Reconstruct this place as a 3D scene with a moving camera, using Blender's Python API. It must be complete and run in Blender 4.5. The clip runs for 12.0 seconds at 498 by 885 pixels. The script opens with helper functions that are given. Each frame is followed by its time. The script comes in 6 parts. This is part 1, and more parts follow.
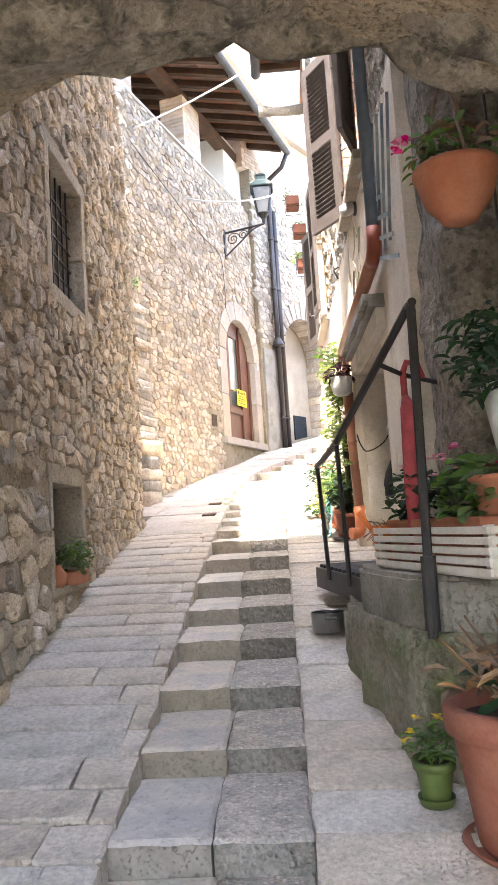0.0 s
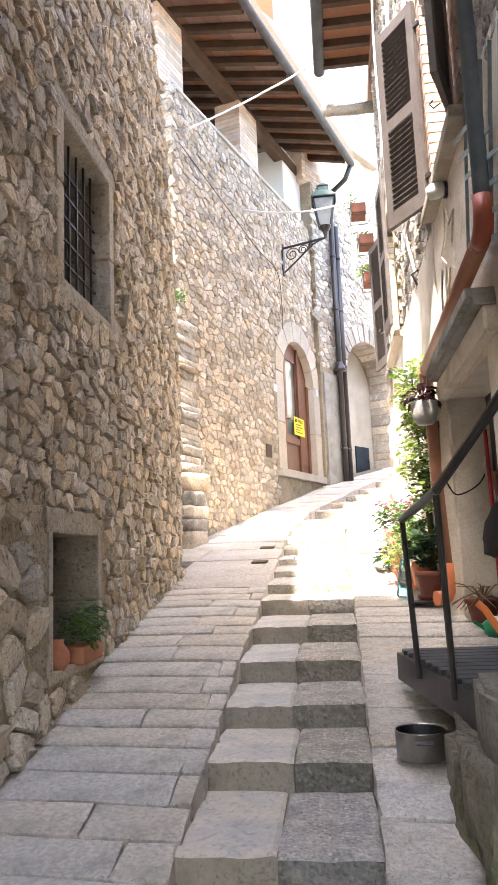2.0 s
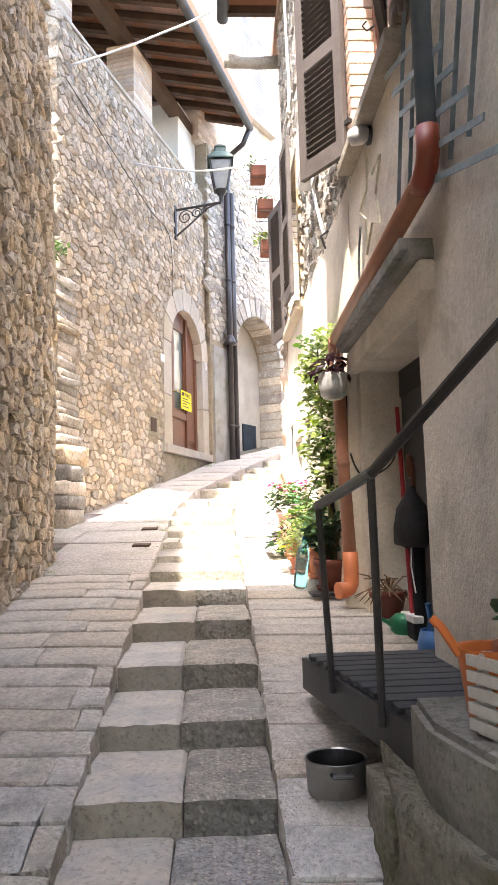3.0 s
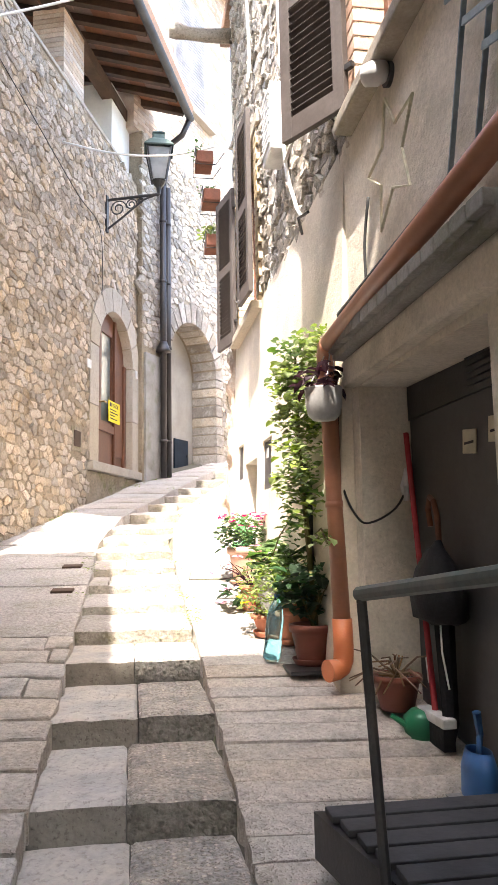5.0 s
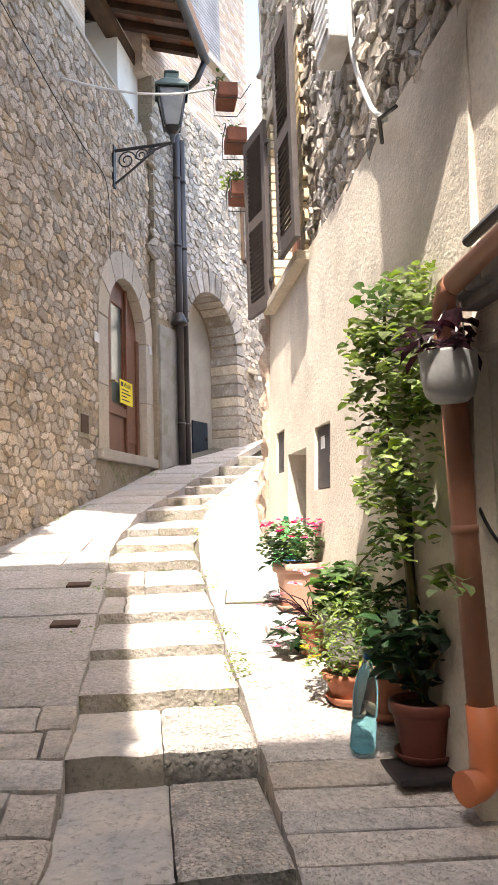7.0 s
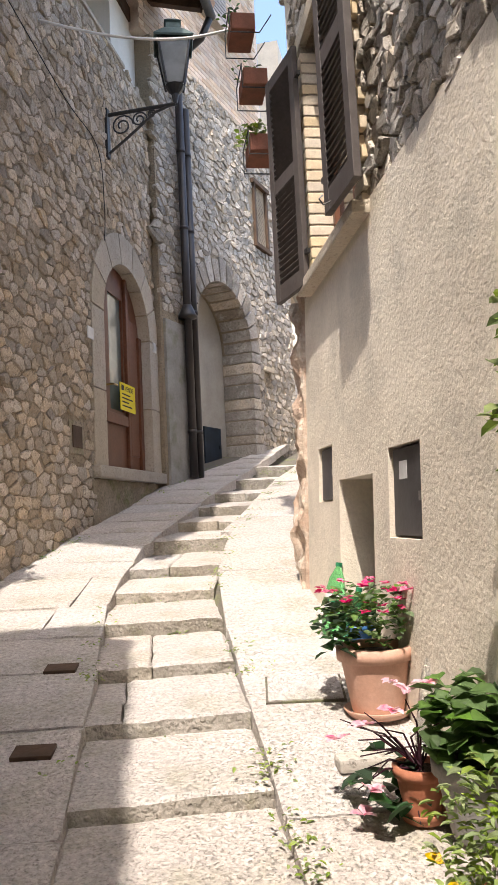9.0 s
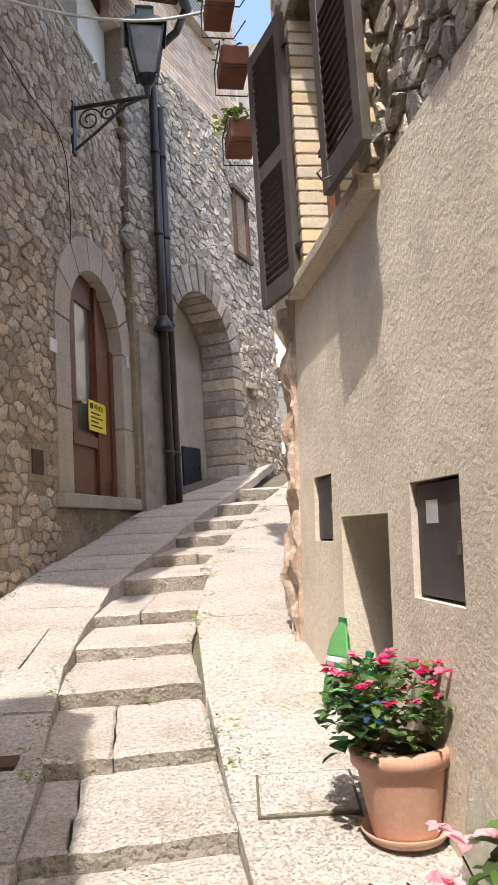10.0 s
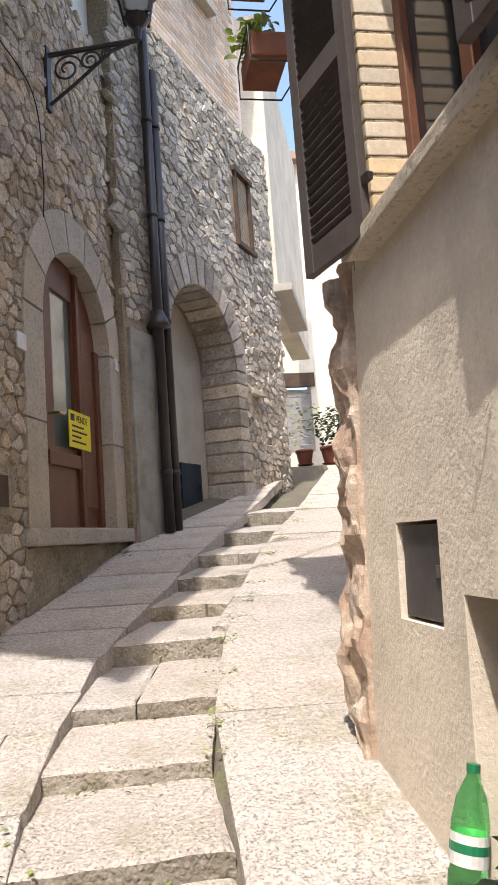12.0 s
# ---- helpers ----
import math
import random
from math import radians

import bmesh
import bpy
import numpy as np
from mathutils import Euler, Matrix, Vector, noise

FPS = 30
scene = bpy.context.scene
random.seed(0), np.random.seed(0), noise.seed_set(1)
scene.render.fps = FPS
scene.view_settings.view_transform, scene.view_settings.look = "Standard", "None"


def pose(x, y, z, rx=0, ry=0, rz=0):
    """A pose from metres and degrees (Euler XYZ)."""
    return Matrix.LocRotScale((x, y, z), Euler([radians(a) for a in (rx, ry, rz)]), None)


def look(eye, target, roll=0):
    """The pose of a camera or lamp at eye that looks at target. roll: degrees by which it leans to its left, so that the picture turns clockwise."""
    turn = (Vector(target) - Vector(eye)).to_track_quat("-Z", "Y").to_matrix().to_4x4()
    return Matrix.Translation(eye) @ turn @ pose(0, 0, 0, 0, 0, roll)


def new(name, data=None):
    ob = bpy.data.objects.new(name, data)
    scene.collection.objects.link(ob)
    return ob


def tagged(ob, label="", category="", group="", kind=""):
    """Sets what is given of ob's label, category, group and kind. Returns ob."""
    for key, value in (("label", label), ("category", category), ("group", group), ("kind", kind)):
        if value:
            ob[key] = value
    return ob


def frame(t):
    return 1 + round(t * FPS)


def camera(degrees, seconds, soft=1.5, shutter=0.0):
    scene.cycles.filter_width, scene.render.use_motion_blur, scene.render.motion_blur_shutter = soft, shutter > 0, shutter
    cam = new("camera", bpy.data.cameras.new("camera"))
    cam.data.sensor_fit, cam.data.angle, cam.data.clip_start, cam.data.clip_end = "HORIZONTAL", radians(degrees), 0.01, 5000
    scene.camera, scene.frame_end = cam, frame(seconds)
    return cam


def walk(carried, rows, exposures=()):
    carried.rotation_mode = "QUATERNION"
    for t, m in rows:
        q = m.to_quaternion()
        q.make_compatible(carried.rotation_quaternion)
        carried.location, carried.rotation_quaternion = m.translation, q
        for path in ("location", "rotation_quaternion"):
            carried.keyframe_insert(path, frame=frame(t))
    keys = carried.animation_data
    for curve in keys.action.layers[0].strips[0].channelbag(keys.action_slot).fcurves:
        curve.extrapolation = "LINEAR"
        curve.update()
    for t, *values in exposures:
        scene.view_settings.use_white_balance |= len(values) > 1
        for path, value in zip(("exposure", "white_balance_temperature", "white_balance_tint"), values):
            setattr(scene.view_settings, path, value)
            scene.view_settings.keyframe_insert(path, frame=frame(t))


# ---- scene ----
cam = camera(37.3, 12.0)
METRES, EYE, TILT, LEAN, TURN = 8.0, 1.5, 0.0, 0.0, 2.2
ROWS = [
    (0.0, 0.0, 0.0, 0.0, 0.4, 6.15, 3.68),
    (0.5, 0.0036, 0.0482, 0.0107, 5.93, 8.05, 3.87),
    (1.0, 0.0049, 0.0787, 0.012, 9.04, 9.11, 3.46),
    (1.5, -0.0049, 0.1179, 0.0225, 8.43, 9.29, 2.85),
    (2.0, -0.0019, 0.1506, 0.025, 4.67, 8.59, 2.36),
    (2.5, 0.0, 0.1875, 0.0279, -0.09, 7.45, 1.94),
    (3.0, -0.0123, 0.2293, 0.032, -4.72, 6.52, 1.53),
    (5.0, -0.0275, 0.3715, 0.061, -11.0, 7.3, 1.04),
    (5.5, -0.0314, 0.4013, 0.0686, -14.97, 7.81, 0.23),
    (6.0, -0.0268, 0.4439, 0.0746, -15.32, 8.11, 0.08),
    (6.5, -0.0235, 0.4792, 0.0812, -11.46, 6.5, 0.82),
    (7.0, -0.0268, 0.5312, 0.0891, -10.01, 5.63, 1.68),
    (9.0, -0.0166, 0.7081, 0.1248, -9.3, 5.54, 2.81),
    (9.5, -0.0098, 0.755, 0.1254, -9.75, 6.18, 3.1),
    (10.0, -0.0022, 0.7987, 0.1421, -10.73, 6.71, 3.42),
    (10.5, -0.0076, 0.851, 0.1473, -12.02, 6.93, 3.68),
    (11.0, -0.0082, 0.8864, 0.158, -13.54, 7.02, 3.83),
    (11.5, 0.0021, 0.9331, 0.165, -14.54, 7.01, 3.88),
    (12.0, 0.0046, 0.9712, 0.1729, -11.37, 7.38, 4.12),
]
walk(cam, [(t, pose(0, 0, EYE, TILT, LEAN, TURN) @ pose(METRES * x, METRES * y, METRES * z, 90 + pitch, roll, yaw)) for t, x, y, z, yaw, pitch, roll in ROWS],
     exposures=[(0.0, 3.95), (2.0, 3.75), (3.0, 3.55), (5.5, 3.2), (7.0, 2.58), (9.0, 1.78), (12.0, 1.55)])

# ---- light ----
SUN_EL, SUN_AZ = 60.0, math.atan2(0.32, 0.95)      # the light travels towards +x and +y
world = bpy.data.worlds.new("world")
scene.world = world
world.use_nodes = True
wn = world.node_tree
sky = wn.nodes.new("ShaderNodeTexSky")
sky.sky_type, sky.sun_disc = "NISHITA", False
sky.sun_elevation, sky.sun_rotation = radians(SUN_EL), math.pi + SUN_AZ
sky.air_density, sky.dust_density = 1.0, 3.0
wn.links.new(sky.outputs[0], wn.nodes["Background"].inputs[0])
wn.nodes["Background"].inputs[1].default_value = 0.15
sun_data = bpy.data.lights.new("sun", "SUN")
sun_data.energy, sun_data.angle, sun_data.color = 2.1, radians(0.6), (1.0, 0.90, 0.81)
sun = new("sun", sun_data)
ce = math.cos(radians(SUN_EL))
sun.matrix_world = look((0, 0, 30), (ce * math.sin(SUN_AZ), ce * math.cos(SUN_AZ), 30 - math.sin(radians(SUN_EL))))

# ---- helpers of this scene ----
R = random.Random(7)


def obj(name, verts, faces, mat, parent=None, label="", smooth=False, mats=None):
    me = bpy.data.meshes.new(name)
    me.from_pydata([tuple(v) for v in verts], [], faces)
    me.update()
    me.materials.append(mat)
    if smooth:
        me.polygons.foreach_set("use_smooth", [True] * len(me.polygons))
    ob = new(name, me)
    if parent:
        ob.parent = parent
    if label:
        ob["label"] = label
    return ob


def part(name, bm, material, parent=None, label="", smooth=False):
    me = bpy.data.meshes.new(name)
    bmesh.ops.recalc_face_normals(bm, faces=bm.faces)
    bm.to_mesh(me)
    bm.free()
    me.materials.append(material)
    if smooth:
        me.polygons.foreach_set("use_smooth", [len(p.vertices) <= 4 for p in me.polygons])
    ob = new(name, me)
    if parent:
        ob.parent = parent
    if label:
        ob["label"] = label
    return ob


def thing(name, at, label, category, group="", kind="", rz=0):
    e = new(name)
    e.empty_display_size = 0.1
    e.matrix_basis = pose(*at, 0, 0, rz)
    return tagged(e, label, category, group, kind)


def add_box(bm, lo, hi, m=None, bevel=0.0):
    c = [(a + b) / 2 for a, b in zip(lo, hi)]
    s = [abs(b - a) for a, b in zip(lo, hi)]
    mat = Matrix.Translation(c) @ Matrix.Diagonal((*s, 1))
    if m is not None:
        mat = m @ mat
    r = bmesh.ops.create_cube(bm, size=1, matrix=mat)
    if bevel:
        es = list({e for v in r["verts"] for e in v.link_edges})
        bmesh.ops.bevel(bm, geom=es, offset=bevel, segments=2, affect="EDGES", profile=0.6)
    return bm


def box(lo, hi, m=None, bevel=0.0):
    return add_box(bmesh.new(), lo, hi, m, bevel)


def add_tube(bm, pts, r, n=10, cap=True):
    """A round bar along points; r is one radius or one a point."""
    pts = [Vector(p) for p in pts]
    rings = []
    up = None
    for i, p in enumerate(pts):
        d = (pts[min(i + 1, len(pts) - 1)] - pts[max(i - 1, 0)]).normalized()
        if up is None:
            up = d.orthogonal().normalized()
        up = (up - d * up.dot(d)).normalized()
        side = d.cross(up)
        rr = r[i] if isinstance(r, (list, tuple)) else r
        rings.append([bm.verts.new(p + rr * (up * math.cos(a) + side * math.sin(a))) for a in [2 * math.pi * k / n for k in range(n)]])
    for a, b in zip(rings, rings[1:]):
        for k in range(n):
            bm.faces.new((a[k], a[(k + 1) % n], b[(k + 1) % n], b[k]))
    if cap:
        bm.faces.new(rings[0][::-1])
        bm.faces.new(rings[-1])
    return bm


def tube(pts, r, n=10, cap=True):
    return add_tube(bmesh.new(), pts, r, n, cap)


def lathe(profile, n=24, m=None):
    bm = bmesh.new()
    rings = []
    for r, z in profile:
        if r < 1e-5:
            rings.append([bm.verts.new((0, 0, z))])
        else:
            rings.append([bm.verts.new((r * math.cos(2 * math.pi * k / n), r * math.sin(2 * math.pi * k / n), z)) for k in range(n)])
    for a, b in zip(rings, rings[1:]):
        for k in range(n):
            q = [a[k % len(a)], a[(k + 1) % len(a)], b[(k + 1) % len(b)], b[k % len(b)]]
            q = list(dict.fromkeys(q))
            if len(q) > 2:
                bm.faces.new(q)
    if m is not None:
        bmesh.ops.transform(bm, matrix=m, verts=bm.verts)
    return bm


def lerp(table, y):
    for (a, va), (b, vb) in zip(table, table[1:]):
        if y <= b:
            return va + (vb - va) * (y - a) / (b - a)
    return table[-1][1]


# ---- the plan: the lane's height and line ----
NOSES = [(-0.6, -0.27), (0.05, -0.14), (0.7, -0.01), (1.4, 0.13), (2.05, 0.27), (2.7, 0.40), (3.35, 0.53), (3.95, 0.66), (4.59, 0.80), (5.16, 0.925),
         (5.73, 1.065), (6.45, 1.20), (7.15, 1.335), (7.75, 1.43), (8.35, 1.53), (9.0, 1.64), (9.63, 1.745), (10.35, 1.87), (11.0, 1.99),
         (11.6, 2.12), (12.4, 2.31), (13.1, 2.45), (13.8, 2.60), (14.5, 2.76), (15.3, 2.95), (16.2, 3.17), (17.2, 3.40)]
GROUND = [(-40.0, -8.0), (-3.0, -0.75)] + NOSES + [(19.0, 3.82), (22.0, 4.25), (30.0, 5.0), (80.0, 9.0)]
LANE = [(-40.0, 0.0), (11.0, 0.0), (12.4, 0.25), (12.84, 0.42), (13.6, 0.7), (14.4, 0.95), (15.0, 1.2), (16.3, 1.8), (20.0, 3.3), (30.0, 7.2), (80.0, 27.0)]
LEFT = [(-40.0, -1.55), (8.3, -1.55), (8.6, -2.1), (10.15, -1.95), (14.35, -0.55), (15.35, 0.0), (17.4, 1.3), (18.9, 2.25), (30.0, 6.5), (80.0, 20.0)]


def gz(y):
    return lerp(GROUND, y)


def cx(y):
    return lerp(LANE, y)


# ---- materials ----
def material(name, base, rough=0.8, metal=0.0, vary=0.25, grain=60.0, blotch=3.0, bump=0.3, tint=None, per_piece=0.0, spec=0.3, dist=0.01, stain=None, pits=None, pebbles=None, lumps=None):
    """base: colour; tint: the colour of blotches; per_piece: spread of lightness from piece to piece; stain: (colour,
    amount, scale);
    pits: (scale, amount) of small darker hollows; pebbles: (scale, amount) of pale aggregate; lumps: (scale, depth) of
    coarse relief."""
    m = bpy.data.materials.new(name)
    m.use_nodes = True
    nt = m.node_tree
    b = nt.nodes["Principled BSDF"]
    b.inputs["Roughness"].default_value, b.inputs["Metallic"].default_value = rough, metal
    b.inputs["Specular IOR Level"].default_value = spec
    co = nt.nodes.new("ShaderNodeTexCoord").outputs["Object"]
    if per_piece:
        geo = nt.nodes.new("ShaderNodeNewGeometry")
        oi = nt.nodes.new("ShaderNodeObjectInfo")
        rnd = nt.nodes.new("ShaderNodeMath")
        rnd.operation = "ADD"
        nt.links.new(geo.outputs["Random Per Island"], rnd.inputs[0])
        nt.links.new(oi.outputs["Random"], rnd.inputs[1])
        fr = nt.nodes.new("ShaderNodeMath")
        fr.operation = "FRACT"
        nt.links.new(rnd.outputs[0], fr.inputs[0])

    def noise_tex(scale, detail=5.0, rgh=0.6):
        n = nt.nodes.new("ShaderNodeTexNoise")
        n.inputs["Scale"].default_value, n.inputs["Detail"].default_value, n.inputs["Roughness"].default_value = scale, detail, rgh
        nt.links.new(co, n.inputs["Vector"])
        return n.outputs[0]

    def mix(kind, fac, a, bb):
        x = nt.nodes.new("ShaderNodeMix")
        x.data_type, x.blend_type = "RGBA", kind
        for sock, val in ((x.inputs["Factor"], fac), (x.inputs["A"], a), (x.inputs["B"], bb)):
            if isinstance(val, (int, float)):
                sock.default_value = val
            elif isinstance(val, tuple):
                sock.default_value = (*val, 1)
            else:
                nt.links.new(val, sock)
        return x.outputs["Result"]

    def ramp(src, lo, hi, a=0.0, bb=1.0):
        r = nt.nodes.new("ShaderNodeMapRange")
        r.inputs["From Min"].default_value, r.inputs["From Max"].default_value = lo, hi
        r.inputs["To Min"].default_value, r.inputs["To Max"].default_value = a, bb
        nt.links.new(src, r.inputs["Value"])
        return r.outputs[0]

    n1, n2 = noise_tex(blotch, 6.0), noise_tex(grain, 4.0, 0.7)
    t = tint or tuple(c * 0.6 for c in base)
    col = mix("MIX", ramp(n1, 0.38, 0.68), base, t)
    if per_piece:
        hv = nt.nodes.new("ShaderNodeHueSaturation")
        nt.links.new(ramp(fr.outputs[0], 0, 1, 1 - per_piece, 1 + per_piece), hv.inputs["Value"])
        fr2 = nt.nodes.new("ShaderNodeMath")
        fr2.operation = "PINGPONG"
        fr2.inputs[1].default_value = 0.17
        nt.links.new(fr.outputs[0], fr2.inputs[0])
        nt.links.new(ramp(fr2.outputs[0], 0, 0.17, 0.6, 1.15), hv.inputs["Saturation"])
        nt.links.new(col, hv.inputs["Color"])
        col = hv.outputs[0]
    if stain:
        col = mix("MIX", ramp(noise_tex(stain[2], 7.0, 0.65), 0.52, 0.66, 0, stain[1]), col, stain[0])
    heights = []
    if pebbles:
        vo = nt.nodes.new("ShaderNodeTexVoronoi")
        vo.inputs["Scale"].default_value = pebbles[0]
        nt.links.new(co, vo.inputs["Vector"])
        sep = nt.nodes.new("ShaderNodeSeparateColor")
        nt.links.new(vo.outputs["Color"], sep.inputs[0])
        pale = mix("MIX", sep.outputs[0], tuple(c * 0.6 for c in base), tuple(min(0.8, c * 1.55) for c in base))
        body = ramp(vo.outputs["Distance"], 0.28, 0.52, 1.0, 0.0)
        seam = nt.nodes.new("ShaderNodeMath")
        seam.operation = "MULTIPLY"
        seam.inputs[1].default_value = pebbles[1]
        nt.links.new(body, seam.inputs[0])
        col = mix("MIX", seam.outputs[0], col, pale)
        heights.append((body, 0.012 * pebbles[1]))
    if pits:
        pit = ramp(noise_tex(pits[0], 4.0, 0.6), 0.56, 0.64, 0.0, 1.0)
        amt = nt.nodes.new("ShaderNodeMath")
        amt.operation = "MULTIPLY"
        amt.inputs[1].default_value = pits[1]
        nt.links.new(pit, amt.inputs[0])
        col = mix("MIX", amt.outputs[0], col, tuple(c * 0.38 for c in base))
        heights.append((pit, -0.010 * pits[1]))
    if lumps:
        heights.append((noise_tex(lumps[0], 3.0, 0.55), lumps[1]))
    g = nt.nodes.new("ShaderNodeHueSaturation")
    nt.links.new(ramp(n2, 0.25, 0.75, 1 - vary, 1 + vary), g.inputs["Value"])
    nt.links.new(col, g.inputs["Color"])
    nt.links.new(g.outputs[0], b.inputs["Base Color"])
    if bump:
        bp = nt.nodes.new("ShaderNodeBump")
        bp.inputs["Strength"].default_value, bp.inputs["Distance"].default_value = bump, dist
        h = nt.nodes.new("ShaderNodeMath")
        h.operation = "MULTIPLY_ADD"
        h.inputs[1].default_value = 0.5
        nt.links.new(n2, h.inputs[0])
        nt.links.new(noise_tex(grain * 0.3, 4.0), h.inputs[2])
        nt.links.new(h.outputs[0], bp.inputs["Height"])
        for src, depth in heights:
            b2 = nt.nodes.new("ShaderNodeBump")
            b2.invert = depth < 0
            b2.inputs["Strength"].default_value, b2.inputs["Distance"].default_value = 1.0, abs(depth)
            nt.links.new(src, b2.inputs["Height"])
            nt.links.new(bp.outputs[0], b2.inputs["Normal"])
            bp = b2
        nt.links.new(bp.outputs[0], b.inputs["Normal"])
    return m


STONE = material("rubble limestone", (0.52, 0.435, 0.335), 0.9, vary=0.36, grain=45, blotch=5, bump=1.0, tint=(0.38, 0.29, 0.19), per_piece=0.32, stain=((0.50, 0.47, 0.42), 0.6, 9), pits=(34, 0.55))
STONE_GREY = material("grey rubble limestone", (0.45, 0.395, 0.325), 0.9, vary=0.36, grain=45, blotch=5, bump=1.0, tint=(0.33, 0.29, 0.24), per_piece=0.38, stain=((0.54, 0.52, 0.48), 0.6, 9), pits=(34, 0.55))
MORTAR = material("lime mortar", (0.36, 0.30, 0.22), 0.95, vary=0.3, grain=70, blotch=2.5, bump=0.8, tint=(0.27, 0.215, 0.15), pits=(50, 0.6), lumps=(20, 0.03))
PAVER = material("worn paving limestone", (0.54, 0.475, 0.40), 0.78, vary=0.34, grain=48, blotch=2.2, bump=0.9, tint=(0.44, 0.385, 0.32), per_piece=0.09, stain=((0.25, 0.23, 0.2), 0.45, 5), pits=(95, 0.5), lumps=(14, 0.012))
COBBLE = material("pebbled step concrete", (0.50, 0.44, 0.365), 0.85, vary=0.38, grain=38, blotch=6, bump=1.0, tint=(0.29, 0.27, 0.24), per_piece=0.12, dist=0.02, pebbles=(48, 0.65), pits=(90, 0.5), lumps=(12, 0.012))
SLAB = material("smooth marble slab", (0.57, 0.50, 0.415), 0.85, vary=0.16, grain=30, blotch=3, bump=0.5, tint=(0.42, 0.40, 0.38), per_piece=0.1, stain=((0.3, 0.28, 0.26), 0.4, 7), pits=(40, 0.3), lumps=(9, 0.008), spec=0.15)
# Riser colours are darker than their treads: the shade on upright faces is painted in.
RISER = material("grimy riser stone, darkened as shade", (0.20, 0.185, 0.16), 0.95, vary=0.4, grain=40, blotch=7, bump=1.0, tint=(0.11, 0.10, 0.08), per_piece=0.2, dist=0.02, stain=((0.30, 0.28, 0.24), 0.5, 8), pebbles=(40, 0.5), lumps=(14, 0.02))
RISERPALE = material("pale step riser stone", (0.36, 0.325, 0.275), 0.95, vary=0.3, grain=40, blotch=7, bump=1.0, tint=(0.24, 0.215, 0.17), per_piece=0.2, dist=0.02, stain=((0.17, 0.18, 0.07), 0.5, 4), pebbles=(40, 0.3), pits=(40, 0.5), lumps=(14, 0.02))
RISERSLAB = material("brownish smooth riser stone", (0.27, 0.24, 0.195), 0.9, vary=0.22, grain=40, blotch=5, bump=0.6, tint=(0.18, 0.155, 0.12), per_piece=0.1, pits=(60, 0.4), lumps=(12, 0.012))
PAVER_UP = material("weathered mossy paving", (0.49, 0.445, 0.405), 0.85, vary=0.36, grain=42, blotch=1.6, bump=1.0, tint=(0.44, 0.40, 0.36), per_piece=0.04, dist=0.02, pits=(80, 0.4), lumps=(16, 0.014), pebbles=(34, 0.18), stain=((0.30, 0.285, 0.19), 0.45, 2.4))
EARTH = material("joint earth", (0.13, 0.115, 0.095), 0.95, vary=0.35, grain=60, blotch=3, bump=0.8, tint=(0.13, 0.12, 0.09), stain=((0.17, 0.20, 0.07), 0.5, 3))
PLASTER = material("rough cream plaster", (0.72, 0.65, 0.54), 0.92, vary=0.10, grain=48, blotch=1.6, bump=0.42, tint=(0.57, 0.51, 0.42), dist=0.012, stain=((0.47, 0.43, 0.36), 0.55, 2.2), lumps=(42, 0.005), pits=(60, 0.05))
PLASTER_GREY = material("grey weathered plaster", (0.70, 0.635, 0.54), 0.92, vary=0.15, grain=50, blotch=2.0, bump=0.6, tint=(0.58, 0.52, 0.43), stain=((0.33, 0.31, 0.24), 0.5, 2.6), lumps=(40, 0.004), pits=(30, 0.12))
WHITEWASH = material("white limewash", (0.78, 0.77, 0.74), 0.9, vary=0.05, grain=30, blotch=2, bump=0.2, tint=(0.68, 0.67, 0.64))
BRICK = material("pale brick", (0.58, 0.47, 0.36), 0.9, vary=0.2, grain=50, blotch=6, bump=0.4, tint=(0.5, 0.36, 0.26), per_piece=0.2)
BRICKPINK = material("pink brick", (0.56, 0.36, 0.27), 0.9, vary=0.18, grain=50, blotch=6, bump=0.4, tint=(0.62, 0.46, 0.36), per_piece=0.16)
BRICKYEL = material("yellow brick", (0.66, 0.54, 0.36), 0.9, vary=0.15, grain=50, blotch=6, bump=0.4, tint=(0.58, 0.46, 0.30), per_piece=0.12)
DRESSED = material("dressed arch stone", (0.47, 0.415, 0.33), 0.85, vary=0.15, grain=60, blotch=3, bump=0.4, tint=(0.41, 0.36, 0.29), per_piece=0.1, pits=(40, 0.35), lumps=(14, 0.012))
# Darker copy of the grey plaster: the deep recess's shade is in its colour.
RECESS = material("grey recess plaster, shade in colour", (0.40, 0.375, 0.33), 0.95, vary=0.12, grain=40, blotch=2, bump=0.4, tint=(0.31, 0.29, 0.25))
PLINTH = material("mossy plinth plaster", (0.36, 0.31, 0.24), 0.95, vary=0.3, grain=35, blotch=3, bump=1.0, tint=(0.26, 0.22, 0.16), stain=((0.15, 0.17, 0.06), 0.7, 3.5), pits=(40, 0.4))
FRAMESTONE = material("rough frame limestone", (0.43, 0.375, 0.295), 0.9, vary=0.25, grain=45, blotch=4, bump=0.9, tint=(0.32, 0.27, 0.20), per_piece=0.12, pits=(40, 0.5), lumps=(12, 0.02))
DARKWOOD = material("dark brown timber", (0.09, 0.055, 0.035), 0.75, vary=0.3, grain=40, blotch=5, bump=0.4, tint=(0.055, 0.035, 0.022))
DOORWOOD = material("reddish varnished door wood", (0.15, 0.062, 0.034), 0.45, vary=0.2, grain=30, blotch=4, bump=0.15, tint=(0.115, 0.047, 0.027))
TERRABOARD = material("terracotta roof boards", (0.24, 0.115, 0.068), 0.9, vary=0.2, grain=30, blotch=4, bump=0.3, tint=(0.27, 0.13, 0.08), per_piece=0.15)
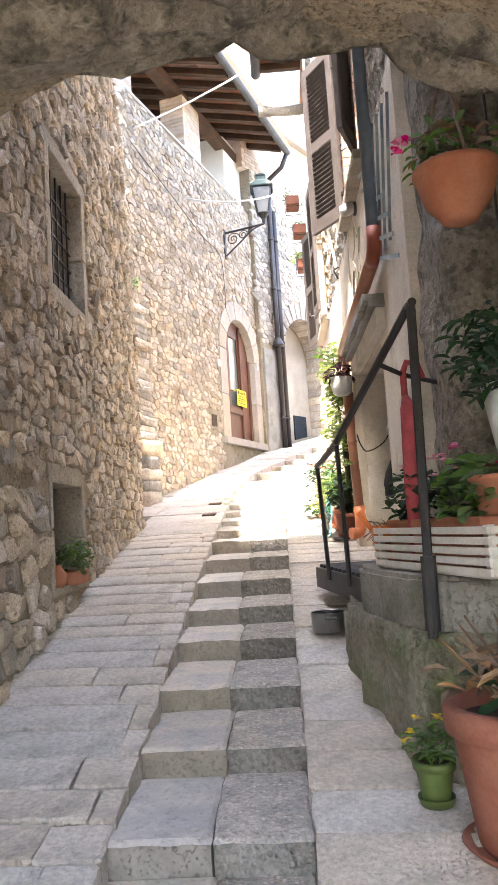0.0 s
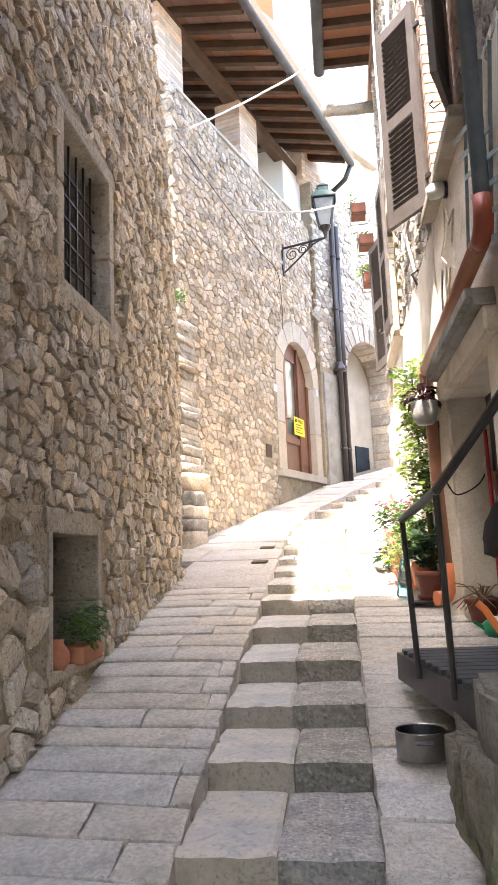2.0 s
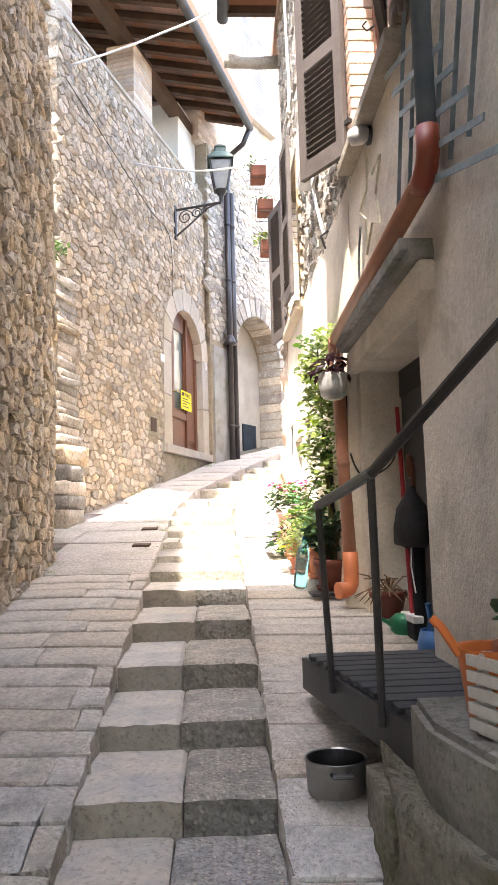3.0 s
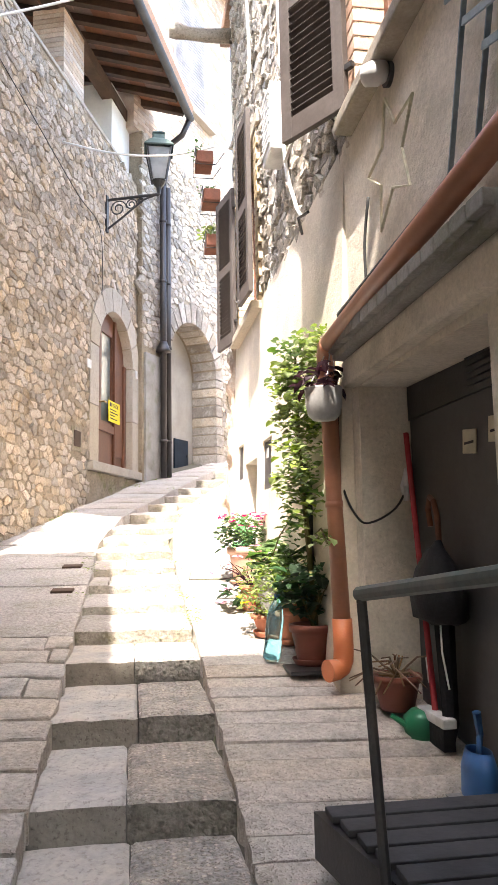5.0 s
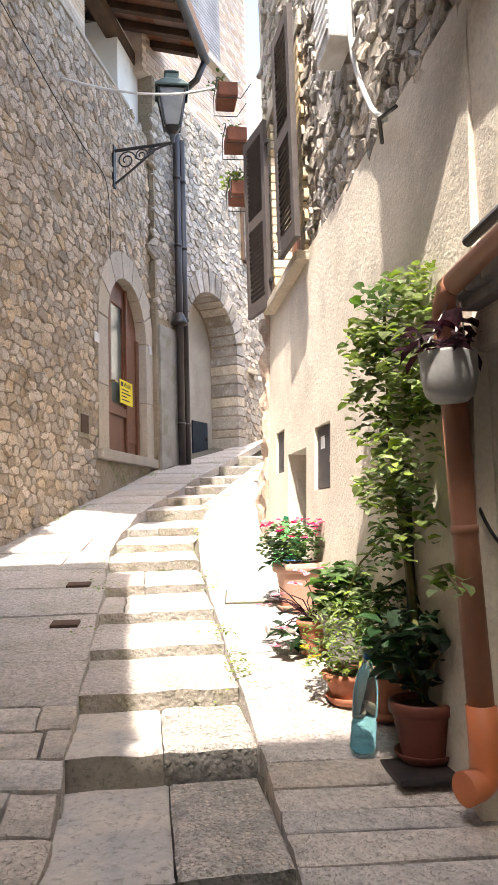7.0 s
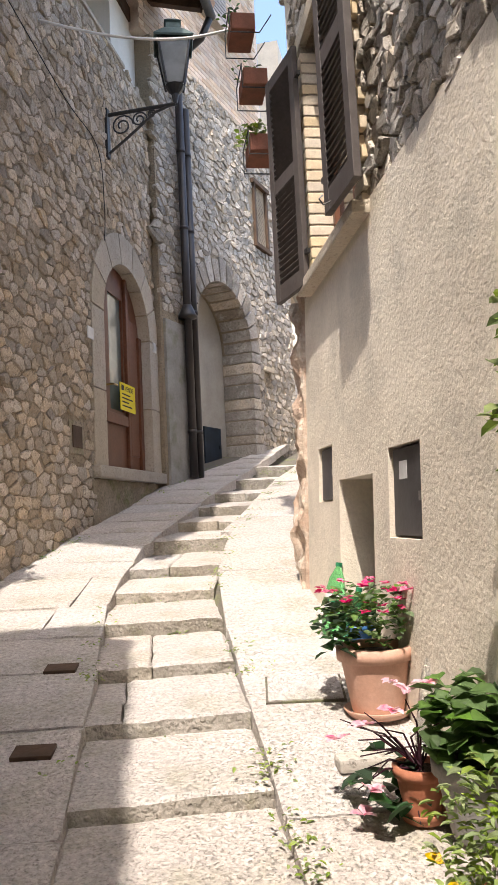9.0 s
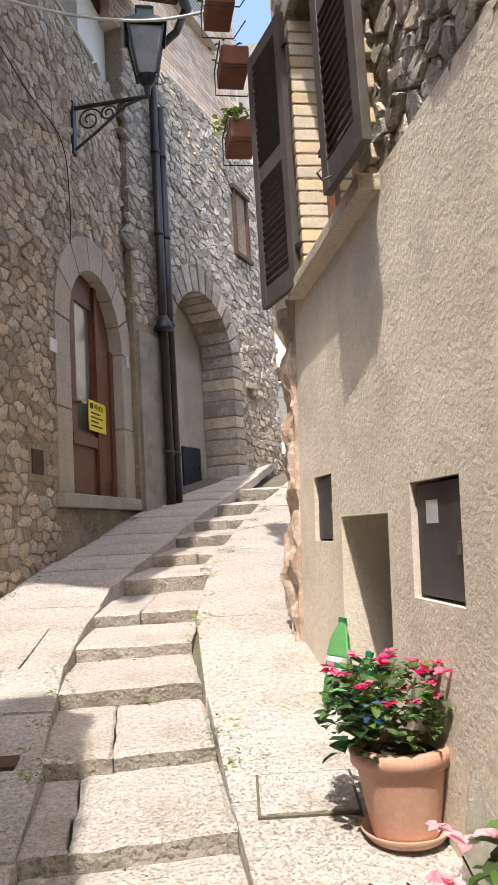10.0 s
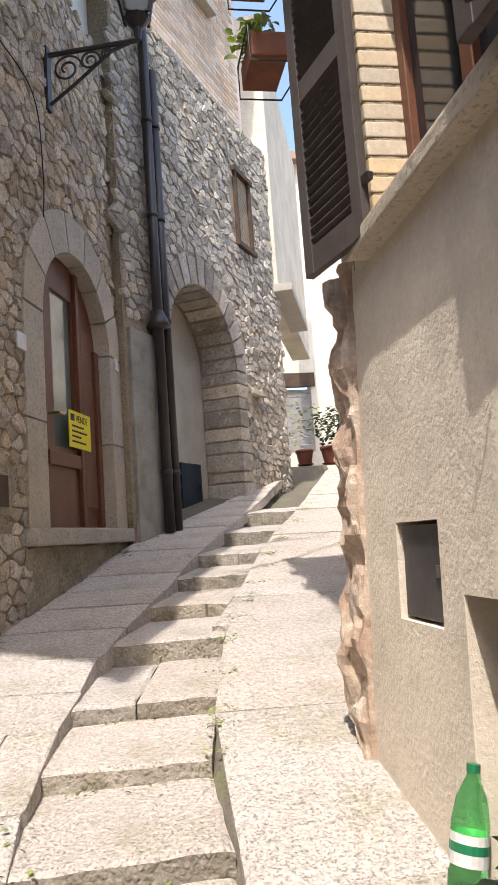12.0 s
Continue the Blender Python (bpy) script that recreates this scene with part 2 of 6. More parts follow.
TILE = material("clay roof tile", (0.42, 0.24, 0.15), 0.9, vary=0.25, grain=30, blotch=3, bump=0.4, tint=(0.35, 0.26, 0.19), per_piece=0.2)
SHUTTER = material("brown grey painted shutter", (0.085, 0.072, 0.066), 0.6, vary=0.15, grain=40, blotch=6, bump=0.15, tint=(0.065, 0.053, 0.048))
IRON = material("black painted iron", (0.018, 0.018, 0.019), 0.45, vary=0.3, grain=60, blotch=9, bump=0.15, tint=(0.035, 0.03, 0.027), spec=0.5)
GALV = material("grey zinc", (0.075, 0.077, 0.08), 0.7, 0.0, vary=0.15, grain=40, blotch=4, bump=0.1)
PIPEBROWN = material("dark brown downpipe", (0.03, 0.024, 0.022), 0.45, vary=0.2, grain=40, blotch=4, bump=0.1, spec=0.5)
GLASSDARK = material("dark window glass", (0.02, 0.023, 0.027), 0.08, vary=0.05, grain=10, blotch=2, bump=0.0, spec=0.5)
# For the backs of niches and rooms; their shade is put into this near-black.
DARKROOM = material("interior plaster darkened as shade", (0.06, 0.055, 0.05), 0.95, vary=0.1, grain=30, blotch=3, bump=0.2)


# ---- pieces ----
def clip_poly(poly, nx, ny, c):
    """Keeps the side nx*x + ny*y <= c."""
    out = []
    for (x0, y0), (x1, y1) in zip(poly, poly[1:] + poly[:1]):
        d0, d1 = nx * x0 + ny * y0 - c, nx * x1 + ny * y1 - c
        if d0 <= 0:
            out.append((x0, y0))
        if d0 * d1 < 0:
            s = d0 / (d0 - d1)
            out.append((x0 + s * (x1 - x0), y0 + s * (y1 - y0)))
    return out


def rubble_cells(u0, u1, v0, v1, du, dv, rnd, skip):
    """Irregular stones on a wall of u by v: polygons of jittered courses. skip(u, v): true where there is no stone."""
    nu, nv = int((u1 - u0) / du) + 1, int((v1 - v0) / dv) + 1
    seeds = {}
    for j in range(-1, nv + 1):
        for i in range(-1, nu + 1):
            if rnd.random() < 0.07:
                continue
            seeds[i, j] = (u0 + (i + 0.5 + (j % 2) * 0.5 + rnd.uniform(-0.36, 0.36)) * du, v0 + (j + 0.5 + rnd.uniform(-0.33, 0.33)) * dv)
    asp = (dv / du) ** 0.75
    cells = []
    for (i, j), (su, sv) in seeds.items():
        if not (u0 <= su <= u1 and v0 <= sv <= v1) or skip(su, sv):
            continue
        poly = [(-1.6 * du, -1.6 * dv), (1.6 * du, -1.6 * dv), (1.6 * du, 1.6 * dv), (-1.6 * du, 1.6 * dv)]
        for a in range(-2, 3):
            for b in range(-2, 3):
                o = seeds.get((i + a, j + b))
                if o is None or (a == 0 and b == 0):
                    continue
                du_, dv_ = (o[0] - su) * asp * asp, o[1] - sv
                poly = clip_poly(poly, du_, dv_, ((o[0] - su) * du_ + (o[1] - sv) * dv_) / 2)
                if len(poly) < 3:
                    break
        if len(poly) >= 3:
            cells.append((su, sv, poly))
    return cells


def stone_mesh(poly, gap, height, rnd):
    """A rounded stone: rings from the joint up to a domed, uneven face. Local axes u, v and out."""
    cu, cv = sum(p[0] for p in poly) / len(poly), sum(p[1] for p in poly) / len(poly)
    pts = []
    for (a, b), (c, d) in zip(poly, poly[1:] + poly[:1]):      # cut corners
        ln = math.hypot(c - a, d - b)
        if ln < 0.012:
            continue
        pts += [(a + (c - a) * 0.13, b + (d - b) * 0.13), (a + (c - a) * 0.87, b + (d - b) * 0.87)]
    if len(pts) < 5:
        return None
    size = math.sqrt(sum(math.hypot(p[0] - cu, p[1] - cv) ** 2 for p in pts) / len(pts))
    k0 = max(0.3, 1 - gap / size)
    n = len(pts)
    vs, fs = [], []
    tilt_u, tilt_v = rnd.uniform(-0.16, 0.16), rnd.uniform(-0.18, 0.18)
    for k, hgt in ((k0, -0.03), (k0 * 0.96, height * 0.6), (k0 * 0.84, height)):
        for p, q in pts:
            jt = 1 if hgt < 0 else rnd.uniform(0.9, 1.05)
            u, v = (p - cu) * k * jt, (q - cv) * k * jt
            hh = hgt if hgt < 0 else hgt * (1 + rnd.uniform(-0.3, 0.3)) + (u * tilt_u + v * tilt_v) * (hgt / height)
            vs.append((cu + u, cv + v, hh))
    vs.append((cu, cv, height * rnd.uniform(0.92, 1.1)))
    for r in range(2):
        for i in range(n):
            a, b = r * n + i, r * n + (i + 1) % n
            fs.append((a, b, b + n, a + n))
    for i in range(n):
        fs.append((2 * n + i, 2 * n + (i + 1) % n, 3 * n))
    return vs, fs


def rubble(parent, m, u0, u1, v0, v1, du, dv, mat, seed, skip=lambda u, v: False, near=None, gap=0.005, height=0.022, name="stone"):
    """Stones on the wall plane m (u, v, out). near(u, v) picks those that are pieces of their own, the rest is one part."""
    rnd = random.Random(seed)
    V, F, count = [], [], 0
    for su, sv, poly in rubble_cells(u0, u1, v0, v1, du, dv, rnd, skip):
        s = stone_mesh(poly, gap, height * rnd.uniform(0.3, 1.6), rnd)
        if not s:
            continue
        vs, fs = s
        if near and count < 300 and near(su, sv):
            count += 1
            ob = obj(name, vs, fs, mat, parent)
            ob.matrix_basis = m @ Matrix.Translation((su, sv, 0))
            continue
        base = len(V)
        V += [m @ Vector((su + a, sv + b, c)) for a, b, c in vs]
        F += [tuple(base + i for i in f) for f in fs]
    if F:
        ob = obj("stones", V, F, mat, parent)
        ob["kind"] = "stuff"


def wall_plane(a, b, z=0.0):
    """u along a to b on the plan, v up, out to the right of that way."""
    d = (Vector((*b, 0)) - Vector((*a, 0))).normalized()
    out = d.cross(Vector((0, 0, 1)))
    m = Matrix(((d.x, 0, out.x, a[0]), (d.y, 0, out.y, a[1]), (0, 1, 0, z), (0, 0, 0, 1)))
    return m


def slab_with_holes(name, m, outline, holes, depth, mat, label="", kind="structure"):
    """A wall of the outline (u, v), its holes cut through, depth thick behind the plane m."""
    bm = bmesh.new()
    loops = []
    for loop in [outline] + holes:
        vs = [bm.verts.new((u, v, 0)) for u, v in loop]
        loops.append([bm.edges.new((p, q)) for p, q in zip(vs, vs[1:] + vs[:1])])
    bmesh.ops.triangle_fill(bm, use_beauty=True, use_dissolve=False, edges=[e for l in loops for e in l], normal=(0, 0, 1))
    r = bmesh.ops.extrude_face_region(bm, geom=list(bm.faces))
    bmesh.ops.translate(bm, verts=[v for v in r["geom"] if isinstance(v, bmesh.types.BMVert)], vec=(0, 0, -depth))
    bmesh.ops.transform(bm, matrix=m, verts=bm.verts)
    return tagged(part(name, bm, mat), label, "wall", kind=kind)


def arch_loop(u0, u1, v0, spring, rise, n=14):
    c, w = (u0 + u1) / 2, (u1 - u0) / 2
    return [(u0, v0), (u1, v0)] + [(c + w * math.cos(math.pi * k / n), spring + rise * math.sin(math.pi * k / n)) for k in range(n + 1)]


def rect(u0, u1, v0, v1):
    return [(u0, v0), (u1, v0), (u1, v1), (u0, v1)]


def in_rect(u, v, r, pad=0.03):
    return r[0] - pad < u < r[1] + pad and r[2] - pad < v < r[3] + pad


# ---- ground ----
ys = [-40, -20, -10, -6] + [-3 + 0.25 * i for i in range(101)] + [24, 27, 30, 40, 60, 80]
ss = [-50, -20, -8, -4, -3, -2.4, -2, -1.6, -1.2, -0.9, -0.76, -0.70, -0.4, 0.0, 0.05, 0.4, 0.8, 1.2, 1.6, 2, 3, 4, 8, 20, 50]
gv = [(s + cx(y), y, gz(y) - (0.22 if -0.71 < s < 0.02 else 0.034) + 0.006 * noise.noise((s * 2, y * 2, 0))) for y in ys for s in ss]
nS = len(ss)
gf = [(j * nS + i, j * nS + i + 1, (j + 1) * nS + i + 1, (j + 1) * nS + i) for j in range(len(ys) - 1) for i in range(nS - 1)]
ground = tagged(obj("ground", gv, gf, EARTH, smooth=True), "earth and mortar under the stepped stone lane", "ground", kind="structure")

# ---- wall A: the house beside the lower steps ----
mA = Matrix(((0, 0, 1, -1.55), (1, 0, 0, 0), (0, 1, 0, 0), (0, 0, 0, 1)))   # u = y, v = z, out = +x
WIN_A, NICHE_A = (5.10, 6.0, 3.30, 4.36), (4.93, 5.68, 1.13, 1.86)
outA = [(-3.0, -2.0), (8.15, 0.6), (8.18, 1.5), (8.36, 3.4), (8.0, 5.8), (7.3, 7.2), (-3.0, 7.25)]
wall_a = slab_with_holes("wall_west", mA, outA, [rect(*WIN_A), rect(*NICHE_A)], 0.6, MORTAR, "warm beige rubble stone wall with barred window and niche")
EDGE_A = [(0.0, 8.12), (1.5, 8.15), (3.4, 8.33), (5.8, 7.97), (7.2, 7.27), (8.0, 7.1)]


def skip_a(u, v):
    return u > lerp(EDGE_A, v) - 0.05 or v < gz(u) - 0.15 or in_rect(u, v, (5.0, 6.08, 3.2, 4.46)) or in_rect(u, v, (4.86, 5.8, 1.05, 1.98))


def low_a(u):
    return gz(u) + 1.15 - 0.16 * (u - 4.0)


rubble(wall_a, mA, 2.0, 8.5, 0.2, 7.2, 0.135, 0.10, STONE, 11, lambda u, v: skip_a(u, v) or (u < 5.4 and v < low_a(u)), near=lambda u, v: 3.4 < u < 5.9 and 1.2 < v < 2.9, height=0.026, gap=0.008)
rubble(wall_a, mA, 2.0, 5.5, 0.0, 2.6, 0.21, 0.15, STONE, 17, lambda u, v: skip_a(u, v) or u > 5.36 or v > low_a(u) - 0.05, near=lambda u, v: 3.0 < u, height=0.034, gap=0.011)
# ---- wall B and the walls beyond ----
PB0, PB1, PD0, PD1 = (-1.95, 10.15), (-0.55, 14.35), (0.02, 15.42), (1.3, 17.4)
mB, mD = wall_plane(PB0, PB1), wall_plane(PD0, PD1)
DOOR_B = arch_loop(3.45, 4.95, 3.07, 4.72, 0.72)
wall_b = slab_with_holes("wall_north_west", mB, rect(0, 5.25, 0.5, 8.0), [DOOR_B], 0.55, MORTAR, "tall beige rubble stone wall with arched doorway")


def in_door_b(u, v):
    w = abs(u - 4.2)
    return 2.8 < v and w < 1.02 and (v < 4.75 or (w / 1.02) ** 2 + ((v - 4.72) / 1.05) ** 2 < 1)


rubble(wall_b, mB, 0.0, 5.2, 1.5, 8.0, 0.155, 0.095, STONE, 12, height=0.015, skip= lambda u, v: in_door_b(u, v) or (u > 4.95 and v < 5.2) or in_rect(u, v, (2.57, 2.92, 3.1, 3.5)), near=lambda u, v: 1.4 < u < 3.3 and 2.2 < v < 4.6)
# the face of wall B that looks down the lane
mBs = wall_plane((-4.5, 10.15), (-1.95, 10.15))
wall_bs = slab_with_holes("wall_north_west_end", mBs, rect(0, 2.55, 0.5, 8.0), [], 0.5, MORTAR, "sunlit rubble stone end of a wall")
rubble(wall_bs, mBs, 0.9, 2.55, 1.5, 8.0, 0.2, 0.13, STONE_GREY, 13)
back_a = slab_with_holes("wall_back", wall_plane((-4.5, 3.0), (-4.5, 12.0)), rect(0, 9, -1, 6), [], 0.3, PLASTER_GREY, "plain wall closing the yard behind the houses")
# far part of the west side, bending to the right
ARCH_D = arch_loop(0.42, 2.25, 2.6, 5.1, 0.92)
wall_d = slab_with_holes("wall_north", mD, rect(-0.42, 4.15, 1.5, 9.0), [ARCH_D], 0.55, MORTAR, "grey rubble stone wall with a tall arched recess")


def in_arch_d(u, v):
    w = abs(u - 1.335)
    return w < 1.2 and (v < 5.1 and w < 0.98 or (v >= 5.1 and (w / 1.2) ** 2 + ((v - 5.1) / 1.24) ** 2 < 1))


rubble(wall_d, mD, -0.42, 4.15, 2.6, 9.0, 0.17, 0.10, STONE_GREY, 14, lambda u, v: in_arch_d(u, v) or (u < 0.5 and v < 5.2) or in_rect(u, v, (2.63, 3.2, 7.05, 8.17)) or in_rect(u, v, (2.8, 3.02, 4.62, 4.85)), near=lambda u, v: 2.3 < u < 4 and v < 6, height=0.017)
# recess behind the arch
bm = bmesh.new()
add_box(bm, (0.2, 2.0, -0.8), (2.6, 7.0, -0.5), mD)
tagged(part("wall_recess", bm, RECESS), "grey plastered recess behind the stone arch", "wall", kind="structure")
# upper brick storey
brick_wall = slab_with_holes("wall_upper", mD @ Matrix.Translation((0, 0, -0.05)), rect(-0.6, 3.3, 9.0, 14.0), [], 0.5, BRICK, "pale brick upper storey with a slatted vent")
V, F = [], []
for r in range(70):
    for k in range(16):
        u = -0.6 + k * 0.245 + (r % 2) * 0.12
        if u > 3.05:
            continue
        b0 = len(V)
        lo, hi = (u, 9.0 + r * 0.072, 0), (u + 0.235, 9.062 + r * 0.072, 0.012)
        V += [mD @ Vector((x, y, z)) for z in (-0.05, hi[2] - 0.05) for x, y in ((lo[0], lo[1]), (hi[0], lo[1]), (hi[0], hi[1]), (lo[0], hi[1]))]
        F += [tuple(b0 + i for i in f) for f in ((4, 5, 6, 7), (0, 1, 5, 4), (1, 2, 6, 5), (2, 3, 7, 6), (3, 0, 4, 7))]
obj("bricks", V, F, BRICK, brick_wall)["kind"] = "stuff"

# ---- right house ----
XR = 0.77
mR = wall_plane((XR, 10.85), (XR, 2.0))
mRb = mR.copy()
for i in range(3):
    mRb[i][1] += -0.04 * mR[i][2]
mRb.translation = mR.translation + Vector((-0.16, 0, 0))


def ru(y):
    return 10.85 - y


HATCH_1, NICHE_R, HATCH_2 = (ru(8.95), ru(8.53), 2.36, 2.77), (ru(9.88), ru(9.20), 1.4, 2.67), (ru(10.42), ru(10.04), 2.55, 2.9)
wall_r = slab_with_holes("wall_east_plaster", mRb, rect(0.05, ru(6.56), 0.8, 4.06), [rect(*HATCH_1), rect(*NICHE_R), rect(*HATCH_2)], 0.35, PLASTER, "sunlit rough cream plaster wall with small hatches")
near_out = [(ru(6.56), 0.3), (ru(6.44), 0.3), (ru(6.44), 2.72), (ru(5.08), 2.68), (ru(5.08), 0.3), (ru(3.9), 0.3), (ru(3.9), 4.06), (ru(6.56), 4.06)]
wall_rn = slab_with_holes("wall_east_grey", mR, near_out, [], 0.35, PLASTER_GREY, "shaded grey plaster wall around a deep doorway")
bm = bmesh.new()
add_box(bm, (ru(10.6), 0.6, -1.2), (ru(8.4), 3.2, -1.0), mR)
tagged(part("wall_east_back", bm, DARKROOM), "inner wall behind the niche, shade in its colour", "wall", kind="structure")
W1, W2 = (ru(6.27), ru(5.25), 4.1, 5.75), (ru(10.42), ru(9.32), 4.05, 5.72)
upper_r = slab_with_holes("wall_east_upper", mR @ Matrix.Translation((0, 0, -0.03)), rect(0, ru(3.4), 4.06, 8.2), [rect(*W1), rect(*W2)], 0.4, MORTAR, "rough rubble stone upper storey with shuttered windows")


def skip_r(u, v):
    return in_rect(u, v, (W1[0] - 0.13, W1[1] + 0.1, W1[2] - 0.1, W1[3] + 0.1)) or in_rect(u, v, (W2[0] - 0.13, W2[1] + 0.1, W2[2] - 0.1, W2[3] + 0.1))


rubble(upper_r, mR @ Matrix.Translation((0, 0, -0.03)), 0.0, ru(4.0), 3.98, 8.2, 0.15, 0.10, STONE_GREY, 15, skip_r, near=lambda u, v: v < 6.2 and u < 4.2, height=0.022)
CORNERSTONE = material('pinkish rough stone', (0.46, 0.37, 0.29), 0.9, vary=0.28, grain=40, blotch=7, bump=1.0, tint=(0.33, 0.23, 0.17), stain=((0.55, 0.5, 0.43), 0.7, 6))
# rough stone corner of the right house, and its side along the bend
corner = tagged(obj("wall_east_corner", [(XR - 0.07, 10.74, 0.8), (XR + 0.5, 10.74, 0.8), (XR + 0.5, 11.0, 0.8), (XR, 11.0, 0.8), (XR - 0.0, 10.74, 4.06), (XR + 0.5, 10.74, 4.06), (XR + 0.5, 11.0, 4.06), (XR + 0.03, 11.0, 4.06)],
                    [(0, 1, 2, 3), (4, 7, 6, 5), (0, 4, 5, 1), (1, 5, 6, 2), (2, 6, 7, 3), (3, 7, 4, 0)], MORTAR), "rough stone corner of a plastered house", "wall", kind="structure")
KV, KF = [], []
for j in range(61):
    for i in range(25):
        a, z = i / 24, 1.5 + 2.56 * j / 60
        bx = XR - 0.015 - 0.04 * (4.06 - z)
        x, y = (bx + (0.08 if i == 0 else 0.0), 10.77 + 0.27 * a / 0.7) if a < 0.7 else (bx + 0.6 * (a - 0.7), 11.04)
        n3 = noise.noise_vector((x * 6, y * 6, z * 6)) * 0.07 + noise.noise_vector((x * 16, y * 16, z * 16)) * 0.03
        w = min(1, i / 3)
        KV.append((x + n3.x * w - 0.02 * w, y + n3.y * w, z))
KF = [(j * 25 + i, j * 25 + i + 1, (j + 1) * 25 + i + 1, (j + 1) * 25 + i) for j in range(60) for i in range(24)]
obj("rough_stone", KV, KF, CORNERSTONE, corner)
mE = wall_plane((4.2, 14.6), (XR + 0.04, 10.98))
side = slab_with_holes("wall_east_side", mE, rect(0, 5.0, 1, 8.2), [], 0.3, PLASTER, "plastered house side along the bend of the lane")
back = slab_with_holes("wall_east_rear", wall_plane((4.0, -3.0), (4.0, 12.0)), rect(0, 15, -1, 8), [], 0.3, PLASTER_GREY, "plain rear wall")
roof_r = tagged(part("roof_east", box((0.74, 2.2, 8.2), (4.3, 11.6, 8.35)), TILE), "clay tile roof of the right house", "roof", kind="structure")

# ---- the vaulted house over the start ----
mV = wall_plane((4.4, 2.2), (-4.6, 2.2))
VC, VW, VS, VR = -0.05, 1.42, 1.72, 1.33
vault_hole = [(4.4 - VC - VW, -1.5), (4.4 - VC + VW, -1.5)] + [(4.4 - VC + VW * math.cos(math.pi * k / 20), VS + VR * math.sin(math.pi * k / 20)) for k in range(21)]
house_v = slab_with_holes("wall_south", mV, [(0, -3), (9, -3), (9, 10.4), (0, 10.4)], [vault_hole], 3.3, MORTAR, "stone house above a vaulted passage")
nt_, ny_ = 70, 90
vv, vf = [], []
for j in range(ny_ + 1):
    y = 2.24 - 3.4 * j / ny_ * (0.25 + 0.75 * j / ny_)
    for i in range(nt_ + 1):
        a = math.pi * (-0.12 + 1.24 * i / nt_)
        px, pz = math.cos(a), math.sin(a)
        n3 = 0.14 * noise.fractal((px * 2.6, y * 1.8, pz * 2.6), 0.9, 2.1, 5) + 0.05 * abs(noise.noise((px * 6, y * 4.5, pz * 6)))
        k = 1 - 0.02 - max(-0.05, n3)
        vv.append((VC + VW * px * k, y - (0.0 if j else 0.03), VS + VR * pz * k if pz > 0 else VS + 3 * pz))
vf = [(j * (nt_ + 1) + i, j * (nt_ + 1) + i + 1, (j + 1) * (nt_ + 1) + i + 1, (j + 1) * (nt_ + 1) + i) for j in range(ny_) for i in range(nt_)]
# The near-black stain and pits draw the vault's holes, their shade painted in.
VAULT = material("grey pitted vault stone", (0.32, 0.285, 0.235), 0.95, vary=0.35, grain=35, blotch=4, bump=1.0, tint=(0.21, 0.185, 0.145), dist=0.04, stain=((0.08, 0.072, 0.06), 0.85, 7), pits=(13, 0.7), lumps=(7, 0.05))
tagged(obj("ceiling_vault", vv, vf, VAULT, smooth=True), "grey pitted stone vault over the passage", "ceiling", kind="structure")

# ---- paving: ramps and steps ----
pav_l = thing("paving_ramp", (0, 0, 0), "worn grey limestone ramp paving beside the steps", "paving", kind="structure")
pav_r = thing("paving_kerb_ramp", (0, 0, 0), "grey limestone ramp paving along the house", "paving", kind="structure")
steps = thing("steps", (0, 0, 0), "shallow stone steps of marble slabs and pebbled concrete", "steps", kind="structure")


def paver(parent, corners, top, thick, mat, name="paving_stone", rnd=R, N=4, jag=0.010, worn=0.006, face=None):
    """A flat stone of four plan corners, its top following top(x, y), with ragged, worn edges and an uneven face."""
    cxx, cyy = sum(c[0] for c in corners) / 4, sum(c[1] for c in corners) / 4
    dz = rnd.uniform(-0.004, 0.004)
    tx, ty = rnd.uniform(-0.008, 0.008), rnd.uniform(-0.008, 0.008)
    vs, fs = [], []
    a, b, c, d = [Vector(p) for p in corners]
    cuts = [0.0, 0.045] + [0.045 + 0.91 * k / (N - 2) for k in range(1, N - 2)] + [0.955, 1.0]
    for j, t in enumerate(cuts):
        for i, s in enumerate(cuts):
            p = (a * (1 - s) + b * s) * (1 - t) + (d * (1 - s) + c * s) * t
            rim = i in (0, N) or j in (0, N)
            px, py = p.x, p.y
            if rim:
                q = noise.noise_vector((p.x * 16, p.y * 16, dz * 900)) * jag
                px, py = px + q.x + rnd.uniform(-1, 1) * jag * 0.5, py + q.y + rnd.uniform(-1, 1) * jag * 0.5
            drop = worn * (1 + 0.8 * noise.noise((px * 11, py * 11, 5.0))) if rim else 0
            z = top(px, py) + dz + tx * (px - cxx) + ty * (py - cyy) - drop + 0.006 * noise.noise((px * 6, py * 6, 1.0)) + rnd.uniform(-0.001, 0.001)
            vs.append((px - cxx, py - cyy, z))
    n = N + 1
    for j in range(N):
        for i in range(N):
            q = j * n + i
            fs.append((q, q + 1, q + n + 1, q + n))
    loop = list(range(N)) + [N + n * k for k in range(N)] + [n * n - 1 - k for k in range(N)] + [n * N - n * k for k in range(N)]
    base = len(vs)
    for k in loop:
        x, y, z = vs[k]
        vs.append((x * 1.005, y * 1.005, z - thick))
    L = len(loop)
    for k in range(L):
        fs.append((loop[(k + 1) % L], loop[k], base + k, base + (k + 1) % L))
    zc = vs[0][2]
    vs = [(x, y, z - zc) for x, y, z in vs]
    ob = obj(name, vs, fs, mat, parent, smooth=False)
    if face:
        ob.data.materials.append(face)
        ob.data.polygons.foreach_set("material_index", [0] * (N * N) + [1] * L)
    ob.location = (cxx, cyy, zc)
    return ob


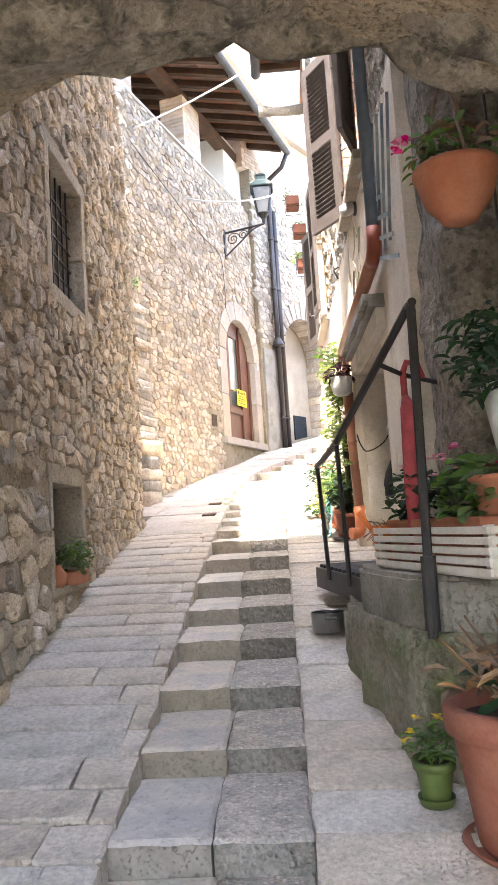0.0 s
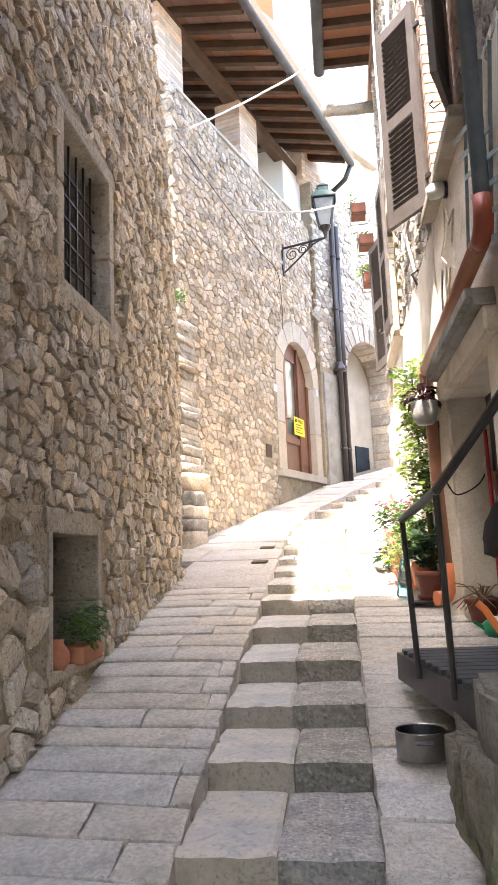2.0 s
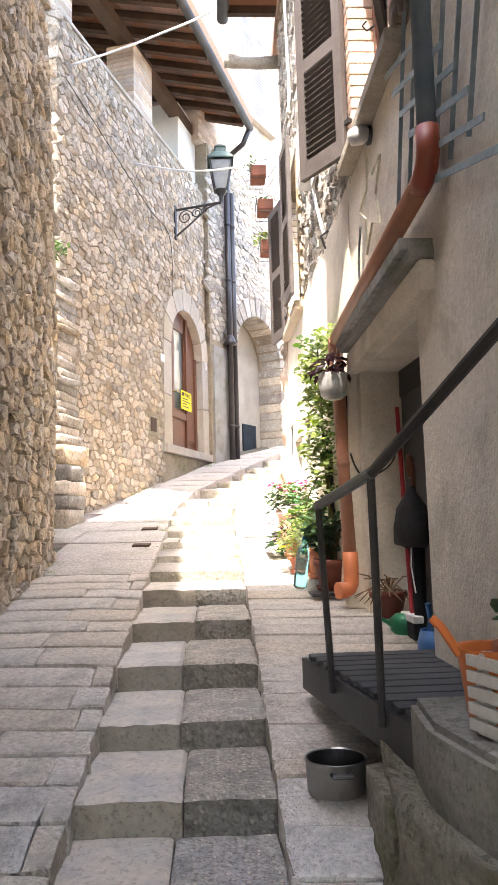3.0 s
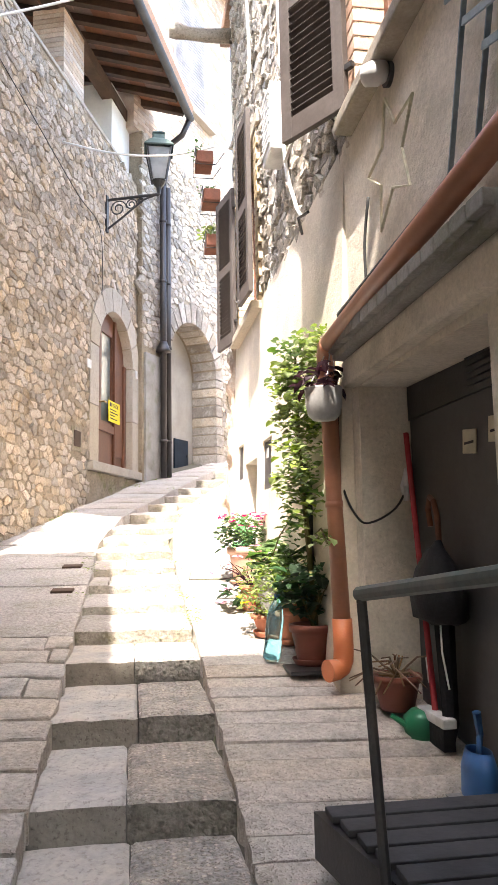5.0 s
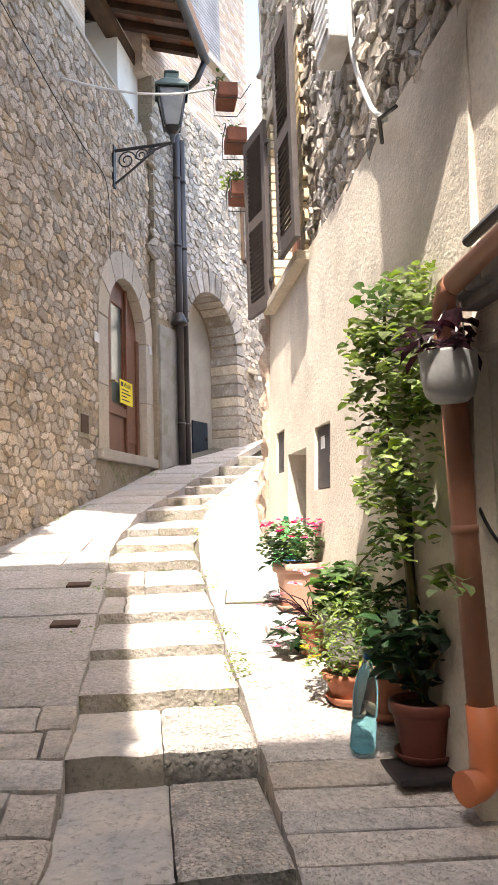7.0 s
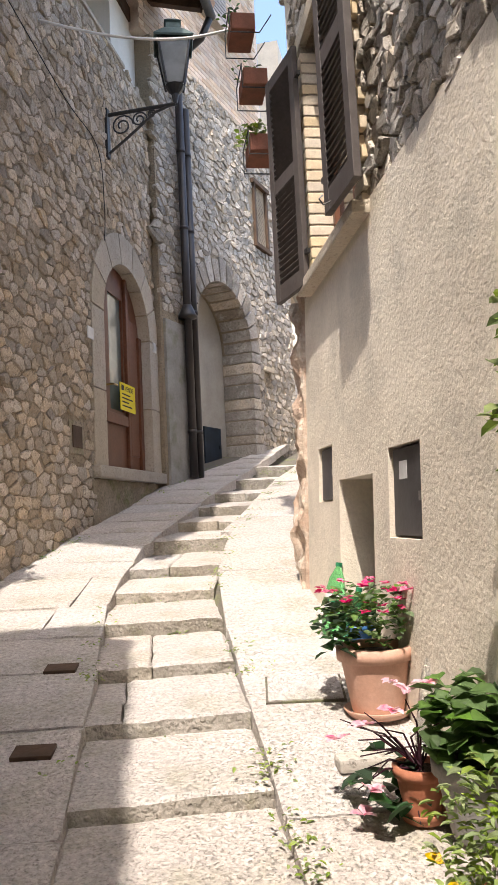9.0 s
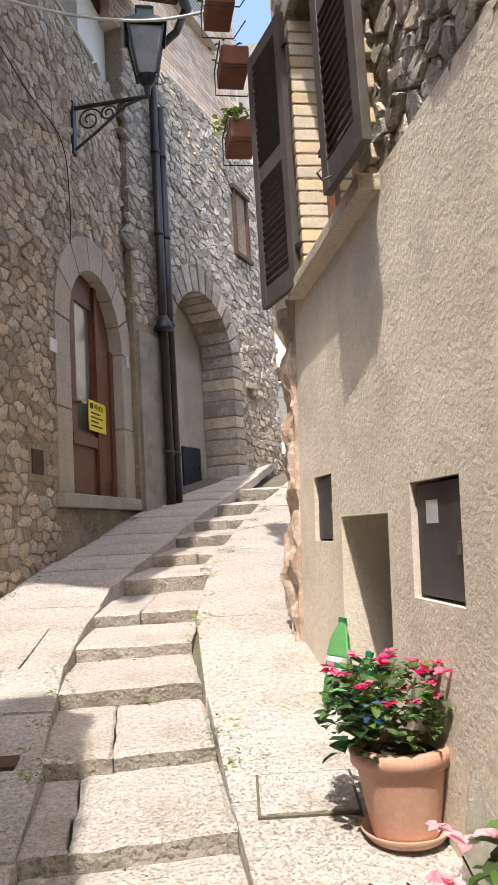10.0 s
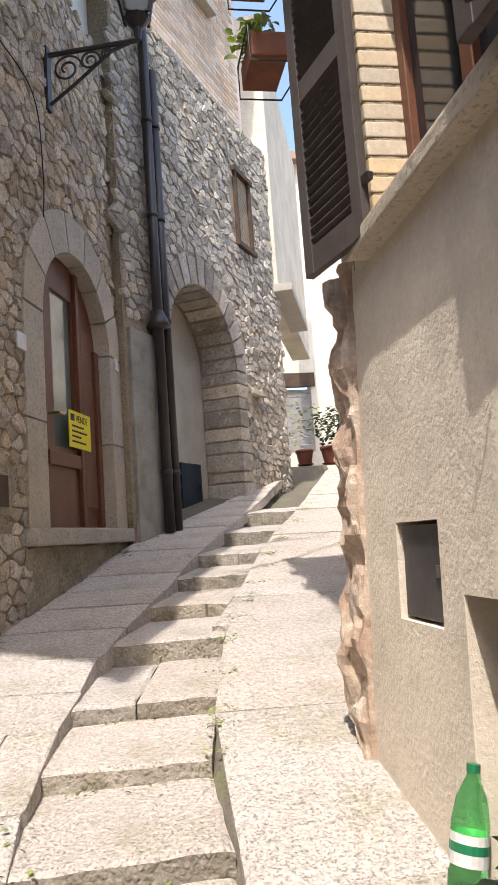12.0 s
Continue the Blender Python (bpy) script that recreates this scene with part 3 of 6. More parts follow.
def ramp_top(x, y):
    return gz(y) + 0.012 + 0.01 * noise.noise((x * 1.3, y * 0.9, 3.0))


rp = random.Random(5)
# left ramp: courses across, split into one to three stones, skewed
y = -0.8
while y < 18.6:
    pitch = rp.uniform(0.19, 0.27) if y < 7.6 else (rp.uniform(0.5, 0.8) if y < 11 else rp.uniform(0.35, 0.5))
    gj = 0.004 if y < 7.6 else 0.003
    skew = 0.13
    r_edge = -0.72 if y < 12 else -0.69
    xl = lerp(LEFT, y) - 0.05
    xr = r_edge + cx(y) + 0.03
    width = xr - xl
    cuts = [0.0]
    while cuts[-1] < width - (0.6 if y < 7.6 else 1.0):
        cuts.append(min(width - 0.1, cuts[-1] + rp.uniform(0.4, 1.0)))
    cuts.append(width)
    for p, q in zip(cuts, cuts[1:]):
        if q - p < 0.06:
            continue
        x0, x1 = xl + p, xl + q

        def yy(x, e):
            return y + e + skew * (xr - x) * 0.5
        sh0, sh1 = lerp(LEFT, y + pitch) - lerp(LEFT, y), cx(y + pitch) - cx(y)
        s0, s1 = (sh0 + (sh1 - sh0) * p / width, sh0 + (sh1 - sh0) * q / width) if y > 8.6 else (0, 0)
        paver(pav_l, [(x0 + 0.003, yy(x0, gj)), (x1 - 0.003, yy(x1, gj)), (x1 - 0.003 + s1 + rp.uniform(-.012, .012), yy(x1, pitch - gj * 0.3)), (x0 + 0.003 + s0, yy(x0, pitch - gj * 0.3))], lambda a, b, y=y, pitch=pitch, xr=xr, k=(0.009 if y < 7.6 else 0.004): ramp_top(a, b) + k * (0.6 - (b - y - skew * (xr - a) * 0.5) / pitch), 0.12, PAVER if y < 7.6 else PAVER_UP, rnd=rp)
    y += pitch
# right ramp
y = -0.8
while y < 21.0:
    pitch = (rp.uniform(0.24, 0.34) if y < 4.5 else rp.uniform(0.11, 0.17)) if y < 7.1 else (rp.uniform(0.9, 1.3) if y < 10.6 else rp.uniform(0.4, 0.6))
    xl = 0.03 + cx(y) - (0.1 if y > 12.4 else 0)
    right_edge = 1.3 if y < 3.9 else (0.75 if y < 6.4 else (0.80 if y < 10.9 else 0.78 + (y - 10.9) * 0.55))
    if 5.0 < y < 6.5:
        right_edge = 1.05
    w = right_edge - xl
    n = 1 if w < 1.1 or y > 4.4 else 2
    sh = cx(y + pitch) - cx(y)
    gj = 0.004 if y < 4.5 else 0.001
    for k in range(n):
        x0, x1 = xl + w * k / n, xl + w * (k + 1) / n
        jt = rp.uniform(-0.05, 0.05) if k else 0
        paver(pav_r, [(x0 + 0.005, y + gj - jt), (x1 - 0.005, y + gj - 0.07 * w / n), (x1 - 0.005 + sh, y + pitch - gj * 0.3 - 0.07 * w / n), (x0 + 0.005 + sh, y + pitch - gj * 0.3 - jt)], lambda a, b, y=y, pitch=pitch: ramp_top(a, b) - 0.004 + 0.002 * (0.5 - (b - y) / pitch), 0.12, PAVER if y < 7.1 else PAVER_UP, rnd=rp, worn=0.006 if y < 4.5 else 0.003)
    y += pitch
# steps: each tread has a smooth slab and a pebbled half
for (ya, za), (yb, zb) in zip(NOSES, NOSES[1:]):
    rise = (zb - za) * (0.93 if ya < 7.4 else 0.7)

    def tread(x, yq, ya=ya, za=za, yb=yb, zb=zb, rise=rise):
        return za + (zb - za - rise) * (yq - ya) / (yb - ya)
    xl, xr = -0.72 + cx(ya), 0.035 + cx(ya) - (0.12 if ya > 12.4 else 0)
    xm = xl + (xr - xl) * rp.uniform(0.46, 0.56)
    yo = rp.uniform(-0.02, 0.02)
    upper = ya > 7.4
    sp = rp.uniform(0.25, 0.75)
    sh = cx(yb) - cx(ya)
    halves = ((xl, xm, SLAB), (xm, xr, COBBLE)) if not upper else (((xl, xl + (xr - xl) * sp, PAVER_UP), (xl + (xr - xl) * sp, xr, PAVER_UP)) if rp.random() < 0.45 else ((xl, xr, PAVER_UP),))
    for x0, x1, mt in halves:
        skw = 0.12 if ya > 12.6 else 0.0
        yl, yr = ya + yo + skw * 0.5, ya + rp.uniform(-0.015, 0.015)
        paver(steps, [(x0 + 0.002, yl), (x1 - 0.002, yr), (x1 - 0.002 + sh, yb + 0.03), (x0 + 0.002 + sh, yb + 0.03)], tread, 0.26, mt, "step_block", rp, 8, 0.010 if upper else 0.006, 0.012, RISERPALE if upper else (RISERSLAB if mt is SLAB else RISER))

# ---- more materials ----
TERRA = material("terracotta", (0.36, 0.13, 0.07), 0.8, vary=0.12, grain=60, blotch=6, bump=0.2, tint=(0.40, 0.18, 0.11))
# Terracotta darkened to brown: shade of the boxes' undersides is in the colour.
BOXCLAY = material("brown flower box clay, darkened as shade", (0.24, 0.095, 0.06), 0.85, vary=0.2, grain=50, blotch=6, bump=0.3, tint=(0.17, 0.075, 0.05))
TERRADARK = material("dark red plastic pot", (0.20, 0.065, 0.045), 0.55, vary=0.1, grain=40, blotch=5, bump=0.1)
TERRAPALE = material("pale terracotta", (0.50, 0.30, 0.22), 0.8, vary=0.1, grain=60, blotch=6, bump=0.2, tint=(0.55, 0.36, 0.28))
PIPEORANGE = material("orange plastic pipe", (0.62, 0.19, 0.07), 0.45, vary=0.08, grain=20, blotch=5, bump=0.05, tint=(0.52, 0.16, 0.07), spec=0.5)
PIPECOPPER = material("faded copper brown pipe", (0.42, 0.19, 0.11), 0.42, vary=0.08, grain=20, blotch=4, bump=0.05, tint=(0.36, 0.17, 0.11), spec=0.5)
PIPEBLUE = material("weathered blue grey pipe", (0.10, 0.14, 0.18), 0.5, vary=0.15, grain=20, blotch=6, bump=0.1, tint=(0.16, 0.19, 0.21), spec=0.5)
PIPERED = material("red pipe elbow", (0.40, 0.09, 0.05), 0.45, vary=0.1, grain=20, blotch=5, bump=0.05, spec=0.5)
SOIL = material("potting soil", (0.05, 0.035, 0.025), 0.95, vary=0.4, grain=60, blotch=9, bump=1.0)
LEAF = material("green leaves", (0.11, 0.20, 0.04), 0.55, vary=0.2, grain=30, blotch=8, bump=0.1, tint=(0.07, 0.14, 0.03), per_piece=0.35, spec=0.4)
LEAFLIGHT = material("light green leaves", (0.26, 0.33, 0.07), 0.55, vary=0.2, grain=30, blotch=8, bump=0.1, tint=(0.16, 0.25, 0.05), per_piece=0.35, spec=0.4)
LEAFDARK = material("dark green leaves", (0.03, 0.075, 0.025), 0.5, vary=0.2, grain=30, blotch=8, bump=0.1, tint=(0.02, 0.05, 0.018), per_piece=0.35, spec=0.4)
LEAFPURPLE = material("dark purple leaves", (0.07, 0.022, 0.035), 0.5, vary=0.2, grain=30, blotch=8, bump=0.1, per_piece=0.4, spec=0.4)
LEAFDRY = material("dry brown leaves", (0.24, 0.15, 0.07), 0.8, vary=0.2, grain=30, blotch=8, bump=0.1, tint=(0.14, 0.07, 0.05), per_piece=0.4)
STEM = material("plant stems", (0.12, 0.12, 0.04), 0.7, vary=0.2, grain=30, blotch=8, bump=0.1, tint=(0.1, 0.06, 0.03))
PINK = material("pink petals", (0.62, 0.02, 0.13), 0.6, vary=0.1, grain=30, blotch=9, bump=0.0, tint=(0.72, 0.05, 0.24), per_piece=0.2)
PINKWHITE = material("pink and white petals", (0.80, 0.55, 0.60), 0.6, vary=0.1, grain=30, blotch=30, bump=0.0, tint=(0.72, 0.06, 0.2), per_piece=0.15)
YELLOW = material("yellow petals", (0.80, 0.55, 0.03), 0.6, vary=0.1, grain=30, blotch=9, bump=0.0, per_piece=0.2)
POTGREEN = material("olive green pot", (0.085, 0.115, 0.03), 0.5, vary=0.1, grain=30, blotch=6, bump=0.05)
POTWHITE = material("dirty white pot", (0.55, 0.55, 0.54), 0.6, vary=0.1, grain=40, blotch=8, bump=0.1, tint=(0.40, 0.40, 0.38))
NOTICE = material("yellow notice", (0.80, 0.68, 0.02), 0.5, vary=0.03, grain=20, blotch=3, bump=0.0, tint=(0.75, 0.62, 0.02))
INK = material("printed ink", (0.04, 0.04, 0.04), 0.7, vary=0.05, grain=20, blotch=3, bump=0.0)
PAPER = material("old paper", (0.62, 0.57, 0.42), 0.8, vary=0.06, grain=30, blotch=5, bump=0.1)
WHITEPL = material("white plastic", (0.72, 0.72, 0.71), 0.5, vary=0.04, grain=30, blotch=5, bump=0.05)
WHITEWOOD = material("white painted crate wood", (0.62, 0.58, 0.52), 0.7, vary=0.12, grain=40, blotch=6, bump=0.2, tint=(0.50, 0.45, 0.38))
GREYDOOR = material("dark grey metal door", (0.085, 0.083, 0.082), 0.6, vary=0.1, grain=20, blotch=2, bump=0.1, tint=(0.07, 0.068, 0.066))
HATCHMAT = material("grey metal hatch", (0.085, 0.08, 0.08), 0.5, 0.2, vary=0.12, grain=30, blotch=5, bump=0.1)
REDMAT = material("red painted stick", (0.45, 0.03, 0.04), 0.45, vary=0.1, grain=30, blotch=6, bump=0.05, spec=0.5)
PARASOL = material("faded red parasol cloth", (0.45, 0.08, 0.09), 0.8, vary=0.15, grain=60, blotch=7, bump=0.3)
BLACKCLOTH = material("black cloth", (0.016, 0.016, 0.018), 0.85, vary=0.3, grain=60, blotch=9, bump=0.4)
BLUEPL = material("blue plastic", (0.04, 0.14, 0.34), 0.4, vary=0.08, grain=20, blotch=5, bump=0.03, spec=0.5)
GREENPL = material("green plastic", (0.02, 0.20, 0.09), 0.4, vary=0.08, grain=20, blotch=5, bump=0.03, spec=0.5)
GREENRAIL = material("green grey painted rail", (0.045, 0.075, 0.065), 0.45, vary=0.2, grain=40, blotch=9, bump=0.1, tint=(0.09, 0.09, 0.08), spec=0.5)
GRATE = material("dark slatted step", (0.06, 0.06, 0.062), 0.7, vary=0.2, grain=40, blotch=5, bump=0.3)
STEEL = material("enamelled steel", (0.30, 0.29, 0.27), 0.3, 0.85, vary=0.1, grain=20, blotch=4, bump=0.03)
BRASS = material("brass", (0.5, 0.36, 0.14), 0.35, 0.9, vary=0.1, grain=20, blotch=4, bump=0.02)
ORANGEPL = material("orange plastic", (0.72, 0.20, 0.05), 0.45, vary=0.06, grain=20, blotch=4, bump=0.03)
CONCRETE = material("grey cement", (0.33, 0.32, 0.30), 0.9, vary=0.2, grain=60, blotch=3, bump=0.5, tint=(0.24, 0.23, 0.21), stain=((0.15, 0.16, 0.09), 0.5, 4))
# Slab cement and base stone are toned down: the vault's shade is in their colour.
SHADECEMENT = material("weathered cement darkened as shade", (0.27, 0.25, 0.21), 0.95, vary=0.25, grain=50, blotch=3, bump=0.7, tint=(0.13, 0.12, 0.095), stain=((0.10, 0.11, 0.06), 0.5, 4), pits=(40, 0.4))
MOSSROCK = material("mossy base stone", (0.25, 0.225, 0.17), 0.95, vary=0.3, grain=35, blotch=3, bump=1.0, tint=(0.15, 0.135, 0.09), dist=0.02, stain=((0.11, 0.14, 0.05), 0.7, 3.5), lumps=(7, 0.05), pits=(30, 0.4))
WHITECABLE = material("white cable", (0.70, 0.69, 0.66), 0.6, vary=0.05, grain=20, blotch=4, bump=0.0)
GREYWOOD = material("weathered grey boards", (0.30, 0.28, 0.26), 0.85, vary=0.2, grain=40, blotch=4, bump=0.3, tint=(0.22, 0.2, 0.185))
COPPERGREEN = material("verdigris copper", (0.09, 0.125, 0.11), 0.6, 0.2, vary=0.15, grain=30, blotch=5, bump=0.1)
FROST = material("frosted lantern pane", (0.22, 0.225, 0.22), 0.35, vary=0.04, grain=20, blotch=4, bump=0.0)
DOORGLASS = material("greenish door glass", (0.16, 0.19, 0.18), 0.12, vary=0.05, grain=10, blotch=2, bump=0.0, spec=0.6)


def translucent(m, amount=0.4):
    """Lets light through thin leaves and petals."""
    nt = m.node_tree
    b = nt.nodes["Principled BSDF"]
    tr = nt.nodes.new("ShaderNodeBsdfTranslucent")
    mx = nt.nodes.new("ShaderNodeMixShader")
    mx.inputs[0].default_value = amount
    nt.links.new(b.inputs["Base Color"].links[0].from_socket, tr.inputs[0])
    nt.links.new(b.outputs[0], mx.inputs[1])
    nt.links.new(tr.outputs[0], mx.inputs[2])
    nt.links.new(mx.outputs[0], nt.nodes["Material Output"].inputs[0])


for lm in (LEAF, LEAFLIGHT, LEAFDARK, LEAFPURPLE, PINK, PINKWHITE, YELLOW):
    translucent(lm)


def pet(name, colour, rough=0.08):
    m = bpy.data.materials.new(name)
    m.use_nodes = True
    b = m.node_tree.nodes["Principled BSDF"]
    b.inputs["Base Color"].default_value = (*colour, 1)
    b.inputs["Roughness"].default_value = rough
    b.inputs["Transmission Weight"].default_value = 0.92
    b.inputs["IOR"].default_value = 1.2
    return m


PETGREEN, PETCLEAR, PETBLUE = pet("green bottle plastic", (0.30, 0.86, 0.38)), pet("clear bottle plastic", (0.85, 0.88, 0.88)), pet("blue bottle plastic", (0.30, 0.68, 0.80))

# ---- small builders ----
def leaves(name, parent, points, size, mat, rnd, label="", droop=0.3, width=0.6):
    """One part of many folded leaves, one at each point."""
    V, F = [], []
    for p in points:
        s = size * rnd.uniform(0.6, 1.3)
        a = rnd.uniform(0, 2 * math.pi)
        d = Vector((math.cos(a), math.sin(a), rnd.uniform(-droop - 0.3, 0.5))).normalized()
        side = d.cross(Vector((rnd.uniform(-.4, .4), rnd.uniform(-.4, .4), 1))).normalized() * s * width * 0.5
        nrm = side.cross(d).normalized() * s * 0.12
        p = Vector(p)
        b = len(V)
        V += [p, p + d * s * 0.35 + side + nrm, p + d * s * 0.75 + side * 0.7 + nrm * 0.6, p + d * s - nrm, p + d * s * 0.75 - side * 0.7 + nrm * 0.6, p + d * s * 0.35 - side + nrm, p + d * s * 0.5]
        F += [(b, b + 1, b + 6), (b + 1, b + 2, b + 6), (b + 2, b + 3, b + 6), (b + 3, b + 4, b + 6), (b + 4, b + 5, b + 6), (b + 5, b, b + 6)]
    return obj(name, V, F, mat, parent, label)


def blob(rnd, n, c, r, hollow=0.35):
    out = []
    while len(out) < n:
        p = Vector((rnd.uniform(-1, 1), rnd.uniform(-1, 1), rnd.uniform(-1, 1)))
        if hollow < p.length < 1:
            out.append((c[0] + p.x * r[0], c[1] + p.y * r[1], c[2] + p.z * r[2]))
    return out


def stems(parent, tips, root, r, rnd, mat=None):
    bm = bmesh.new()
    for t in tips:
        mid = (Vector(root) * 0.5 + Vector(t) * 0.5) + Vector((rnd.uniform(-.03, .03), rnd.uniform(-.03, .03), 0.04))
        add_tube(bm, [root, mid, t], [r, r * 0.8, r * 0.5], 5)
    return part("stem", bm, mat or STEM, parent)


def pot_parts(t, r, h, mat, saucer=True, rim=0.02, soil=True):
    pot = part("pot", lathe([(0, 0.012), (r * 0.68, 0.012), (r * 0.72, 0.03), (r * 0.94, h * 0.78), (r * 0.95, h * 0.8), (r + rim * 0.3, h * 0.81), (r + rim * 0.4, h * 0.99), (r, h), (r * 0.9, h), (r * 0.88, h * 0.85)], 28), mat, t, smooth=True)
    if saucer:
        part("saucer", lathe([(0, 0), (r * 0.8, 0), (r * 0.95, 0.03), (r * 0.93, 0.034), (r * 0.75, 0.008), (0, 0.008)], 28), mat, t, smooth=True)
    if soil:
        part("soil", lathe([(0, h * 0.9), (r * 0.9, h * 0.88)], 20), SOIL, pot)


def cylinder_between(a, b, r, n=8):
    return tube([a, b], r, n)


def shutter(at, rz, w, h, label, slats=20):
    """A louvred shutter, hinged at its origin, running along its own +x."""
    s = thing("shutter", at, label, "shutter", group="window shutters", rz=rz)
    fw, th = 0.075, 0.04
    hung = part("stile", box((0, -th / 2, 0), (fw, th / 2, h), bevel=0.004), SHUTTER, s)
    part("stile", box((w - fw, -th / 2, 0), (w, th / 2, h), bevel=0.004), SHUTTER, s)
    for z0, z1 in ((0, 0.12), (h * 0.5 - 0.05, h * 0.5 + 0.05), (h - 0.09, h)):
        part("rail", box((fw, -th / 2 + 0.003, z0), (w - fw, th / 2 - 0.003, z1), bevel=0.003), SHUTTER, s)
    for z0, z1 in ((0.12, h * 0.5 - 0.05), (h * 0.5 + 0.05, h - 0.09)):
        n = int((z1 - z0) / 0.043)
        for k in range(n):
            z = z0 + (k + 0.5) * (z1 - z0) / n
            part("slat", box((fw, -0.022, -0.004), (w - fw, 0.022, 0.004), pose(0, 0, z, 38)), SHUTTER, s)
    part("hinge", box((-0.05, -0.012, h * 0.12), (0.06, 0.012, h * 0.12 + 0.03)), IRON, hung, "black iron hinge")
    part("hinge", box((-0.05, -0.012, h * 0.86), (0.06, 0.012, h * 0.86 + 0.03)), IRON, hung, "black iron hinge")
    part("hook", tube([(w * 0.3, -0.03, 0.02), (w * 0.3, -0.07, 0.0), (w * 0.3, -0.09, 0.03), (w * 0.3, -0.07, 0.05)], 0.005, 6), IRON, s)
    return s


# ---- wall A: barred window, niche ----
def frame_stones(parent, m, r, wl, wr, wt, wb, mat, proud=0.03):
    """Dressed stones round an opening."""
    u0, u1, v0, v1 = r
    for lo, hi in (((u0 - wl, v0), (u0 + 0.014, v0 + (v1 - v0) * 0.55)), ((u0 - wl, v0 + (v1 - v0) * 0.56), (u0 + 0.012, v1)), ((u1 - 0.01, v0), (u1 + wr, v0 + (v1 - v0) * 0.45)), ((u1 - 0.012, v0 + (v1 - v0) * 0.46), (u1 + wr, v1)),
                   ((u0 - wl - 0.03, v1 - 0.01), (u1 + wr + 0.02, v1 + wt)), ((u0 - wl, v0 - wb), (u1 + wr + 0.03, v0 + 0.014))):
        part("frame_stone", box((lo[0], lo[1], -0.35), (hi[0] - 0.004, hi[1] - 0.004, proud), m, bevel=0.012), mat, parent)


win_a = thing("window_1", (0, 0, 0), "barred window with a pale dressed stone frame", "window", kind="structure")
frame_stones(win_a, mA, WIN_A, 0.10, 0.08, 0.11, 0.11, FRAMESTONE, 0.018)
part("pane", box((WIN_A[0], WIN_A[2], -0.32), (WIN_A[1], WIN_A[3], -0.30), mA), DARKROOM, win_a)
for k in range(6):
    u = WIN_A[0] + 0.09 + k * 0.14
    part("bar", box((u, WIN_A[2], -0.1), (u + 0.014, WIN_A[3], -0.086), mA), IRON, win_a)
for k in range(6):
    v = WIN_A[2] + 0.08 + k * 0.15
    part("bar", box((WIN_A[0], v, -0.104), (WIN_A[1], v + 0.012, -0.09), mA), IRON, win_a)
niche_a = thing("window_2", (0, 0, 0), "small low wall niche with stone jambs and lintel", "niche", kind="structure")
frame_stones(niche_a, mA, NICHE_A, 0.05, 0.06, 0.13, 0.05, FRAMESTONE, 0.015)
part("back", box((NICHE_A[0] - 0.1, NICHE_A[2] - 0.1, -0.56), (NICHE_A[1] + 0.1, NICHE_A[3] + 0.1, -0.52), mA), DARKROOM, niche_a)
part("rod", tube([(-1.70, 5.02, 1.2), (-1.70, 5.02, 1.84)], 0.012, 6), REDMAT, niche_a)
rr = random.Random(21)
np_ = thing("potted_plant", (-1.56, 5.42, 1.13), "leafy green plant in a terracotta trough on the niche sill", "plant")
part("pot", box((-0.07, -0.16, 0.0), (0.07, 0.18, 0.10), bevel=0.012), TERRA, np_)
leaves("foliage", np_, blob(rr, 260, (0.02, 0, 0.2), (0.11, 0.2, 0.13), 0.1), 0.05, LEAF, rr)
np2 = thing("clay_jug", (-1.58, 5.08, 1.13), "small round terracotta jug on the niche sill", "jug")
part("body", lathe([(0, 0), (0.045, 0), (0.075, 0.05), (0.07, 0.1), (0.04, 0.14), (0.045, 0.16), (0.035, 0.16), (0.03, 0.14)], 18), TERRA, np2, smooth=True)
fl = thing("slate_flake", (-1.50, 6.25, 3.5), "thin pale stone flake sticking out of the wall", "stone")
part("flake", box((-0.02, -0.05, -0.11), (0.02, 0.05, 0.11), pose(0, 0, 0, 12, 8, 20), bevel=0.01), DRESSED, fl)
# clay tiles along the top edge of the house
roof_a = thing("roof_west", (0, 0, 0), "clay tile roof edge of the lower stone house", "roof", kind="structure")
part("roof_bed", box((-4.4, 2.2, 7.25), (-1.78, 7.2, 7.55)), TILE, roof_a)
for k in range(24):
    bmt = bmesh.new()
    add_tube(bmt, [(-0.5, 0, 0.05), (0.06, 0, 0.0)], [0.085, 0.1], 10)
    ob = part("roof_tile", bmt, TILE, roof_a)
    ob.location = (-1.78, 2.35 + k * 0.205, 7.6)

# quoin stones at the foot of wall B
rq = random.Random(31)
quoin = thing("wall_quoins", (0, 0, 0), "rough projecting corner stones of the rubble wall", "wall", kind="structure")
z = 1.25
k = 0
while z < 4.7:
    h = rq.uniform(0.13, 0.26) if z < 2.6 else rq.uniform(0.07, 0.14)
    out = 0.32 * max(0, 1 - (z - 1.25) / 1.9) ** 0.8
    w = rq.uniform(0.35, 0.5)
    bmq = box((-0.3 - w * 0.3, -0.1, 0), (0.06 + out * 0.75 + rq.uniform(-.03, .03), w, h - 0.012), pose(-1.95, 10.08 - out * 0.55, z, 0, 0, -17 + rq.uniform(-5, 5)))
    bmesh.ops.subdivide_edges(bmq, edges=list(bmq.edges), cuts=2, use_grid_fill=True)
    for v in bmq.verts:
        v.co += 0.018 * noise.noise_vector(v.co * 7 + Vector((k, 0, 0)))
    part("quoin_stone", bmq, STONE_GREY if rq.random() < 0.6 else STONE, quoin, smooth=True)
    z += h
    k += 1

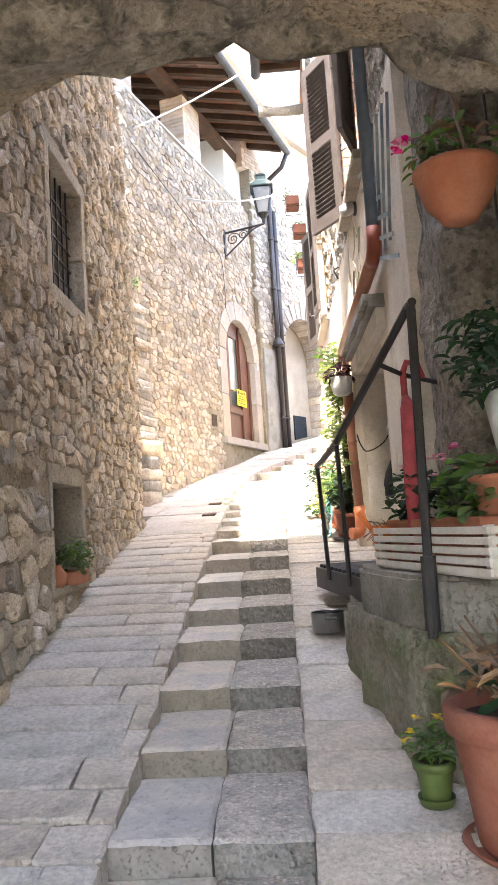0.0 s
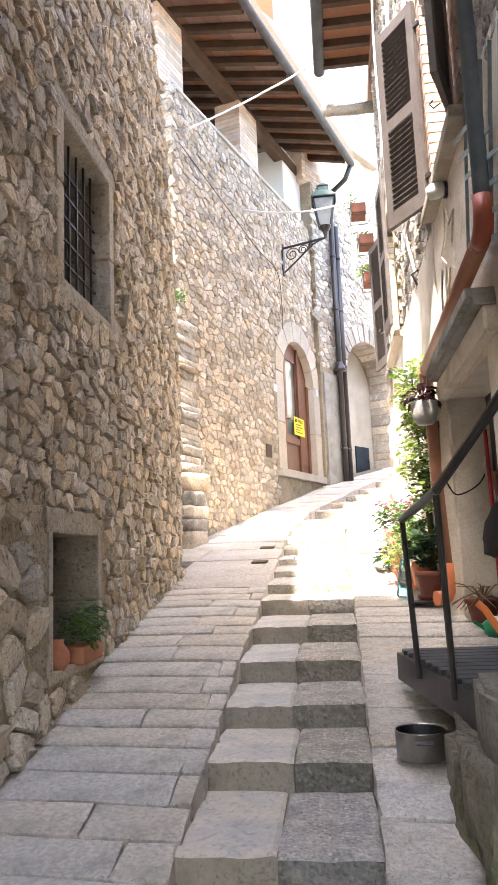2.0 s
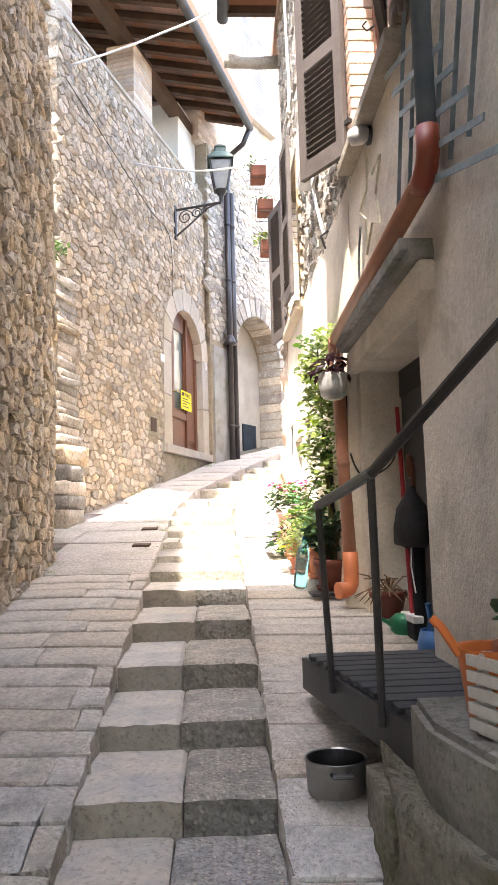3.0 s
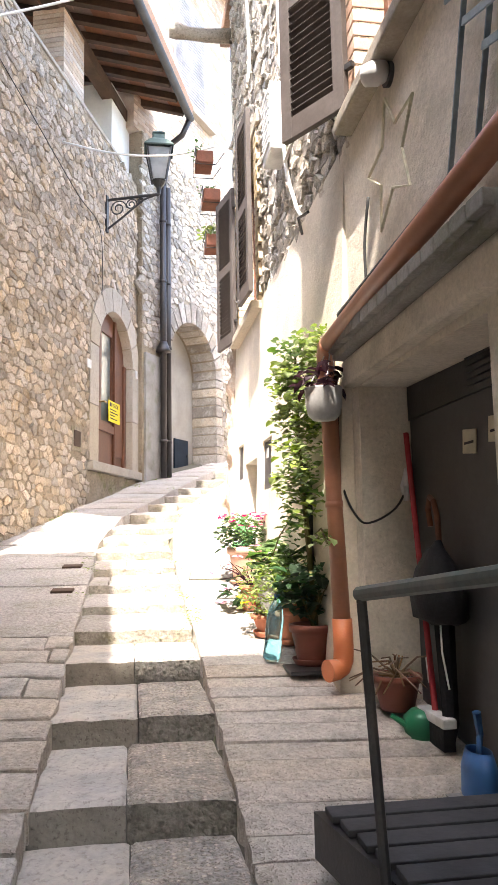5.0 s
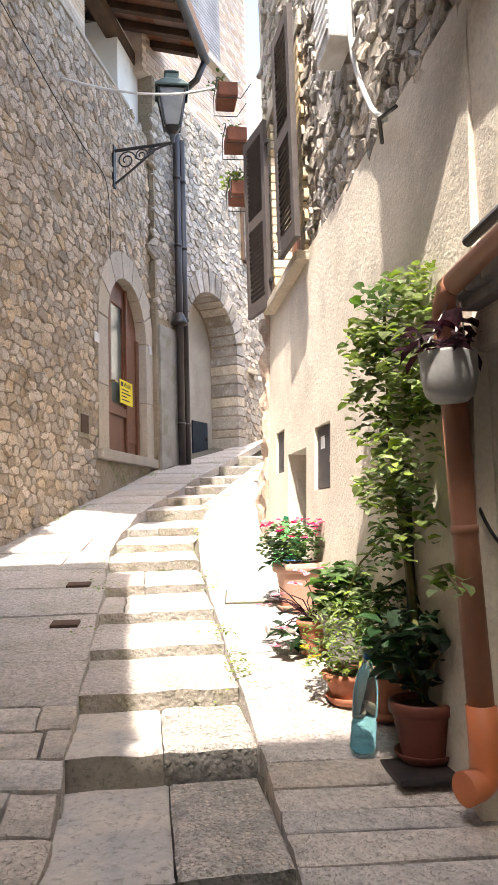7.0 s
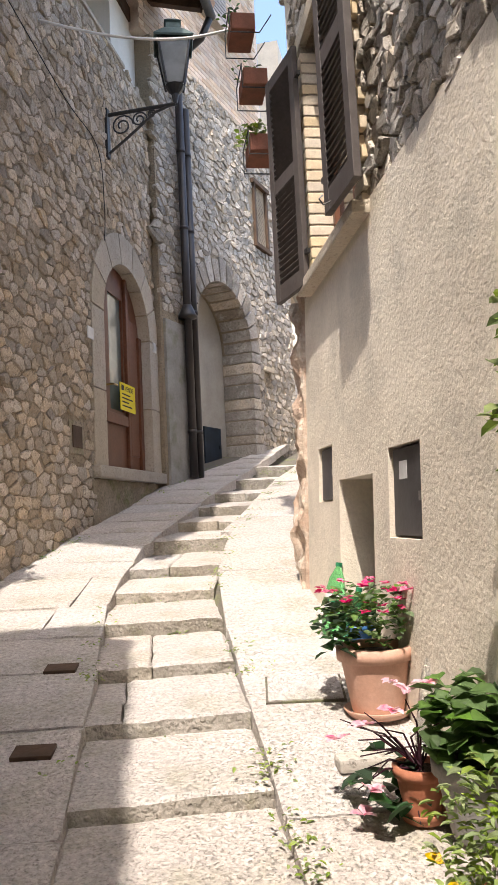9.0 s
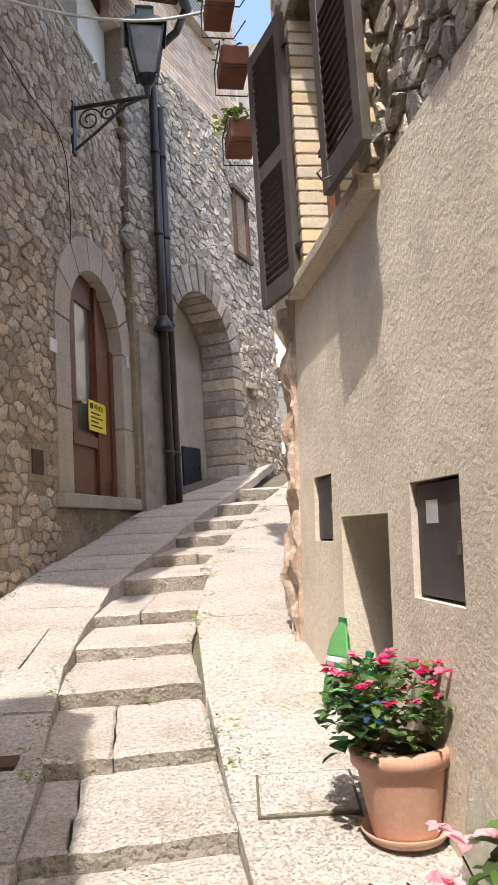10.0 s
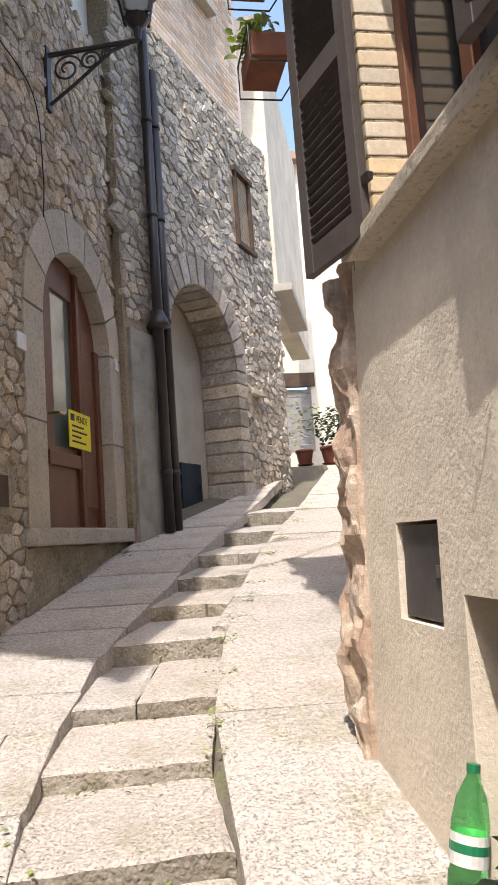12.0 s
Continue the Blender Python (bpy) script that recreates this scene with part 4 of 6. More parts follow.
# low wall with rough steps between the two houses
for ww, (yy0, yy1, zt, xo) in enumerate(((8.3, 10.2, 4.95, -2.35),)):
    mG = Matrix(((0, 0, 1, xo), (1, 0, 0, 0), (0, 1, 0, 0), (0, 0, 0, 1)))
    gw = slab_with_holes("wall_gap", mG, [(yy0 - 0.4, 0.5), (yy1, 0.5), (yy1, zt + 0.2), (yy0 - 0.4, zt - 0.2)], [], 0.4, MORTAR, "rubble wall in the gap between two houses")
    rubble(gw, mG, yy0 - 0.4, yy1, 1.2, zt, 0.2, 0.11, STONE, 41)

# ---- arched door in wall B ----
surround = thing("door_surround", (0, 0, 0), "dressed pale stone arch around a wooden door", "door frame", kind="structure")


def arc_stone(parent, m, c, spring, ri, ro, riy, roy, a0, a1, d0, d1, mat, name="arch_stone"):
    V, F = [], []
    n = 3
    for dd in (d0, d1):
        for k in range(n + 1):
            a = a0 + (a1 - a0) * k / n
            V.append(m @ Vector((c + ri * math.cos(a), spring + riy * math.sin(a), dd)))
            V.append(m @ Vector((c + ro * math.cos(a), spring + roy * math.sin(a), dd)))
    s = 2 * (n + 1)
    for k in range(n):
        q = 2 * k
        F += [(q, q + 1, q + 3, q + 2), (s + q, s + q + 2, s + q + 3, s + q + 1), (q, q + 2, s + q + 2, s + q), (q + 1, s + q + 1, s + q + 3, q + 3)]
    F += [(0, s, s + 1, 1), (2 * n, 2 * n + 1, s + 2 * n + 1, s + 2 * n)]
    return obj(name, V, F, mat, parent)


g = 0.012
for k in range(7):
    arc_stone(surround, mB, 4.2, 4.72, 0.738, 1.06, 0.708, 1.06, math.pi * k / 7 + g, math.pi * (k + 1) / 7 - g, -0.30, 0.035, DRESSED)
for u0, u1 in ((3.13, 3.466), (4.934, 5.4)):
    for v0, v1 in ((3.0, 3.85), (3.86, 4.71)):
        part("jamb_stone", box((u0 + 0.003, v0, -0.30), (u1 - 0.003, v1, 0.035), mB, bevel=0.01), DRESSED, surround)
part("door_sill", box((3.1, 2.93, -0.3), (5.42, 3.06, 0.1), mB, bevel=0.015), DRESSED, surround)
bm = box((3.05, 2.2, -0.3), (5.42, 2.925, 0.03), bevel=0.02)
bmesh.ops.subdivide_edges(bm, edges=[e for e in bm.edges if e.calc_length() > 0.3], cuts=14, use_grid_fill=True)
for v in bm.verts:
    v.co += noise.noise_vector(v.co * 6) * 0.03
bmesh.ops.transform(bm, matrix=mB, verts=bm.verts)
part("plinth", bm, PLINTH, surround, "rough mossy plastered plinth")
door = thing("door_1", (0, 0, 0), "closed reddish wooden arched door with glass panel", "door", kind="structure")
leaf = slab_with_holes("leaf", mB @ Matrix.Translation((0, 0, -0.12)), arch_loop(3.46, 4.94, 3.07, 4.72, 0.71), [rect(3.95, 4.38, 3.75, 5.1)], 0.05, DOORWOOD)
for kk in list(leaf.keys()):
    del leaf[kk]
leaf.parent = door
part("pane", box((3.93, 3.7, -0.155), (4.40, 5.15, -0.145), mB), DOORGLASS, leaf, "greenish glass pane")
for u0, u1, v0, v1 in ((3.46, 3.56, 3.08, 4.75), (4.42, 4.49, 3.08, 5.37), (4.84, 4.94, 3.08, 4.75), (3.75, 4.40, 3.58, 3.7)):
    part("moulding", box((u0, v0, -0.125), (u1, v1, -0.08), mB, bevel=0.008), DOORWOOD, door)
part("panel", box((4.54, 3.25, -0.125), (4.82, 4.9, -0.1), mB, bevel=0.01), DOORWOOD, door)
part("handle", tube([mB @ Vector((3.84, 4.0, -0.12)), mB @ Vector((3.84, 4.0, -0.03)), mB @ Vector((3.94, 4.0, -0.03))], 0.012, 8), BRASS, leaf, "brass handle")
notice = thing("door_notice", (0, 0, 0), "yellow notice sheet fixed on the wooden door", "notice")
part("sheet", box((4.14, 3.76, -0.08), (4.62, 4.08, -0.07), mB), NOTICE, notice)
for k, wide in enumerate((0.26, 0.34, 0.20, 0.31)):
    part("print_line", box((4.19, 3.94 - k * 0.045, -0.07), (4.19 + wide, 3.955 - k * 0.045, -0.067), mB), INK, notice)
part("emblem", box((4.17, 3.99, -0.07), (4.25, 4.05, -0.067), mB, bevel=0.001), INK, notice)
word = bpy.data.curves.new("word", "FONT")
word.body, word.size, word.extrude = "VENDE", 0.085, 0.001
word.materials.append(INK)
word_ob = new("lettering", word)
word_ob.matrix_basis = mB @ Matrix.Translation((4.28, 3.99, -0.068))
word_ob.parent = notice
meter = thing("meter_box", (0, 0, 0), "small brown meter niche in the stone wall, its dark depth a flat lid", "hatch")
part("frame", box((2.58, 3.14, -0.1), (2.91, 3.46, 0.012), mB, bevel=0.01), PLINTH, meter)
# The lid's dark brown stands in for the darkness of a recess.
part("lid", box((2.64, 3.2, 0.012), (2.85, 3.41, 0.022), mB, bevel=0.004), DARKWOOD, meter)
plate = thing("house_number", (0, 0, 0), "small white house number tile", "sign")
part("tile", box((2.98, 4.32, 0.04), (3.12, 4.44, 0.055), mB, bevel=0.004), WHITEPL, plate)
bell = thing("door_bell", (0, 0, 0), "small white bell plate", "bell")
part("plate", box((5.03, 4.6, 0.036), (5.13, 4.72, 0.055), mB, bevel=0.004), WHITEPL, bell)
# arch stones round the recess further on
ring = thing("arch_ring", (0, 0, 0), "rough stone arch ring around a plastered recess", "arch", kind="structure")
for k in range(15):
    arc_stone(ring, mD, 1.335, 5.1, 0.9, 1.2, 0.905, 1.24 + 0.05 * (k % 2), math.pi * k / 15 + 0.02, math.pi * (k + 1) / 15 - 0.02, -0.45, 0.05, STONE_GREY)
vq = 3.0
while vq < 5.05:
    h = rq.uniform(0.14, 0.26)
    part("jamb_stone", box((2.235, vq, -0.5), (2.42 + rq.uniform(0, .2), min(vq + h - 0.015, 5.1), 0.05), mD, bevel=0.02), STONE_GREY, ring)
    vq += h
part("jamb_plaster", box((-0.36, 2.6, -0.5), (0.434, 5.09, 0.04), mD, bevel=0.01), CONCRETE, ring)
bb = thing("utility_door", (0, 0, 0), "small dark blue metal utility door in the recess", "hatch")
part("door", box((1.48, 3.3, -0.5), (2.02, 3.88, -0.47), mD, bevel=0.008), material("dark blue metal", (0.02, 0.035, 0.055), 0.5, 0.2, vary=0.1, grain=30, blotch=4, bump=0.05), bb)
part("handle", box((1.94, 3.55, -0.47), (1.97, 3.6, -0.45), mD), IRON, bb)
lat = thing("window_3", (0, 0, 0), "small window with a brown wooden lattice", "window", kind="structure")
part("backing", box((2.65, 7.05, -0.1), (3.2, 8.17, -0.05), mD), GLASSDARK, lat)
for u in (2.65, 3.14):
    part("frame", box((u, 7.05, -0.05), (u + 0.06, 8.17, 0.05), mD), DARKWOOD, lat)
for v in (7.0, 8.12):
    part("frame", box((2.6, v, -0.05), (3.25, v + 0.07, 0.07), mD), DARKWOOD, lat)
for k in range(9):
    part("lath", box((-0.6, -0.006, 0), (0.6, 0.006, 0.01), mD @ Matrix.Translation((2.92, 7.2 + k * 0.1, -0.02)) @ Matrix.Rotation(0.8, 4, "Z") @ Matrix.Diagonal((0.45, 1, 1, 1))), DARKWOOD, lat)
    part("lath", box((-0.6, -0.006, 0.01), (0.6, 0.006, 0.02), mD @ Matrix.Translation((2.92, 7.2 + k * 0.1, -0.02)) @ Matrix.Rotation(-0.8, 4, "Z") @ Matrix.Diagonal((0.45, 1, 1, 1))), DARKWOOD, lat)
sw = thing("window_4", (0, 0, 0), "tiny dark slit window in rubble wall", "window", kind="structure")
part("pane", box((2.8, 4.6, -0.05), (3.02, 4.87, 0.0), mD), GLASSDARK, sw)
part("lintel", box((2.75, 4.87, -0.05), (3.07, 4.95, 0.06), mD, bevel=0.01), DRESSED, sw)

# ---- twin downpipes at the bend, eave and loggia ----
for k, (du, nm) in enumerate(((0.08, 0), (0.24, 1))):
    dp = thing("downpipe", (0, 0, 0), "dark brown round downpipe fixed to the stone wall", "pipe", group="twin downpipes")
    top = 8.75 if k == 0 else 8.2
    part("pipe", tube([mD @ Vector((du, 3.0, 0.12)), mD @ Vector((du, top, 0.12))], 0.055, 14), PIPEBROWN, dp, smooth=True)
    for v in (3.6, 5.25, 6.4, 7.5):
        part("collar", tube([mD @ Vector((du, v, 0.12)), mD @ Vector((du, v + 0.05, 0.12))], 0.063, 14), PIPEBROWN, dp, smooth=True)
    if k == 0:
        part("hood", lathe([(0.05, 0), (0.13, 0.02), (0.12, 0.06), (0.06, 0.2), (0.05, 0.2)], 16, Matrix.Translation(mD @ Vector((du, 5.15, 0.12)))), PIPEBROWN, dp, smooth=True)
loggia = thing("loggia_roof", (0, 0, 0), "overhanging timber and tile roof above an open loggia", "roof", kind="structure")
EAVE_OUT, EAVE_Z, SLOPE = 0.80, 9.25, 0.33
mL = mB @ Matrix.Translation((0, EAVE_Z, EAVE_OUT)) @ Matrix.Rotation(math.atan(SLOPE), 4, "X")
UE = 5.35
for k in range(17):
    part("rafter", box((UE - 0.1 - k * 0.42, 0.0, -2.6), (UE - 0.0 - k * 0.42, 0.11, 0.0), mL), DARKWOOD, loggia)
for k in range(17):
    for j in range(9):
        part("roof_board", box((UE - 0.37 - k * 0.42, 0.115 + 0.004 * (j % 2), -2.6 + j * 0.29), (UE + 0.04 - k * 0.42, 0.135, -2.6 + j * 0.29 + 0.285), mL), TERRABOARD, loggia)
part("roof_cover", box((-1.8, 0.14, -2.7), (UE + 0.15, 0.26, 0.08), mL), TILE, loggia)
part("gutter", tube([mL @ Vector((-1.8, 0.06, 0.08)), mL @ Vector((UE + 0.15, 0.06, 0.08))], 0.065, 14), GALV, loggia, "grey zinc gutter", smooth=True)
part("gutter_spout", tube([mL @ Vector((UE + 0.1, 0.0, 0.08)), mB @ Vector((UE + 0.12, 8.98, 0.75)), mB @ Vector((UE + 0.2, 8.8, 0.4)), mB @ Vector((UE + 0.35, 8.7, 0.25))], 0.05, 12), PIPEBROWN, loggia, smooth=True)
part("beam", box((-1.5, 9.12, -0.32), (UE - 0.15, 9.32, -0.12), mB, bevel=0.01), DARKWOOD, loggia)
for u0, u1 in ((-0.2, 0.45), (2.3, 3.0)):
    pil = thing("pillar", (0, 0, 0), "square pale brick pillar of the loggia", "pillar", group="loggia pillars", kind="structure")
    part("core", box((u0 + 0.01, 8.0, -0.49), (u1 - 0.01, 9.14, -0.06), mB), MORTAR, pil)
    for r in range(16):
        o = 0.11 * (r % 2)
        cuts = [u0, u0 + 0.2 + o, u1]
        for a, b in zip(cuts, cuts[1:]):
            part("brick", box((a, 8.0 + r * 0.071, -0.5), (b - 0.008, 8.062 + r * 0.071, -0.05), mB), BRICK, pil)
logw = slab_with_holes("wall_loggia", mB @ Matrix.Translation((0, 0, -1.6)), rect(-2.5, 5.3, 7.8, 10.6), [], 0.2, WHITEWASH, "white plastered back wall of the loggia")
part("wall_loggia_end", box((4.4, 7.9, -1.6), (5.3, 9.4, -0.15), mB), WHITEWASH)
tagged(bpy.data.objects["wall_loggia_end"], "white plastered end wall of the loggia", "wall", kind="structure")
part("wall_coping", box((-0.02, 8.0, -0.56), (4.4, 8.05, 0.03), mB, bevel=0.01), DRESSED)
tagged(bpy.data.objects["wall_coping"], "stone coping on the loggia parapet", "wall", kind="structure")
# slatted vent in the brick storey, string course, roof
VENT = material("pale grey slats", (0.42, 0.41, 0.40), 0.7, vary=0.08, grain=30, blotch=3, bump=0.1)
vent = thing("wall_vent", (0, 0, 0), "large grey slatted shutter in the brick storey", "shutter", kind="structure")
part("backing", box((0.75, 10.5, -0.03), (1.95, 12.6, 0.0), mD), VENT, vent)
for k in range(30):
    part("slat", box((0.75, 10.52 + k * 0.069, 0.0), (1.95, 10.57 + k * 0.069, 0.02), mD), VENT, vent)
part("sill", box((0.5, 10.3, -0.05), (2.3, 10.42, 0.1), mD, bevel=0.01), DRESSED, vent)
part("roof_upper", box((-0.9, 14.0, -1.5), (3.6, 14.15, 0.5), mD), TILE)
tagged(bpy.data.objects["roof_upper"], "clay tile roof edge over the brick storey", "roof", kind="structure")
# eave of the right house
eave = thing("roof_eave", (0, 0, 0), "dark timber eave with rafters on the right house", "roof", kind="structure")
for k in range(6):
    part("rafter", box((0.12, 10.75 - k * 0.4, 8.42), (1.0, 10.83 - k * 0.4, 8.53)), DARKWOOD, eave)
part("boards", box((0.1, 8.65, 8.53), (1.0, 10.9, 8.56)), TERRABOARD, eave)
part("gutter", tube([(0.06, 8.6, 8.48), (0.06, 10.95, 8.48)], 0.08, 12), GALV, eave, "grey zinc gutter", smooth=True)

# ---- right house: windows, shutters, sills ----
SILL = material("weathered grey sill stone", (0.36, 0.32, 0.265), 0.9, vary=0.2, grain=50, blotch=4, bump=0.5, tint=(0.25, 0.22, 0.18))


def right_window(name, r, brick, label, wide):
    w = thing(name, (0, 0, 0), label, "window", kind="structure")
    u0, u1, v0, v1 = r
    for s, (a, b) in enumerate(((u0 - 0.12, u0 + 0.01), (u1 - 0.01, u1 + 0.12))):
        n = int((v1 - v0) / 0.078)
        for k in range(n):
            e = 0.05 * (k % 2) * (-1 if s == 0 else 1)
            part("brick", box((min(a, a + e) if s == 0 else a, v0 + k * 0.078, -0.3), (b if s == 0 else b + e, v0 + k * 0.078 + 0.066, 0.015), mR, bevel=0.006), brick, w)
        part("mortar_bed", box((a + 0.01, v0, -0.3), (b - 0.004, v1, 0.006), mR), MORTAR, w)
    part("lintel", box((u0 - 0.2, v1, -0.3), (u1 + 0.2, v1 + 0.12, 0.02), mR, bevel=0.01), DRESSED, w)
    part("sill", box((u0 - 0.14, v0 - 0.075, -0.3), (u1 + 0.2, v0 - 0.002, 0.095), mR, bevel=0.012), SILL if brick is BRICKPINK else DRESSED, w)
    for a, b in ((u0 + 0.01, u0 + 0.07), ((u0 + u1) / 2 - 0.04, (u0 + u1) / 2 + 0.04), (u1 - 0.07, u1 - 0.01)):
        part("window_frame", box((a, v0, -0.22), (b, v1, -0.15), mR, bevel=0.006), DOORWOOD, w)
    for v in (v0, v1 - 0.07):
        part("window_frame", box((u0 + 0.07, v, -0.22), (u1 - 0.07, v + 0.07, -0.155), mR), DOORWOOD, w)
    part("pane", box((u0 + 0.05, v0 + 0.05, -0.19), (u1 - 0.05, v1 - 0.05, -0.185), mR), GLASSDARK, w)
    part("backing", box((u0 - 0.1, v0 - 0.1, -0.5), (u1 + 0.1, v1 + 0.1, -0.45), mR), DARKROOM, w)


right_window("window_5", W1, BRICKPINK, "tall window with pink brick jambs and open shutters", 0.5)
right_window("window_6", W2, BRICKYEL, "tall window with yellow brick jambs and open shutters", 0.5)
SL = "open brown grey louvred wooden window shutter"
shutter((0.72, 6.30, 4.12), math.degrees(math.atan2(6.66 - 6.30, 0.50 - 0.72)), 0.46, 1.62, SL)
shutter((0.72, 5.22, 4.12), math.degrees(math.atan2(-0.40, -0.14)), 0.46, 1.62, SL)
shutter((0.70, 10.34, 4.0), math.degrees(math.atan2(10.78 - 10.34, 0.60 - 0.70)), 0.50, 1.68, SL)
shutter((0.60, 9.30, 4.03), math.degrees(math.atan2(-0.44, 0.03)), 0.46, 1.64, SL)

# ---- hatches in the plaster wall ----
for r, lab in ((HATCH_1, "grey metal meter hatch with a small label"), (HATCH_2, "narrow grey metal hatch")):
    h = thing("wall_hatch", (0, 0, 0), lab, "hatch")
    part("door", box((r[0] + 0.012, r[2] + 0.012, -0.045), (r[1] - 0.012, r[3] - 0.012, -0.02), mRb, bevel=0.006), HATCHMAT, h)
    part("lock", box((r[1] - 0.06, r[2] + 0.16, -0.02), (r[1] - 0.035, r[2] + 0.2, -0.01), mRb), STEEL, h)
    if r is HATCH_1:
        part("sticker", box((r[0] + 0.1, r[3] - 0.15, -0.02), (r[0] + 0.2, r[3] - 0.07, -0.018), mRb), WHITEPL, h)
rf = tagged(part("wall_niche_side", box((ru(9.9), 1.3, -0.9), (ru(9.18), 1.62, -0.02), mRb), PLASTER), "plastered floor block of the wall niche", "wall", kind="structure")

# ---- electric box, cables, star, lamp ----
eb = thing("junction_box", (0.70, 8.0, 4.75), "light grey ribbed plastic junction box on stone wall", "box")
part("case", box((-0.07, -0.16, 0), (0.07, 0.16, 0.52), bevel=0.012), WHITEPL, eb)
for k in range(8):
    part("rib", box((-0.082, -0.13, 0.06 + k * 0.055), (-0.07, 0.13, 0.085 + k * 0.055)), WHITEPL, eb)


def cable(name, pts, r, mat, label, cat="cable"):
    c = thing(name, (0, 0, 0), label, cat)
    P = [Vector(p) for p in pts]
    smooth = []
    for i in range(len(P) - 1):
        p0, p1, p2, p3 = P[max(i - 1, 0)], P[i], P[i + 1], P[min(i + 2, len(P) - 1)]
        for k in range(6):
            t = k / 6
            smooth.append(0.5 * ((2 * p1) + (p2 - p0) * t + (2 * p0 - 5 * p1 + 4 * p2 - p3) * t * t + (3 * p1 - p0 - 3 * p2 + p3) * t ** 3))
    smooth.append(P[-1])
    part("wire", tube(smooth, r, 6), mat, c, smooth=True)
    return c


cable("wall_cable", [(0.72, 7.72, 8.1), (0.70, 7.74, 6.4), (0.71, 7.72, 5.2), (0.70, 7.7, 4.6), (0.73, 7.55, 4.2), (0.72, 7.3, 3.98)], 0.014, WHITECABLE, "white cable bundle running down the stone wall")
cable("wall_cable", [(0.73, 7.95, 8.1), (0.71, 7.9, 6.5), (0.72, 7.85, 5.3)], 0.012, WHITECABLE, "white cable running down the stone wall")
cable("wall_cable", [(0.70, 9.15, 8.1), (0.68, 9.1, 7.2), (0.69, 9.05, 6.3), (0.66, 9.0, 6.0)], 0.014, WHITECABLE, "white cable coil hanging on the stone wall")
cable("wall_cable", [(0.71, 7.68, 4.62), (0.68, 7.6, 4.52), (0.7, 7.5, 4.6), (0.71, 7.6, 4.68)], 0.012, WHITECABLE, "loop of white cable on the stone wall")
hook = thing("wall_bracket", (0.74, 7.3, 3.98), "small iron wall bracket", "bracket")
part("bar", tube([(0.0, 0.12, -0.05), (-0.05, 0, 0), (-0.02, -0.14, -0.02)], 0.01, 6), IRON, hook)
cable("black_cable", [(0.75, 6.12, 3.56), (0.74, 6.17, 3.35), (0.745, 6.2, 3.1), (0.72, 6.3, 2.98)], 0.007, INK, "thin black lamp cable on the plaster")
cable("overhead_cable", [(-1.84, 10.4, 7.45), (-0.9, 10.6, 7.95), (0.1, 10.9, 8.7), (0.7, 11.0, 9.7)], 0.015, WHITECABLE, "thick pale cable strung across the lane")
cable("overhead_cable", [(-1.3, 12.2, 7.12), (-0.6, 12.3, 7.05), (0.1, 12.4, 7.12), (0.78, 12.4, 7.3)], 0.014, WHITECABLE, "twisted pale cable strung across the lane")
cable("black_cable", [mB @ Vector((0.15, 7.2, 0.04)), mB @ Vector((1.4, 6.9, 0.04)), mB @ Vector((2.6, 6.6, 0.045)), mB @ Vector((3.4, 6.5, 0.04)), mB @ Vector((3.55, 5.9, 0.04)), mB @ Vector((3.5, 5.5, 0.05))], 0.005, INK, "thin dark cable along the rubble wall")
spout = thing("stone_spout", (0.78, 10.8, 7.75), "pale stone water spout jutting from the house corner", "spout")
part("spout", tube([(0.0, 0, 0.02), (-0.3, 0, 0.0), (-0.5, 0, 0.01), (-0.62, 0, 0.03), (-0.72, 0, 0.03)], [0.085, 0.075, 0.07, 0.09, 0.08], 12), FRAMESTONE, spout, smooth=True)
star = thing("star_decoration", (0, 0, 0), "large star made of pale rope light on plaster", "decoration")
sy, sz, pts = 5.80, 3.58, []
for k in range(11):
    a = math.pi / 2 + 0.12 + k * math.pi / 5
    rr_ = 0.30 if k % 2 == 0 else 0.14
    pts.append((0.745, sy - rr_ * math.cos(a), sz + rr_ * math.sin(a)))
part("rope", tube(pts, 0.007, 6), material("pale rope light", (0.62, 0.58, 0.42), 0.6, vary=0.05, grain=30, blotch=9, bump=0.1), star)
lampw = thing("wall_lamp", (0.70, 5.82, 3.98), "small round grey wall lamp", "lamp")
part("base", lathe([(0, -0.06), (0.05, -0.06), (0.055, 0.0), (0, 0.0)], 16, pose(0.05, 0, 0, 0, -90, 0)), GALV, lampw)
part("globe", lathe([(0, -0.07), (0.045, -0.05), (0.055, 0), (0.045, 0.05), (0, 0.07)], 16, pose(0, 0, 0, 0, 70, 0)), WHITEPL, lampw, smooth=True)
gas = thing("wall_plate", (0, 0, 0), "white square service plate on plaster", "plate")
part("plate", box((ru(6.95), 3.12, 0.0), (ru(6.7), 3.48, 0.02), mR, bevel=0.004), WHITEPL, gas)
cond = thing("conduit", (0, 0, 0), "thin dark metal conduit above the canopy", "pipe")
part("pipe", tube([(0.72, 6.55, 3.12), (0.72, 5.4, 3.16), (0.72, 4.6, 3.2)], 0.02, 8), GALV, cond)

